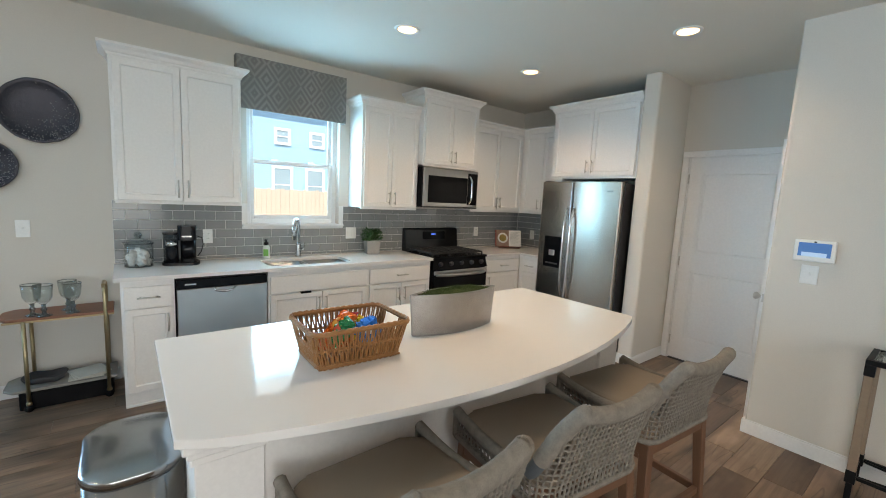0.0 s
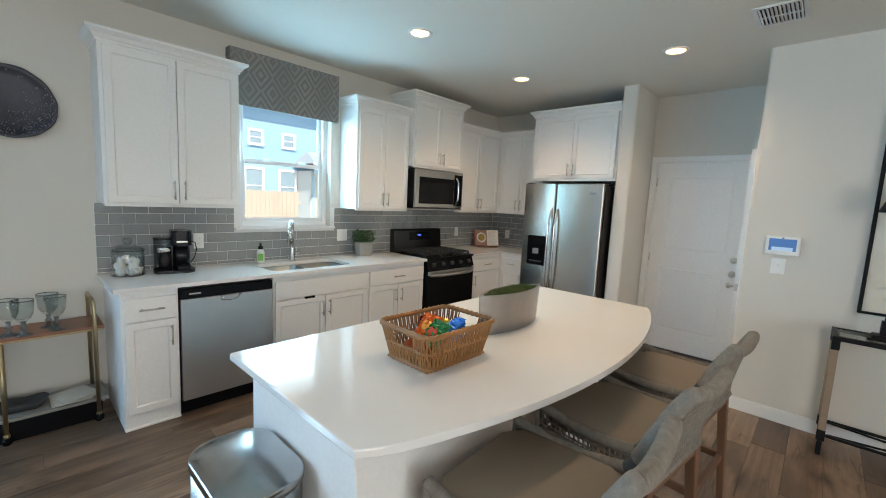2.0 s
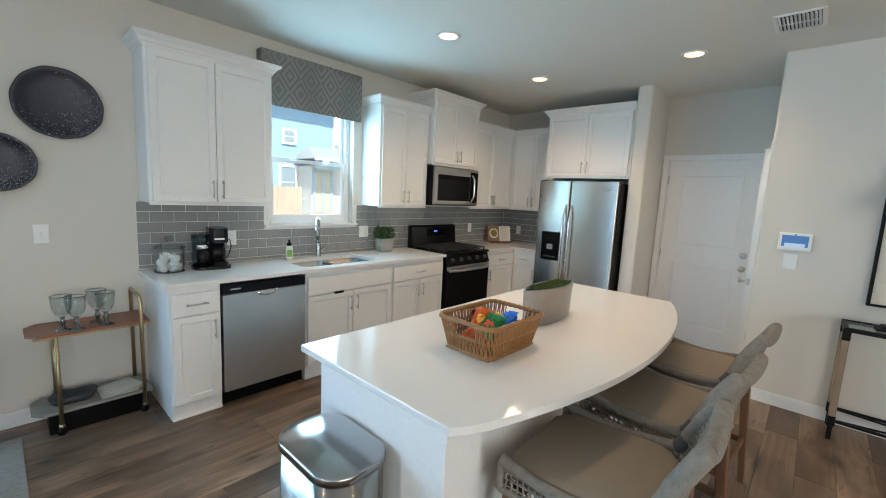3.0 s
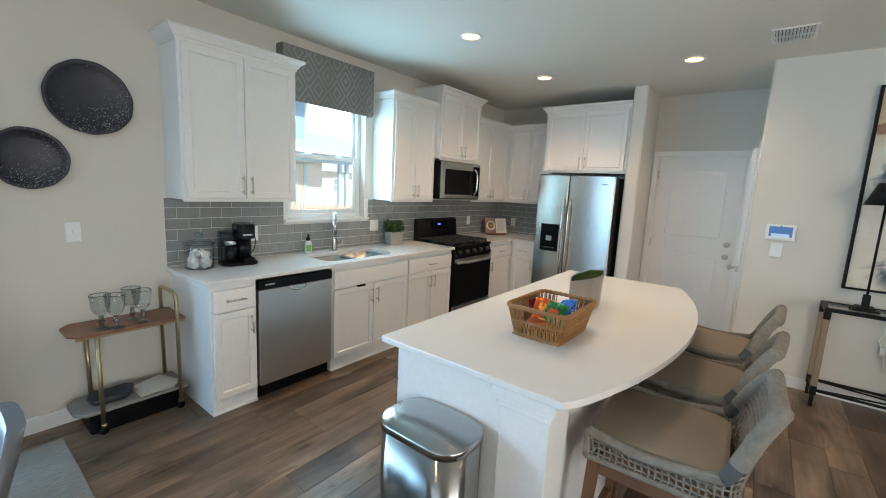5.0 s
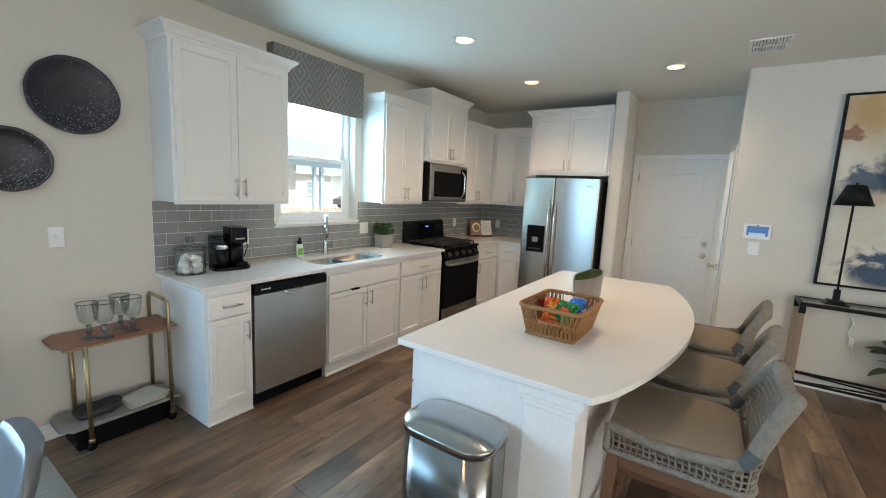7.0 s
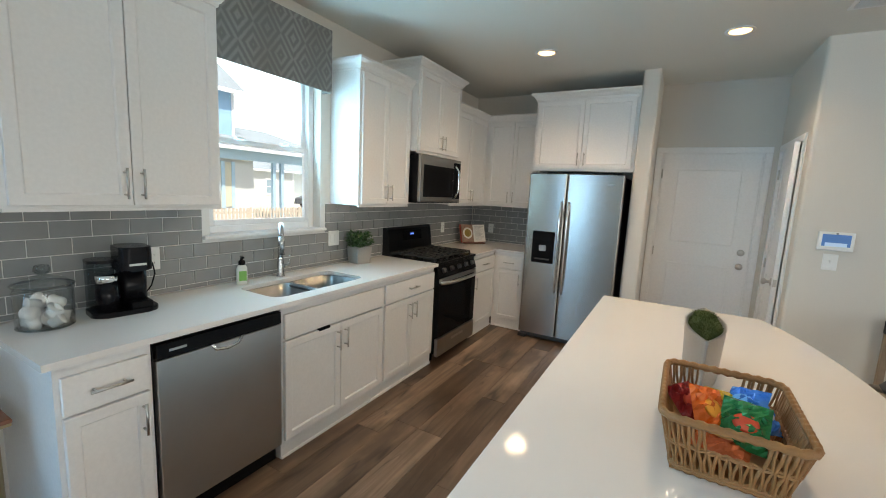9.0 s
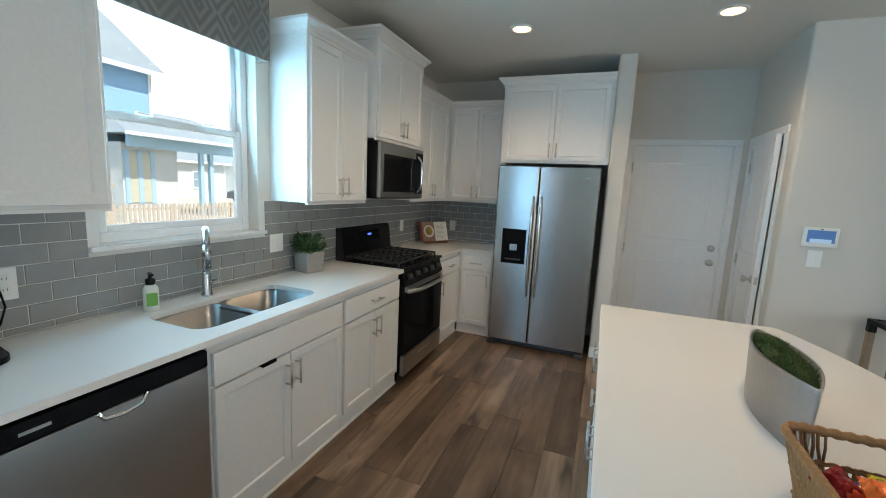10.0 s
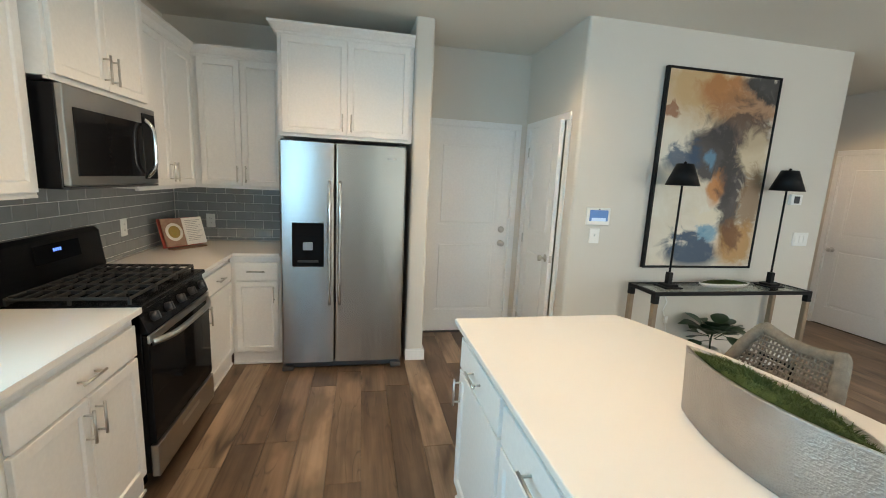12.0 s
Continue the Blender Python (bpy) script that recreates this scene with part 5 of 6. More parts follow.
for x, y in LEGS + [(0.125, CY0 + 0.008), (0.125, CY1 - 0.008)]:
    bm = bmesh.new()
    lathe(bm, [(0.0, -0.011), (0.022, -0.011), (0.0255, -0.006), (0.0255, 0.006), (0.022, 0.011), (0.0, 0.011)], 18)
    wh = part("caster", shift(bm, pose(x, y, 0.0255, 90, 0, 25)), M_BLACK, ct, "black rubber caster")
    bm = bmesh.new()
    lathe(bm, [(0.016, 0.048), (0.016, 0.062), (0.012, 0.07)], 14, x, y)
    part("caster_cap", bm, M_BRASS, wh)

# plain black block between the floor and the lower shelf
bx = bmesh.new()
prism(bx, rounded(-0.34, 4.10, 0.15, 4.345, 0.02, 4), 0.0, 0.118, 0.004)
solid("storage_box", bx, M_BLACK, "low black block filling the space under the cart", "box")

M_GOBLET = glass_mat("goblet_glass", (0.92, 0.94, 0.935), sheen=0.9, floor_=0.045)
GOB = [(0.0, 0.0), (0.036, 0.0), (0.036, 0.003), (0.012, 0.010), (0.009, 0.025), (0.016, 0.036), (0.009, 0.046), (0.011, 0.062), (0.03, 0.078), (0.041, 0.10), (0.044, 0.135), (0.046, 0.165), (0.0435, 0.165), (0.0415, 0.135), (0.0385, 0.102), (0.028, 0.082), (0.0, 0.07)]
gob = thing("goblet", pose(-0.245, 4.13, CZ), "thick clear glass goblet on the cart", "glass", "goblets on the bar cart")
bm = bmesh.new()
lathe(bm, [(r * 1.12, z * 1.25) for r, z in GOB[7:]], 24)
part("bowl", bm, M_GOBLET, gob)
M_GSTEM = glass_mat("thick_goblet_glass", (0.56, 0.61, 0.60), sheen=1.0, floor_=0.14)
bm = bmesh.new()
lathe(bm, [(r * 1.12, z * 1.25) for r, z in GOB[:8]], 24)
part("stem", bm, M_GSTEM, gob, "thick moulded glass stem and foot")
bm = bmesh.new()
tube(bm, [(0.0503 * math.cos(k * math.pi / 16), 0.0503 * math.sin(k * math.pi / 16), 0.206) for k in range(32)], 0.0024, 6, closed=True)
part("rim", bm, M_GSTEM, gob)
for x, y in ((-0.185, 4.085), (-0.075, 4.20), (-0.045, 4.11)):
    copy_thing(gob, pose(x, y, CZ))

M_SLATE = surf("dark_slate", (0.03, 0.03, 0.032), (0.045, 0.045, 0.048), 0.55, fine=50, bumps=0.3)
tray = thing("serving_dish", pose(-0.215, 4.19, 0.155, 0, 0, 8), "dark irregular serving dish on the lower shelf", "dish")
bm = bmesh.new()
lathe(bm, [(0.0, 0.012), (0.085, 0.014), (0.115, 0.045), (0.12, 0.044), (0.1, 0.008), (0.07, 0.0), (0.0, 0.0)], 40, ey=0.72)
for v in bm.verts:
    a = math.atan2(v.co.y, v.co.x)
    v.co.z += 0.008 * math.sin(3 * a + 1) * (math.hypot(v.co.x, v.co.y) > 0.07)
smooth(part("dish", bm, M_SLATE, tray))
M_NAP = surf("cream_linen", (0.52, 0.48, 0.40), (0.6, 0.56, 0.48), 0.9, scale=20, fine=400, bumps=0.3)
nap = thing("napkins", pose(0.0, 4.17, 0.155, 0, 0, 10), "stack of folded cream linen napkins", "napkins")
for k in range(4):
    bm = newbox(-0.095, -0.095, k * 0.007, 0.095, 0.095, k * 0.007 + 0.006, 0.0025, 2)
    bmesh.ops.subdivide_edges(bm, edges=bm.edges[:], cuts=3, use_grid_fill=True)
    for v in bm.verts:
        v.co.z += 0.003 * math.sin(v.co.x * 40 + k) * math.sin(v.co.y * 33 + k * 2) + 0.002
    part("napkin", shift(bm, pose(0.006 * k, -0.004 * k, 0, 0, 0, 7 * k - 8)), M_NAP, nap)

# ---- dining table, chairs, rug ----
M_TABLE = surf("black_brown_wood", (0.007, 0.008, 0.011), (0.014, 0.014, 0.017), 0.6, spec=0.02, scale=6, fine=60, bumps=0.1, stretch=(6, 0.8, 6))
tb = thing("dining_table", pose(-1.36, 2.95, 0), "dark stained rectangular dining table", "table")
part("tabletop", newbox(-0.475, -1.0, 0.712, 0.475, 1.0, 0.75, 0.005, 2), M_TABLE, tb)
part("apron", newbox(-0.40, -0.92, 0.63, 0.40, 0.92, 0.711), M_TABLE, tb)
for x in (-0.41, 0.34):
    for y in (-0.93, 0.86):
        part("leg", newbox(x, y, 0.012, x + 0.07, y + 0.07, 0.63, 0.004), M_TABLE, tb)
M_LEATH = surf("silver_grey_leather", (0.10, 0.108, 0.12), (0.14, 0.15, 0.165), 0.32, scale=6, fine=120, bumps=0.05)
M_CHLEG = surf("dark_chair_leg", (0.03, 0.025, 0.022), (0.045, 0.038, 0.033), 0.45)


def make_chair(m):
    """Front faces local -x."""
    root = thing("dining_chair", m, "silver-grey leather dining chair pushed under the table", "chair", "dining chairs")
    bm = bmesh.new()
    prism(bm, rounded(-0.42, -0.215, 0.0, 0.215, 0.03, 4), 0.42, 0.50, 0.015, 3)
    smooth(part("seat", bm, M_LEATH, root))
    bm = bmesh.new()
    n, rows = 14, []
    for k in range(n + 1):
        u = k / n
        z = 0.44 + 0.43 * u
        wd = 0.163 + 0.02 * math.sin(u * math.pi * 0.9) - 0.05 * max(0, u - 0.88) / 0.12
        xo = 0.0 + 0.10 * u ** 1.6
        th2 = 0.03 * (1 - 0.35 * u)
        sec = []
        for j in range(20):
            a = 2 * math.pi * j / 20
            c, s = math.cos(a), math.sin(a)
            sec.append(bm.verts.new((xo + th2 * math.copysign(abs(c) ** 0.6, c) + 0.02 * (s * s) * -1, wd * math.copysign(abs(s) ** 0.45, s), z)))
        rows.append(sec)
    for a, b in zip(rows, rows[1:]):
        for j in range(20):
            bm.faces.new((a[j], a[(j + 1) % 20], b[(j + 1) % 20], b[j])).smooth = True
    bm.faces.new(list(reversed(rows[0])))
    bm.faces.new(rows[-1])
    part("backrest", bm, M_LEATH, root, "curved leather backrest")
    for x in (-0.39, -0.02):
        for y in (-0.185, 0.145):
            part("leg", newbox(x, y, 0.012, x + 0.04, y + 0.04, 0.42, 0.003), M_CHLEG, root)
    return root


chair = make_chair(pose(-0.84, 2.72, 0))
copy_thing(chair, pose(-0.845, 3.28, 0, 0, 0, 2))
M_RUG = surf("beige_woven_rug", (0.14, 0.12, 0.10), (0.42, 0.375, 0.315), 0.95, scale=60, fine=180, bumps=0.8, stretch=(0.5, 2.0, 1), dist=0.004)
solid("rug", newbox(-2.6, 1.75, 0.0015, -0.452, 4.17, 0.011, 0.003), M_RUG, "beige patterned woven rug under the table", "rug")

# ---- console table, lamps, picture ----
M_BLKMET = surf("matt_black_metal", (0.008, 0.008, 0.009), (0.014, 0.014, 0.015), 0.45, bumps=0.05, spec=0.15)
M_TANW = surf("tan_rope_wrap", (0.25, 0.18, 0.125), (0.33, 0.245, 0.175), 0.7, scale=10, fine=120, bumps=0.3, stretch=(1, 1, 4))
KX0, KX1, KY0, KY1, KZ = 3.31, 3.625, -0.775, 0.67, 0.80
con = thing("console_table", pose(0, 0, 0), "black metal console table with glass top and tan legs", "console table")
bm = bmesh.new()
q = 0.026
for b in ((KX0, KY0, KX0 + q, KY1), (KX1 - q, KY0, KX1, KY1), (KX0 + q, KY0, KX1 - q, KY0 + q), (KX0 + q, KY1 - q, KX1 - q, KY1)):
    box(bm, b[0], b[1], KZ - 0.03, b[2], b[3], KZ - 0.002, 0.002)
part("top_frame", bm, M_BLKMET, con)
gp = part("glass_top", newbox(KX0 + q, KY0 + q, KZ - 0.012, KX1 - q, KY1 - q, KZ - 0.005), glass_mat("console_glass", (0.9, 0.95, 0.94)), con, "clear glass top")
for x in (KX0, KX1 - 0.042):
    for y in (KY0, KY1 - 0.042):
        lg = part("leg", newbox(x + 0.002, y + 0.002, 0.17, x + 0.04, y + 0.04, 0.71, 0.004), M_TANW, con, "tan wrapped leg")
        part("leg_cap", newbox(x, y, 0.71, x + 0.042, y + 0.042, KZ - 0.03, 0.002), M_BLKMET, lg)
        part("leg_foot", newbox(x, y, 0.10, x + 0.042, y + 0.042, 0.17, 0.002), M_BLKMET, lg)
        part("foot_peg", newbox(x + 0.008, y + 0.008, 0.0, x + 0.034, y + 0.034, 0.10, 0.002), M_BLKMET, lg)
for b in ((KX0 + 0.012, KY0 + 0.042, KX0 + 0.03, KY1 - 0.042), (KX1 - 0.03, KY0 + 0.042, KX1 - 0.012, KY1 - 0.042), (KX0 + 0.042, KY0 + 0.012, KX1 - 0.042, KY0 + 0.03), (KX0 + 0.042, KY1 - 0.03, KX1 - 0.042, KY1 - 0.012)):
    part("stretcher", newbox(b[0], b[1], 0.125, b[2], b[3], 0.143, 0.002), M_BLKMET, con)
for ya, yb in ((KY0 + 0.05, KY1 - 0.05), (KY1 - 0.05, KY0 + 0.05)):
    bm = bmesh.new()
    tube(bm, [(KX0 + 0.04, ya, 0.134), (KX1 - 0.04, yb, 0.134)], 0.007, 6)
    part("cross_brace", bm, M_BLKMET, con)

lamp = thing("table_lamp", pose(3.465, 0.44, KZ - 0.002), "tall slim black lamp with a tapered black shade", "lamp", "pair of black lamps")
bm = newbox(-0.075, -0.075, 0.0, 0.075, 0.075, 0.012, 0.003)
box(bm, -0.052, -0.052, 0.012, 0.052, 0.052, 0.03, 0.004)
box(bm, -0.02, -0.02, 0.03, 0.02, 0.02, 0.12, 0.003)
part("base", bm, M_BLKMET, lamp)
bm = bmesh.new()
tube(bm, [(0, 0, 0.12), (0, 0, 0.80)], 0.008, 10)
tube(bm, [(0, 0, 0.80), (0, 0, 0.86)], 0.014, 10)
part("stem", bm, M_BLKMET, lamp)
bm = bmesh.new()
lathe(bm, [(0.118, 0.785), (0.058, 0.945), (0.056, 0.945), (0.116, 0.785)], 40)
part("shade", bm, M_BLKMET, lamp, "tapered black lampshade")
bm = bmesh.new()
lathe(bm, [(0.008, 0.86), (0.006, 0.945), (0.012, 0.955), (0.0, 0.965)], 12)
for a in (0, 120, 240):
    tube(bm, [(0, 0, 0.935), (0.056 * math.cos(radians(a)), 0.056 * math.sin(radians(a)), 0.935)], 0.002, 5)
part("finial", bm, M_BLKMET, lamp)
copy_thing(lamp, pose(3.475, -0.535, KZ - 0.002, 0, 0, 4))


def painting():
    m, nt, p = nodes_of("abstract_painting")
    tc = nt.nodes.new("ShaderNodeTexCoord")
    sep = nt.nodes.new("ShaderNodeSeparateXYZ")
    nt.links.new(tc.outputs["Object"], sep.inputs[0])

    def op(kind, a, b=0.0, c=0.0):
        n = nt.nodes.new("ShaderNodeMath")
        n.operation = kind
        for i, v in enumerate((a, b, c)):
            if isinstance(v, (int, float)):
                n.inputs[i].default_value = v
            else:
                nt.links.new(v, n.inputs[i])
        return n.outputs[0]

    def cloud(scale, detail, off, rough=0.6):
        mp = nt.nodes.new("ShaderNodeMapping")
        mp.inputs["Location"].default_value = off
        nt.links.new(tc.outputs["Object"], mp.inputs[0])
        n = nt.nodes.new("ShaderNodeTexNoise")
        n.inputs["Scale"].default_value, n.inputs["Detail"].default_value, n.inputs["Roughness"].default_value, n.inputs["Distortion"].default_value = scale, detail, rough, 1.1
        nt.links.new(mp.outputs[0], n.inputs["Vector"])
        return op("SUBTRACT", n.outputs["Fac"], 0.5)

    def blob(cu, cv, ru, rv, amp, noise_fac, soft=0.25):
        """1 inside a ragged patch centred at (cu, cv) of the canvas, 0 outside."""
        du, dv = op("DIVIDE", op("SUBTRACT", U, cu), ru), op("DIVIDE", op("SUBTRACT", V, cv), rv)
        d = op("SQRT", op("ADD", op("MULTIPLY", du, du), op("MULTIPLY", dv, dv)))
        d = op("ADD", d, op("MULTIPLY", noise_fac, amp))
        return op("MULTIPLY", op("SUBTRACT", 1.0 + soft / 2, d), 1.0 / soft)

    def clampv(x):
        n = nt.nodes.new("ShaderNodeClamp")
        nt.links.new(x, n.inputs[0])
        return n.outputs[0]
    n1, n2, n3 = cloud(3.0, 8, (1, 2, 3)), cloud(5.0, 9, (7, 1, 5)), cloud(9.0, 9, (2, 8, 1), 0.7)
    U, V = op("ADD", sep.outputs[0], op("MULTIPLY", n1, 0.22)), op("ADD", sep.outputs[2], op("MULTIPLY", n2, 0.26))
    col = mixc(nt, clampv(op("ADD", op("MULTIPLY", n2, 2.0), 0.5)), (0.64, 0.56, 0.44), (0.74, 0.69, 0.60))
    for cu, cv, ru, rv, amp, nz, soft, c, a in (
            (-0.20, 0.62, 0.40, 0.22, 1.2, n1, 0.9, (0.50, 0.30, 0.12), 0.85),
            (0.00, 0.63, 0.22, 0.12, 1.6, n2, 0.7, (0.42, 0.16, 0.045), 0.9),
            (-0.44, 0.46, 0.10, 0.05, 1.6, n2, 0.4, (0.28, 0.10, 0.045), 0.85),
            (0.24, 0.52, 0.32, 0.12, 1.8, n3, 0.6, (0.34, 0.15, 0.06), 0.85),
            (0.40, 0.68, 0.24, 0.10, 1.6, n1, 0.4, (0.02, 0.021, 0.024), 0.95),
            (0.20, 0.34, 0.36, 0.16, 1.8, n2, 0.5, (0.10, 0.055, 0.035), 0.95),
            (0.02, 0.14, 0.24, 0.20, 2.0, n1, 0.45, (0.03, 0.027, 0.032), 0.95),
            (0.16, 0.02, 0.10, 0.26, 2.0, n2, 0.45, (0.035, 0.028, 0.028), 0.9),
            (-0.30, 0.10, 0.16, 0.10, 2.0, n2, 0.6, (0.018, 0.062, 0.125), 0.9),
            (-0.05, 0.10, 0.05, 0.06, 1.8, n3, 0.7, (0.10, 0.26, 0.40), 0.75),
            (0.38, 0.16, 0.15, 0.20, 1.8, n3, 0.6, (0.56, 0.44, 0.29), 0.8),
            (0.06, -0.12, 0.07, 0.13, 1.8, n2, 0.6, (0.52, 0.19, 0.04), 0.9),
            (0.22, -0.26, 0.13, 0.32, 1.9, n2, 0.45, (0.035, 0.027, 0.03), 0.95),
            (0.42, -0.20, 0.12, 0.24, 2.0, n3, 0.6, (0.24, 0.13, 0.06), 0.85),
            (0.02, -0.33, 0.12, 0.05, 1.8, n3, 0.5, (0.72, 0.64, 0.50), 0.85),
            (-0.08, -0.62, 0.28, 0.14, 1.9, n2, 0.55, (0.015, 0.058, 0.12), 0.95),
            (0.02, -0.47, 0.09, 0.06, 1.8, n3, 0.6, (0.13, 0.32, 0.46), 0.85),
            (0.34, -0.56, 0.18, 0.20, 1.8, n1, 0.6, (0.46, 0.22, 0.05), 0.85),
            (0.26, -0.50, 0.10, 0.12, 2.0, n3, 0.5, (0.14, 0.05, 0.02), 0.8)):
        f = op("MULTIPLY", clampv(blob(cu, cv, ru, rv, amp, nz, soft)), a)
        col = mixc(nt, f, col, c)
    dark = clampv(op("SUBTRACT", op("MULTIPLY", n3, 3.0), 0.15))
    col = mixc(nt, op("MULTIPLY", dark, 0.18), col, (0.75, 0.70, 0.62))
    nt.links.new(col, p.inputs["Base Color"])
    p.inputs["Roughness"].default_value = 0.6
    return m


art = thing("framed_picture", pose(XP - 0.04, 0.045, 1.692, 0, 0, -90), "large abstract painting in a deep black frame", "picture")
AW, AH = 1.04, 1.545
bm = bmesh.new()
for b in ((-AW / 2, -AH / 2, -AW / 2 + 0.02, AH / 2), (AW / 2 - 0.016, -AH / 2, AW / 2, AH / 2), (-AW / 2 + 0.02, -AH / 2, AW / 2 - 0.016, -AH / 2 + 0.016), (-AW / 2 + 0.02, AH / 2 - 0.016, AW / 2 - 0.016, AH / 2)):
    box(bm, b[0], 0.0, b[1], b[2], 0.038, b[3], 0.002)
part("frame", bm, M_BLKMET, art, "deep matt black frame")
part("canvas", newbox(-AW / 2 + 0.018, 0.008, -AH / 2 + 0.018, AW / 2 - 0.018, 0.03, AH / 2 - 0.018), painting(), art, "abstract canvas in cream, blue and rust")

M_CREAM = surf("cream_ceramic", (0.66, 0.63, 0.57), (0.72, 0.69, 0.63), 0.35, scale=6, fine=60, bumps=0.1)
M_MOSS = surf("green_moss", (0.035, 0.06, 0.012), (0.085, 0.12, 0.03), 0.95, scale=30, fine=250, bumps=1.0, dist=0.006)
M_LEAF = surf("dark_green_leaf", (0.010, 0.032, 0.012), (0.022, 0.058, 0.02), 0.4, scale=20, fine=90, bumps=0.2)
M_LEAF2 = surf("bright_green_leaf", (0.03, 0.075, 0.02), (0.06, 0.125, 0.035), 0.55, scale=30, fine=120, bumps=0.2)
M_POTC = surf("grey_concrete", (0.30, 0.29, 0.27), (0.37, 0.36, 0.34), 0.85, scale=14, fine=90, bumps=0.35)


def tufts(n, rx, ry, z, h, seed, lens=1.0):
    """Many short curled moss strands over an oval."""
    rg_, bm = random.Random(seed), bmesh.new()
    for k in range(n):
        a, r = rg_.uniform(0, 2 * math.pi), math.sqrt(rg_.random())
        x, y = rx * r * math.cos(a), ry * r * math.sin(a)
        if lens < 1.0:
            x = rx * rg_.uniform(-1, 1)
            y = ry * rg_.uniform(-1, 1) * (1 - (x / rx) ** 2)
            r = max(abs(x / rx), abs(y / ry))
        hh = h * (0.5 + rg_.random()) * (1.15 - r * 0.7)
        dx, dy, w = rg_.gauss(0, 0.01 if lens == 1.0 else 0.006), rg_.gauss(0, 0.01 * lens * lens), rg_.uniform(0.0008, 0.002)
        zz = z + 0.012 * (1 - r * r)
        ang = rg_.uniform(0, math.pi)
        c, s = math.cos(ang) * w, math.sin(ang) * w
        v = [bm.verts.new(p) for p in ((x - c, y - s, zz), (x + c, y + s, zz), (x + dx + c, y + dy + s, zz + hh * 0.6), (x + dx - c, y + dy - s, zz + hh * 0.6), (x + dx * 2.4, y + dy * 2.4, zz + hh * 0.85))]
        bm.faces.new((v[0], v[1], v[2], v[3]))
        bm.faces.new((v[3], v[2], v[4]))
    return bm


tr = thing("moss_tray", pose(3.475, -0.09, KZ - 0.002, 0, 0, 90), "cream oval tray filled with green moss", "tray")
bm = bmesh.new()
lathe(bm, [(0.0, 0.0), (0.8, 0.0), (0.97, 0.022), (1.0, 0.036), (0.975, 0.036), (0.93, 0.022), (0.0, 0.02)], 48, ex=0.235, ey=0.072)
smooth(part("tray", bm, M_CREAM, tr))
bm = bmesh.new()
lathe(bm, [(0.93, 0.028), (0.7, 0.036), (0.0, 0.042)], 40, ex=0.235, ey=0.072)
part("moss_bed", bm, M_MOSS, tr)
ms = part("moss", tufts(1500, 0.21, 0.062, 0.026, 0.018, 5), M_MOSS, tr)
ms["kind"] = "stuff"


def leaf_mesh(L, Wd, bend):
    bm = bmesh.new()
    rows = []
    for k in range(7):
        u = k / 6
        w = Wd * math.sin(math.pi * min(1, u * 0.95 + 0.03)) ** 0.8
        z = bend * u * u
        rows.append([bm.verts.new((s * w, L * u, z + 0.15 * abs(s) * w)) for s in (-1, 0, 1)])
    for a, b in zip(rows, rows[1:]):
        for j in range(2):
            bm.faces.new((a[j], a[j + 1], b[j + 1], b[j])).smooth = True
    return bm


vase = thing("leafy_plant", pose(3.475, -0.06, 0), "dark fiddle-leaf foliage in a white ribbed vase", "plant")
bm = bmesh.new()
lathe(bm, [(0.0, 0.0), (0.085, 0.0), (0.12, 0.03), (0.13, 0.075), (0.112, 0.115), (0.095, 0.125), (0.108, 0.145), (0.113, 0.175), (0.098, 0.205), (0.07, 0.218), (0.08, 0.235), (0.08, 0.26), (0.055, 0.275), (0.05, 0.275), (0.05, 0.2)], 36)
part("vase", bm, M_CREAM, vase, "white stacked ceramic vase")
bm = bmesh.new()
tube(bm, [(0, 0, 0.2), (0.006, 0.004, 0.33), (0, 0, 0.45)], 0.007, 7)
part("stem", bm, M_LEAF, vase)
rg = random.Random(4)
for k in range(22):
    az, el = k * 137.5, rg.uniform(-25, 60)
    L = rg.uniform(0.13, 0.18)
    bm = leaf_mesh(L, L * 0.5, -0.06)
    m = pose(0, 0, 0.34 + 0.014 * (k % 8), 0, 0, az) @ pose(0, 0.02, 0, el)
    tube(bm, [(0, -0.09, 0), (0, 0.02, 0)], 0.003, 5)
    part("leaf", shift(bm, m @ pose(0, 0.09, 0)), M_LEAF, vase)

cord = thing("extension_cable", pose(XP - 0.01, 0.30, 0), "loose white cable hanging behind the console", "cable")
bm = bmesh.new()
tube(bm, [(-0.02, 0.02, 0.79), (-0.004, 0.01, 0.70), (-0.004, -0.03, 0.62), (-0.006, 0.0, 0.55), (-0.004, -0.03, 0.48), (-0.006, -0.05, 0.38), (-0.004, -0.055, 0.30)], 0.004, 6)
part("cable", bm, M_WHITEPL, cord)
part("plug", newbox(-0.025, -0.045, 0.44, -0.005, -0.015, 0.50, 0.004), M_WHITEPL, cord)

# ---- on the island ----
pl = thing("moss_planter", pose(1.478, 1.877, ZT, 0, 0, -2), "boat-shaped silver-grey planter filled with moss", "planter")


def boat(bm, L, Wd, z, n=44):
    out = []
    for k in range(n):
        t = 2 * math.pi * (k + 0.5) / n
        c, s = math.cos(t), math.sin(t)
        out.append(bm.verts.new((L * c, math.copysign(0.04 * Wd + 0.96 * Wd * s * s, s), z)))
    return out


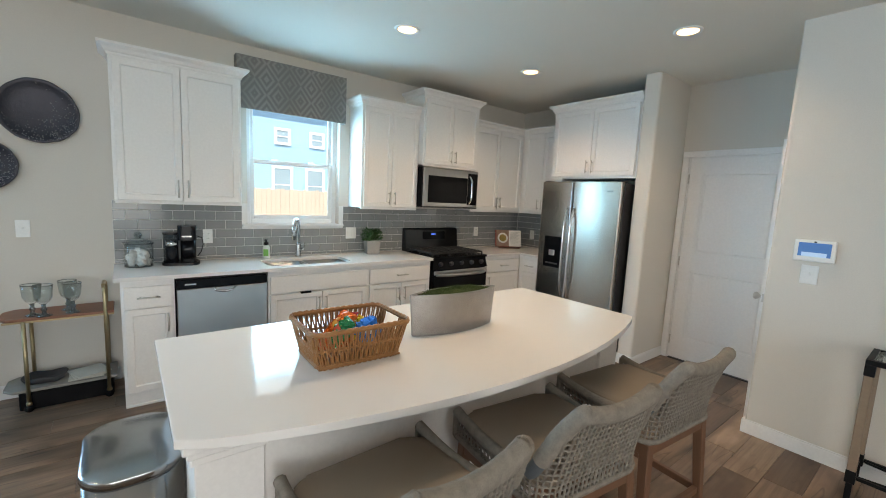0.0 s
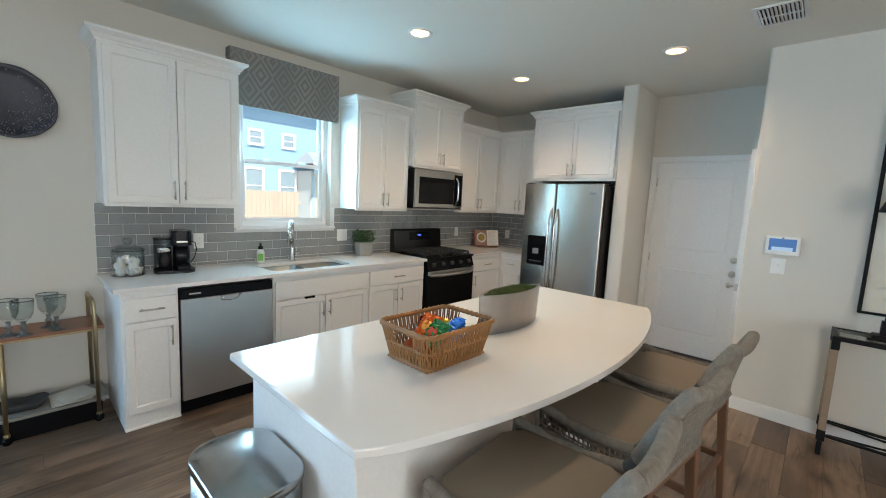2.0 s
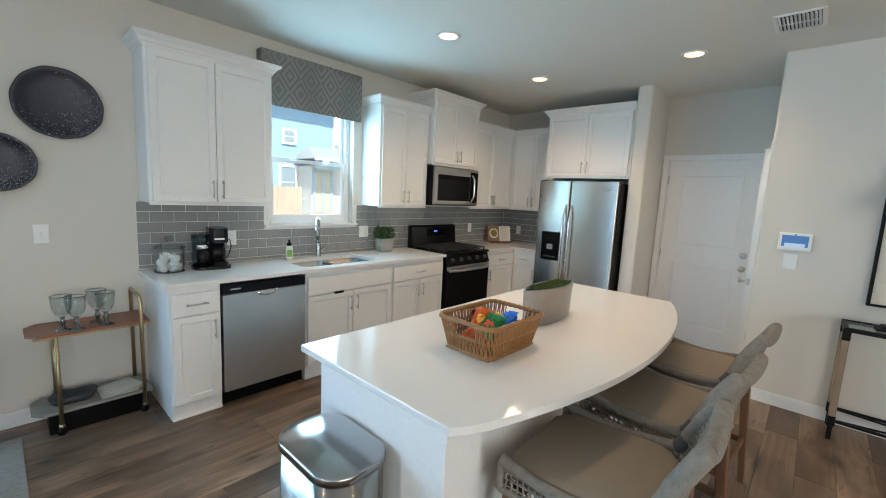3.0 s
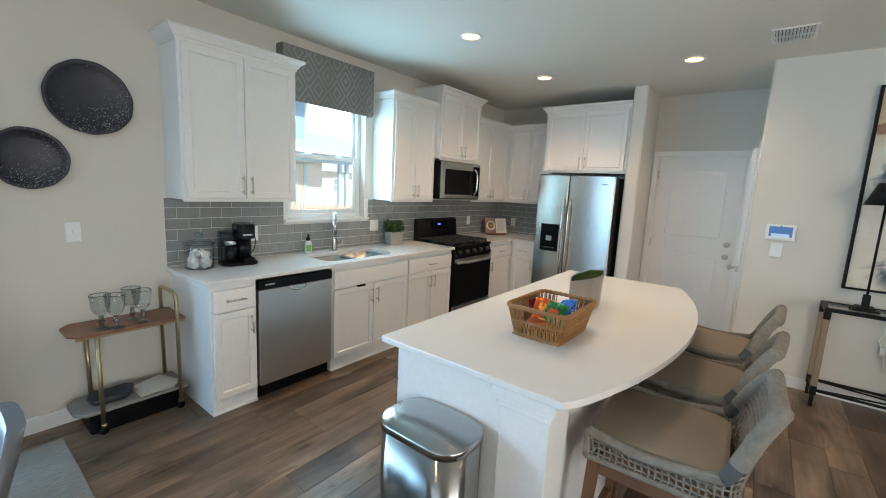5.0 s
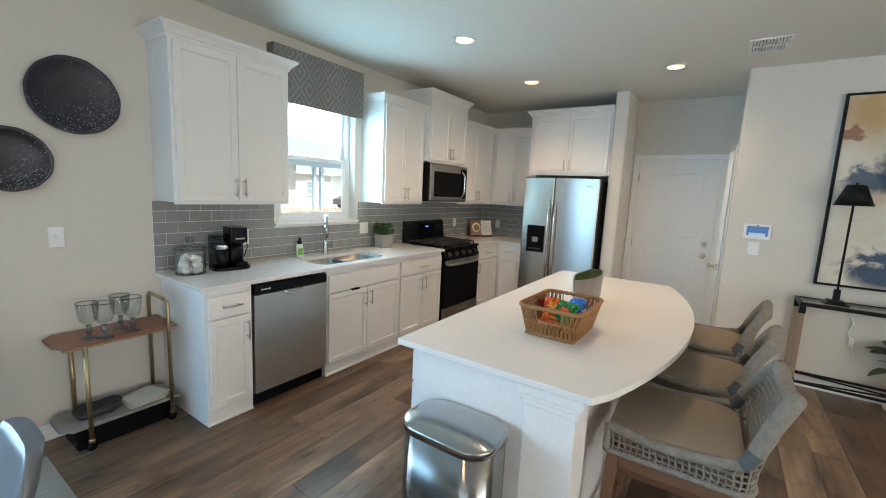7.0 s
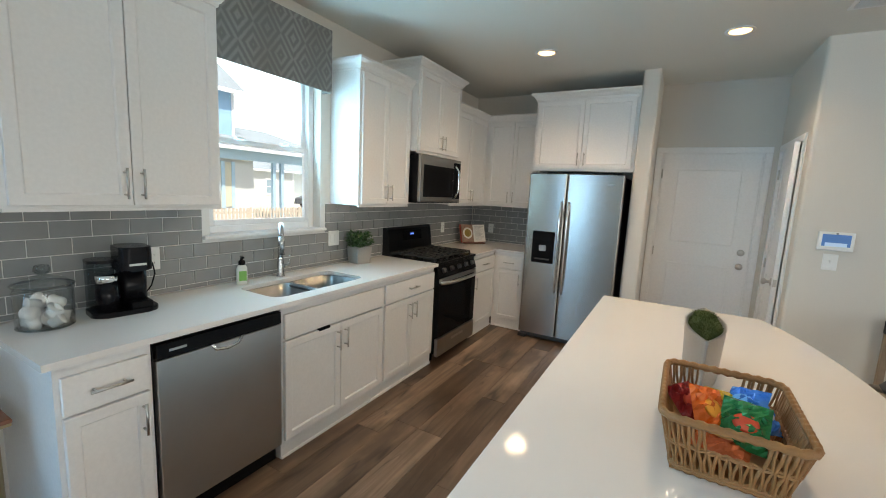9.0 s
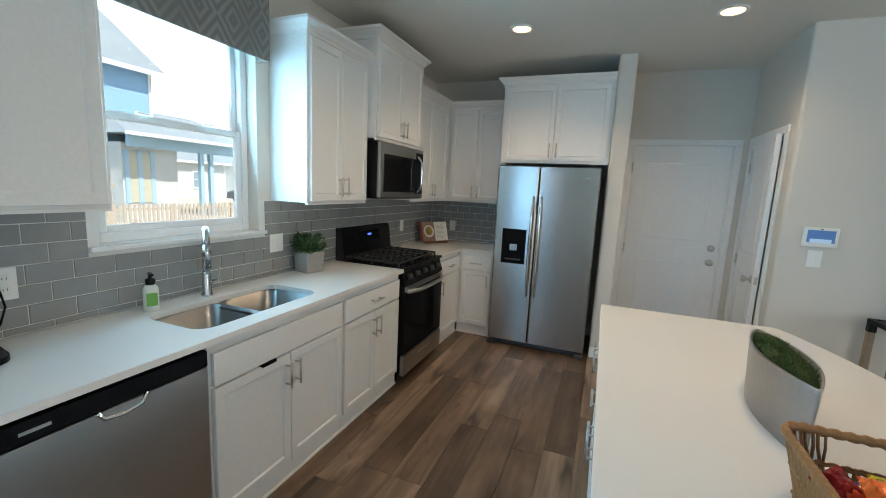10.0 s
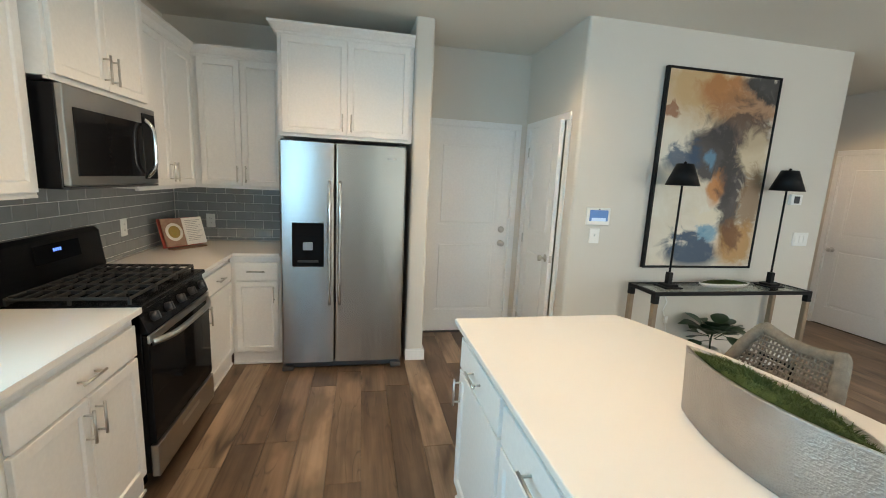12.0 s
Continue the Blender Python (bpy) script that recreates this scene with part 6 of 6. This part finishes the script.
bm = bmesh.new()
M_SILV, nt_, bs_ = nodes_of("hammered_silver")
vo_, tc_ = nt_.nodes.new("ShaderNodeTexVoronoi"), nt_.nodes.new("ShaderNodeNewGeometry")
vo_.inputs["Scale"].default_value = 190.0
nt_.links.new(tc_.outputs["Position"], vo_.inputs["Vector"])
nt_.links.new(mixc(nt_, noise_node(nt_, 14.0), (0.31, 0.30, 0.29), (0.45, 0.435, 0.425)), bs_.inputs["Base Color"])
bs_.inputs["Metallic"].default_value, bs_.inputs["Roughness"].default_value = 1.0, 0.3
bump(nt_, mixc(nt_, 0.6, vo_.outputs["Distance"], noise_node(nt_, 1.0, 4.0, (60.0, 60.0, 420.0))), bs_, 0.7, 0.004)
ring = [boat(bm, L, Wd, z) for L, Wd, z in ((0.232, 0.054, 0.0), (0.236, 0.057, 0.006), (0.25, 0.066, 0.184), (0.251, 0.067, 0.19), (0.24, 0.059, 0.19), (0.235, 0.055, 0.16))]
for a, b in zip(ring, ring[1:]):
    for j in range(len(a)):
        bm.faces.new((a[j], a[(j + 1) % len(a)], b[(j + 1) % len(a)], b[j])).smooth = True
bm.faces.new(list(reversed(ring[0])))
bm.faces.new(ring[-1])
part("pot", bm, M_SILV, pl)
bm = bmesh.new()
rows_ = [boat(bm, 0.238 * s, 0.057 * s, z) for s, z in ((1.0, 0.172), (0.75, 0.188), (0.4, 0.197))]
for a, b in zip(rows_, rows_[1:]):
    for j in range(len(a)):
        bm.faces.new((a[j], a[(j + 1) % len(a)], b[(j + 1) % len(a)], b[j])).smooth = True
bm.faces.new(rows_[-1])
part("moss_bed", bm, M_MOSS, pl)
ms = part("moss", tufts(4600, 0.22, 0.052, 0.17, 0.026, 9, 0.6), M_MOSS, pl)
ms["kind"] = "stuff"

M_WICK = surf("honey_wicker", (0.21, 0.088, 0.028), (0.36, 0.17, 0.058), 0.45, scale=30, fine=200, bumps=0.3)
bk = thing("wicker_basket", pose(0.93, 1.852, ZT, 0, 0, -1), "rectangular honey wicker basket of snack bags", "basket")
BW, BD, BH = 0.162, 0.112, 0.132


def basket_pt(s, f):
    """s 0..1 round the basket, f 0..1 up."""
    g = 0.03 * f
    out = rounded(-BW - g, -BD - g, BW + g, BD + g, 0.03 + g * 0.3, 5)
    out = out + out[:1]
    lens = [math.dist(a, b) for a, b in zip(out, out[1:])]
    d = (s % 1.0) * sum(lens)
    for a, b, l in zip(out, out[1:], lens):
        if d <= l:
            t = d / l
            return Vector((a[0] + (b[0] - a[0]) * t, a[1] + (b[1] - a[1]) * t, 0.006 + BH * f))
        d -= l
    return Vector((*out[0], 0.006 + BH * f))


bm = bmesh.new()
NS = 118
rg = random.Random(2)
for k in range(NS):
    s = k / NS
    p = basket_pt(s, 0.6)
    hole = abs(p.y) < 0.05 and abs(p.x) > BW
    f1 = 0.55 if hole else 1.0
    tube(bm, [basket_pt(s + 0.0026 * math.sin(f * 9 + (k % 2) * 3.14), f) + Vector((0, 0, 0)) for f in (0, 0.25 * f1, 0.5 * f1, 0.75 * f1, f1)], rg.uniform(0.0030, 0.0042), 6)
part("weave", bm, M_WICK, bk, "upright wicker weave")["kind"] = "stuff"
for f, r in ((0.0, 0.006), (0.06, 0.005), (0.5, 0.004), (1.0, 0.0088)):
    bm = bmesh.new()
    tube(bm, [basket_pt(k / 160, f) + Vector((0, 0, 0.002 * math.sin(k * 1.9))) for k in range(160)], r, 7, closed=True)
    tube(bm, [basket_pt(k / 160, f) * 1.0 + Vector((0, 0, 0.005 + 0.002 * math.cos(k * 1.9))) for k in range(160)], r * 0.7, 6, closed=True)
    part("rim" if f == 1.0 else "weave_band", bm, M_WICK, bk)
part("bottom", newbox(-BW, -BD, 0.001, BW, BD, 0.007), M_WICK, bk)


def snack(m, w, h, th, col, band, label):
    root = thing("snack_bag", m, label, "snack bag", "snack bags in the basket")
    mt = surf("foil_" + label.split()[1], col, tuple(min(1, c * 1.25) for c in col), 0.22, 0.25, scale=20, fine=60, bumps=0.5, dist=0.006)
    bm = bmesh.new()
    nx, ny = 10, 13
    rg_ = random.Random(int(w * 1e4 + h * 1e3))
    for side in (1, -1):
        g = []
        for i in range(ny + 1):
            rw = []
            for j in range(nx + 1):
                u, v = j / nx, i / ny
                puff = th * (math.sin(math.pi * u) * math.sin(math.pi * v)) ** 0.55 if 0 < u < 1 and 0 < v < 1 else 0.0
                rw.append(bm.verts.new(((u - 0.5) * w, (v - 0.5) * h, side * (puff + (rg_.gauss(0, 0.0052) if puff else 0)))))
            g.append(rw)
        for i in range(ny):
            for j in range(nx):
                bm.faces.new((g[i][j], g[i][j + 1], g[i + 1][j + 1], g[i + 1][j]))
    bmesh.ops.remove_doubles(bm, verts=bm.verts, dist=0.0004)
    part("bag", bm, mt, root)
    lab = bmesh.new()
    lathe(lab, [(1.0, th * 0.93), (0.7, th * 1.02), (0.0, th * 1.06)], 24, ex=w * 0.27, ey=h * 0.19)
    part("printed_patch", lab, surf("print_" + label.split()[1], band, tuple(min(1, c * 1.15) for c in band), 0.25, bumps=0.0), root)


for x, y, z, rx, ry, rz, w, h, th, col, band, label in (
        (-0.03, 0.04, 0.078, 38, 8, -70, 0.085, 0.15, 0.024, (0.72, 0.13, 0.015), (0.80, 0.32, 0.04), "shiny orange snack bag lying in the basket"),
        (0.02, 0.082, 0.066, 34, -14, -55, 0.08, 0.13, 0.02, (0.30, 0.02, 0.02), (0.5, 0.06, 0.03), "shiny red snack bag lying in the basket"),
        (0.035, 0.01, 0.07, 44, 4, -85, 0.08, 0.11, 0.02, (0.68, 0.46, 0.03), (0.25, 0.12, 0.03), "shiny yellow snack bag lying in the basket"),
        (-0.055, -0.035, 0.078, 52, 4, -92, 0.105, 0.12, 0.026, (0.015, 0.20, 0.06), (0.72, 0.09, 0.04), "shiny green snack bag lying in the basket"),
        (0.05, -0.045, 0.09, 40, -12, -120, 0.10, 0.11, 0.024, (0.03, 0.20, 0.66), (0.10, 0.38, 0.8), "shiny blue snack bag lying in the basket"),
        (0.05, -0.085, 0.07, 30, 12, -60, 0.07, 0.10, 0.02, (0.05, 0.22, 0.6), (0.75, 0.76, 0.78), "crumpled sky-blue snack bag in the basket"),
        (0.09, 0.03, 0.055, 20, 0, 120, 0.09, 0.12, 0.02, (0.08, 0.09, 0.20), (0.6, 0.5, 0.15), "shiny dark snack bag lying in the basket"),
        (-0.07, 0.01, 0.035, 10, 5, -100, 0.13, 0.15, 0.022, (0.45, 0.10, 0.03), (0.6, 0.3, 0.1), "crumpled rust snack bag in the basket")):
    snack(pose(0.93, 1.852, ZT, 0, 0, -1) @ pose(0, 0, 0.018) @ Matrix.Diagonal((0.88, 0.95, 1, 1)) @ pose(x, y, z + 0.006, rx, ry, rz), w, h, th, col, band, label)

# ---- on the worktop ----
M_JAR = glass_mat("jar_glass", (0.955, 0.965, 0.965), sheen=1.0, floor_=0.055)
M_JARE = glass_mat("thick_jar_glass", (0.70, 0.735, 0.735), sheen=1.0, floor_=0.09)
jar = thing("glass_jar", pose(0.33, 4.20, ZT) @ Matrix.Diagonal((1.06, 1.06, 1.16, 1.0)), "round clear glass jar of white coffee pods", "jar")
bm = bmesh.new()
lathe(bm, [(0.0, 0.0), (0.08, 0.0), (0.086, 0.008), (0.087, 0.13), (0.08, 0.145), (0.078, 0.145), (0.083, 0.13), (0.082, 0.01), (0.0, 0.006)], 36)
part("jar", bm, M_JAR, jar)
bm = bmesh.new()
lathe(bm, [(0.088, 0.147), (0.088, 0.155), (0.06, 0.172), (0.02, 0.182), (0.012, 0.19), (0.024, 0.205), (0.02, 0.218), (0.0, 0.222)], 36)
lid = part("lid", bm, M_JAR, jar, "glass lid with round knob")
bm = bmesh.new()
lathe(bm, [(0.012, 0.184), (0.026, 0.199), (0.022, 0.216), (0.0, 0.221)], 24)
part("knob", bm, M_JARE, lid)
for z, r in ((0.151, 0.0885), (0.006, 0.083)):
    bm = bmesh.new()
    tube(bm, [(r * math.cos(k * math.pi / 24), r * math.sin(k * math.pi / 24), z) for k in range(48)], 0.0042, 6, closed=True)
    part("rim", bm, M_JARE, jar, "thick glass rim")
rg = random.Random(11)
pod_me = None
for k, (x, y, z) in enumerate([(0.05 * math.cos(a), 0.05 * math.sin(a), 0.028) for a in (0, 1.26, 2.5, 3.77, 5.0)] + [(0.0, 0.0, 0.03)] + [(0.042 * math.cos(a), 0.042 * math.sin(a), 0.068) for a in (0.6, 2.0, 3.3, 4.9)] + [(0.03, -0.02, 0.1), (-0.03, 0.0, 0.098), (0.0, 0.035, 0.1), (-0.05, -0.03, 0.068), (0.01, -0.045, 0.066)]):
    if pod_me is None:
        bm = bmesh.new()
        lathe(bm, [(0.0, -0.02), (0.017, -0.02), (0.021, 0.016), (0.0245, 0.018), (0.0245, 0.021), (0.0, 0.022)], 18)
        ob = part("coffee_pod", bm, M_WHITEPL, jar)
        pod_me = ob.data
    else:
        ob = new("coffee_pod", pod_me)
        ob.parent = jar
    ob.matrix_basis = pose(x * 1.06, y * 1.06, z * 0.84 + 0.002, rg.uniform(-90, 90), rg.uniform(-90, 90), 0)

cm = thing("coffee_maker", pose(0.60, 4.205, ZT, 0, 0, -8), "black pod coffee maker with milk frother cup", "coffee maker")
bm = bmesh.new()
prism(bm, rounded(-0.125, -0.095, 0.125, 0.095, 0.05, 6), 0.0, 0.022, 0.005)
part("base", bm, M_COFF, cm)
bm = bmesh.new()
prism(bm, rounded(-0.005, -0.02, 0.10, 0.085, 0.03, 6), 0.022, 0.2)
smooth(part("column", bm, M_COFF, cm))
bm = bmesh.new()
prism(bm, rounded(-0.02, -0.09, 0.105, 0.088, 0.035, 6), 0.195, 0.305, 0.012, 3)
hd = part("brew_head", bm, M_COFF, cm)
part("badge", newbox(0.01, -0.0915, 0.222, 0.075, -0.0895, 0.232), M_NICKEL, hd)
part("drip_tray", newbox(0.01, -0.092, 0.022, 0.095, -0.022, 0.055, 0.008, 2), M_BLACK, cm)
bm = bmesh.new()
lathe(bm, [(0.0, 0.022), (0.042, 0.022), (0.042, 0.15), (0.0, 0.15)], 28, -0.06, -0.03)
cup = part("frother_cup", bm, M_COFF, cm)
bm = bmesh.new()
lathe(bm, [(0.0425, 0.15), (0.0425, 0.183), (0.038, 0.185), (0.0, 0.185)], 28, -0.06, -0.03)
part("steel_band", bm, M_CHROME, cup, "polished steel band")
bm = bmesh.new()
prism(bm, rounded(-0.118, 0.0, -0.02, 0.085, 0.02, 5), 0.024, 0.235)
part("water_tank", bm, glass_mat("tank_glass", (0.55, 0.6, 0.62)), cm, "smoky clear water tank")
bm = bmesh.new()
prism(bm, rounded(-0.122, -0.04, -0.012, 0.088, 0.04, 6), 0.235, 0.248, 0.004)
part("tank_lid", bm, M_COFF, cm)
bm = bmesh.new()
tube(bm, [(0.1, 0.04, 0.22), (0.14, 0.05, 0.205), (0.15, 0.055, 0.15), (0.135, 0.06, 0.09), (0.11, 0.07, 0.05)], 0.0035, 6)
part("power_cord", bm, M_BLACK, cm)

M_SOAPB = surf("translucent_bottle", (0.70, 0.72, 0.68), (0.76, 0.78, 0.74), 0.25, bumps=0.0)
M_SOAPL = surf("green_label", (0.14, 0.38, 0.06), (0.20, 0.46, 0.10), 0.4, bumps=0.0)
so = thing("soap_bottle", pose(1.255, 4.28, ZT, 0, 0, -25), "white foam soap bottle with green label", "soap bottle")
bm = bmesh.new()
lathe(bm, [(0.0, 0.0), (0.03, 0.0), (0.032, 0.005), (0.031, 0.1), (0.02, 0.12), (0.0, 0.12)], 24, ey=0.8)
part("bottle", bm, M_SOAPB, so)
part("label", newbox(-0.02, -0.0275, 0.025, 0.022, -0.0245, 0.085, 0.001), M_SOAPL, so)
bm = bmesh.new()
lathe(bm, [(0.019, 0.12), (0.019, 0.145), (0.008, 0.15), (0.008, 0.168), (0.0, 0.168)], 16)
box(bm, -0.009, -0.045, 0.163, 0.009, 0.012, 0.175, 0.003)
part("pump", bm, M_BLACK, so, "black foaming pump")

hp = thing("potted_herb", pose(2.31, 4.265, ZT, 0, 0, -12) @ Matrix.Diagonal((1.22, 1.22, 1.22, 1.0)), "leafy green herb in a square concrete pot", "plant")
bm = bmesh.new()
v = []
for s, z in ((0.053, 0.0), (0.062, 0.118), (0.054, 0.118), (0.052, 0.1)):
    v.append([bm.verts.new((a * s, b * s, z)) for a, b in ((-1, -1), (1, -1), (1, 1), (-1, 1))])
for a, b in zip(v, v[1:]):
    for i in range(4):
        bm.faces.new((a[i], a[(i + 1) % 4], b[(i + 1) % 4], b[i]))
bm.faces.new(list(reversed(v[0])))
bm.faces.new(v[-1])
bmesh.ops.bevel(bm, geom=[e for e in bm.edges if e.calc_length() < 0.13], offset=0.003, segments=1, affect="EDGES")
part("pot", bm, M_POTC, hp, "pale concrete pot")
rg = random.Random(21)
bm = bmesh.new()
for k in range(420):
    a, r, hgt = rg.uniform(0, 2 * math.pi), rg.random() ** 0.5, rg.random()
    R_ = 0.085 * (0.45 + 0.55 * math.sin(math.pi * (0.25 + 0.6 * hgt)))
    x, y, z = R_ * r * math.cos(a), min(0.075, R_ * r * math.sin(a)), 0.11 + 0.095 * hgt
    lf = leaf_mesh(rg.uniform(0.018, 0.03), rg.uniform(0.005, 0.008), -0.006)
    m = pose(x, y, z, rg.uniform(-20, 70), rg.uniform(-30, 30), math.degrees(a) - 90 + rg.uniform(-50, 50))
    vs = [bm.verts.new(m @ q.co) for q in lf.verts]
    lf.verts.index_update()
    for f in lf.faces:
        bm.faces.new([vs[q.index] for q in f.verts])
    lf.free()
for k in range(26):
    a = k * 2.4
    tube(bm, [(0.03 * math.cos(a), 0.03 * math.sin(a), 0.1), (0.055 * math.cos(a), 0.05 * math.sin(a), 0.16 + 0.03 * (k % 2))], 0.0015, 4)
part("foliage", bm, M_LEAF2, hp, "dense small green leaves")["kind"] = "stuff"

M_PAPER = surf("book_paper", (0.72, 0.69, 0.64), (0.77, 0.74, 0.69), 0.6, bumps=0.0)
M_REDC = surf("red_book_cover", (0.32, 0.05, 0.035), (0.40, 0.08, 0.05), 0.5, bumps=0.05)
M_PHOTO = surf("photo_page", (0.22, 0.10, 0.07), (0.42, 0.30, 0.22), 0.4, scale=14, fine=60, bumps=0.0)
M_INK = surf("grey_print", (0.30, 0.29, 0.28), (0.36, 0.35, 0.34), 0.7, bumps=0.0)
M_FOOD = surf("food_print", (0.45, 0.22, 0.05), (0.20, 0.22, 0.05), 0.5, scale=60, fine=200, bumps=0.0)
bo = thing("cookbook", pose(4.28, 4.14, ZT, 0, 0, -34), "open red-covered cookbook on a dark stand", "cookbook")
LEAN = pose(0, 0, 0.02, -18)
part("stand_ledge", newbox(-0.14, -0.05, 0.0, 0.14, 0.02, 0.012, 0.003), M_STOOLW, bo)
part("stand_back", shift(newbox(-0.10, 0.012, -0.012, 0.10, 0.022, 0.19, 0.003), LEAN), M_STOOLW, bo)
part("cover", shift(newbox(-0.178, 0.004, -0.004, 0.165, 0.010, 0.222, 0.001), LEAN), M_REDC, bo, "red book cover")
for nm, x0, x1, rot in (("left_page", -0.17, -0.002, 5), ("right_page", 0.002, 0.16, -5)):
    m = LEAN @ pose(0, 0, 0, 0, 0, rot)
    pg = part(nm, shift(newbox(x0, -0.012, 0.0, x1, 0.0, 0.216, 0.002), m), M_PAPER if nm == "right_page" else M_PHOTO, bo)
    if nm == "left_page":
        b2 = bmesh.new()
        lathe(b2, [(0.07, 0), (0.07, 0.0015), (0.0, 0.0015)], 28)
        part("plate_picture", shift(b2, m @ pose(-0.085, -0.0122, 0.11, 90)), M_PAPER, pg)
        b2 = bmesh.new()
        lathe(b2, [(0.048, 0), (0.048, 0.001), (0.0, 0.001)], 24)
        part("food_picture", shift(b2, m @ pose(-0.085, -0.0138, 0.11, 90)), M_FOOD, pg)
    else:
        b2 = bmesh.new()
        for k in range(12):
            box(b2, 0.02, -0.0132, 0.19 - k * 0.0145, 0.14 - 0.02 * (k % 3), -0.0122, 0.194 - k * 0.0145)
        part("text_lines", shift(b2, m), M_INK, pg)

# ---- wall tiles ----
TW, THH, GR = 0.152, 0.0765, 0.0042
TILE_CACHE = {}


def tile_mesh(w, h):
    key = (round(w, 3), round(h, 3))
    if key not in TILE_CACHE:
        bm = newbox(0, 0, 0, w, 0.007, h)
        bmesh.ops.bevel(bm, geom=list(min(bm.faces, key=lambda f: f.calc_center_median().y).edges), offset=0.0015, segments=1, affect="EDGES")
        bmesh.ops.recalc_face_normals(bm, faces=bm.faces)
        me = bpy.data.meshes.new("tile")
        bm.to_mesh(me)
        bm.free()
        me.materials.append(M_TILE)
        TILE_CACHE[key] = me
    return TILE_CACHE[key]


def tiled(parent, length, z0, rows, skip, xoff=0.0):
    """Running-bond tiles on local x 0..length; skip gives cut-outs (x0, z0, x1, z1)."""
    for r in range(len(rows) - 1):
        za, zb = rows[r], rows[r + 1]
        x = -(TW / 2 if r % 2 else 0.0) - xoff
        while x < length:
            spans = [(max(x, 0.0), min(x + TW, length))]
            for sx0, sz0, sx1, sz1 in skip:
                if zb > sz0 + 0.01 and za < sz1 - 0.01:
                    spans = [q for a, b in spans for q in ((a, min(b, sx0)), (max(a, sx1), b)) if q[1] - q[0] > 0.008]
            for a, b in spans:
                if b - a > 0.01:
                    ob = new("tile", tile_mesh(b - a - GR, zb - za - GR))
                    ob.parent = parent
                    ob.location = (a + GR / 2, -0.0085 + 0.0004 * math.sin(a * 37 + za * 91), za + GR / 2)
            x += TW


rows = [ZT + 0.003, 0.945] + [0.945 + k * THH for k in range(1, 6)] + [ZU - 0.002]
grout = tagged(new("splashback", None), "grey glazed subway tile splashback", "splashback", kind=STRUCT)
grout.location = (0.185, YN, 0)
bk = bmesh.new()
for b in ((0, -0.004, ZT, WX0 - 0.185, 0, ZU), (WX0 - 0.185, -0.004, ZT, WX1 - 0.185, 0, WZ0 - 0.02), (WX1 - 0.185, -0.004, ZT, XE - 0.185, 0, ZU)):
    box(bk, *b)
part("grout", bk, M_GROUT, grout)
tiled(grout, XE - 0.185 - 0.01, ZT, rows, [(WX0 - 0.185 - 0.045, WZ0 - 0.024, WX1 - 0.185 + 0.045, 3.0)])
grout2 = tagged(new("splashback", None), "grey glazed subway tile splashback beside the refrigerator", "splashback", kind=STRUCT)
grout2.matrix_world = pose(XE, YN - 0.01, 0, 0, 0, -90)
part("grout", newbox(0, -0.004, ZT, 0.93, 0, ZU), M_GROUT, grout2)
tiled(grout2, 0.93, ZT, rows, [], 0.05)

# ---- floor planks ----
PW, PL = 0.18, 1.22
bm = newbox(0, 0, -0.006, PL - 0.002, PW - 0.0016, 0.0)
bmesh.ops.bevel(bm, geom=list(max(bm.faces, key=lambda f: f.calc_center_median().z).edges), offset=0.0012, segments=1, affect="EDGES")
bmesh.ops.recalc_face_normals(bm, faces=bm.faces)
plank = bpy.data.meshes.new("plank")
bm.to_mesh(plank)
bm.free()
plank.materials.append(M_FLOOR)
rng = random.Random(7)
rest_v, rest_f = [], []
y, row = -2.8, 0
while y < YN:
    x = -4.2 - rng.uniform(0, PL)
    while x < 6.6:
        near = -1.3 < x < 4.7 and -1.2 < y < 4.2
        if near:
            ob = new("plank", plank)
            ob.parent = slab
            ob.location = (x, y, 0)
        else:
            k = len(rest_v)
            a, b = max(x, -4.2), min(x + PL - 0.002, 6.6)
            if b - a > 0.01:
                rest_v += [(a, y, 0), (b, y, 0), (b, y + PW - 0.0016, 0), (a, y + PW - 0.0016, 0), (a, y, -0.006), (b, y, -0.006), (b, y + PW - 0.0016, -0.006), (a, y + PW - 0.0016, -0.006)]
                rest_f += [(k, k + 1, k + 2, k + 3), (k, k + 4, k + 5, k + 1), (k + 1, k + 5, k + 6, k + 2), (k + 2, k + 6, k + 7, k + 3), (k + 3, k + 7, k + 4, k)]
        x += PL
    y += PW
    row += 1
me = bpy.data.meshes.new("far_planks")
me.from_pydata(rest_v, [], rest_f)
me.materials.append(M_FLOOR)
fp = tagged(new("far_planks", me), kind="stuff")
fp.parent = slab
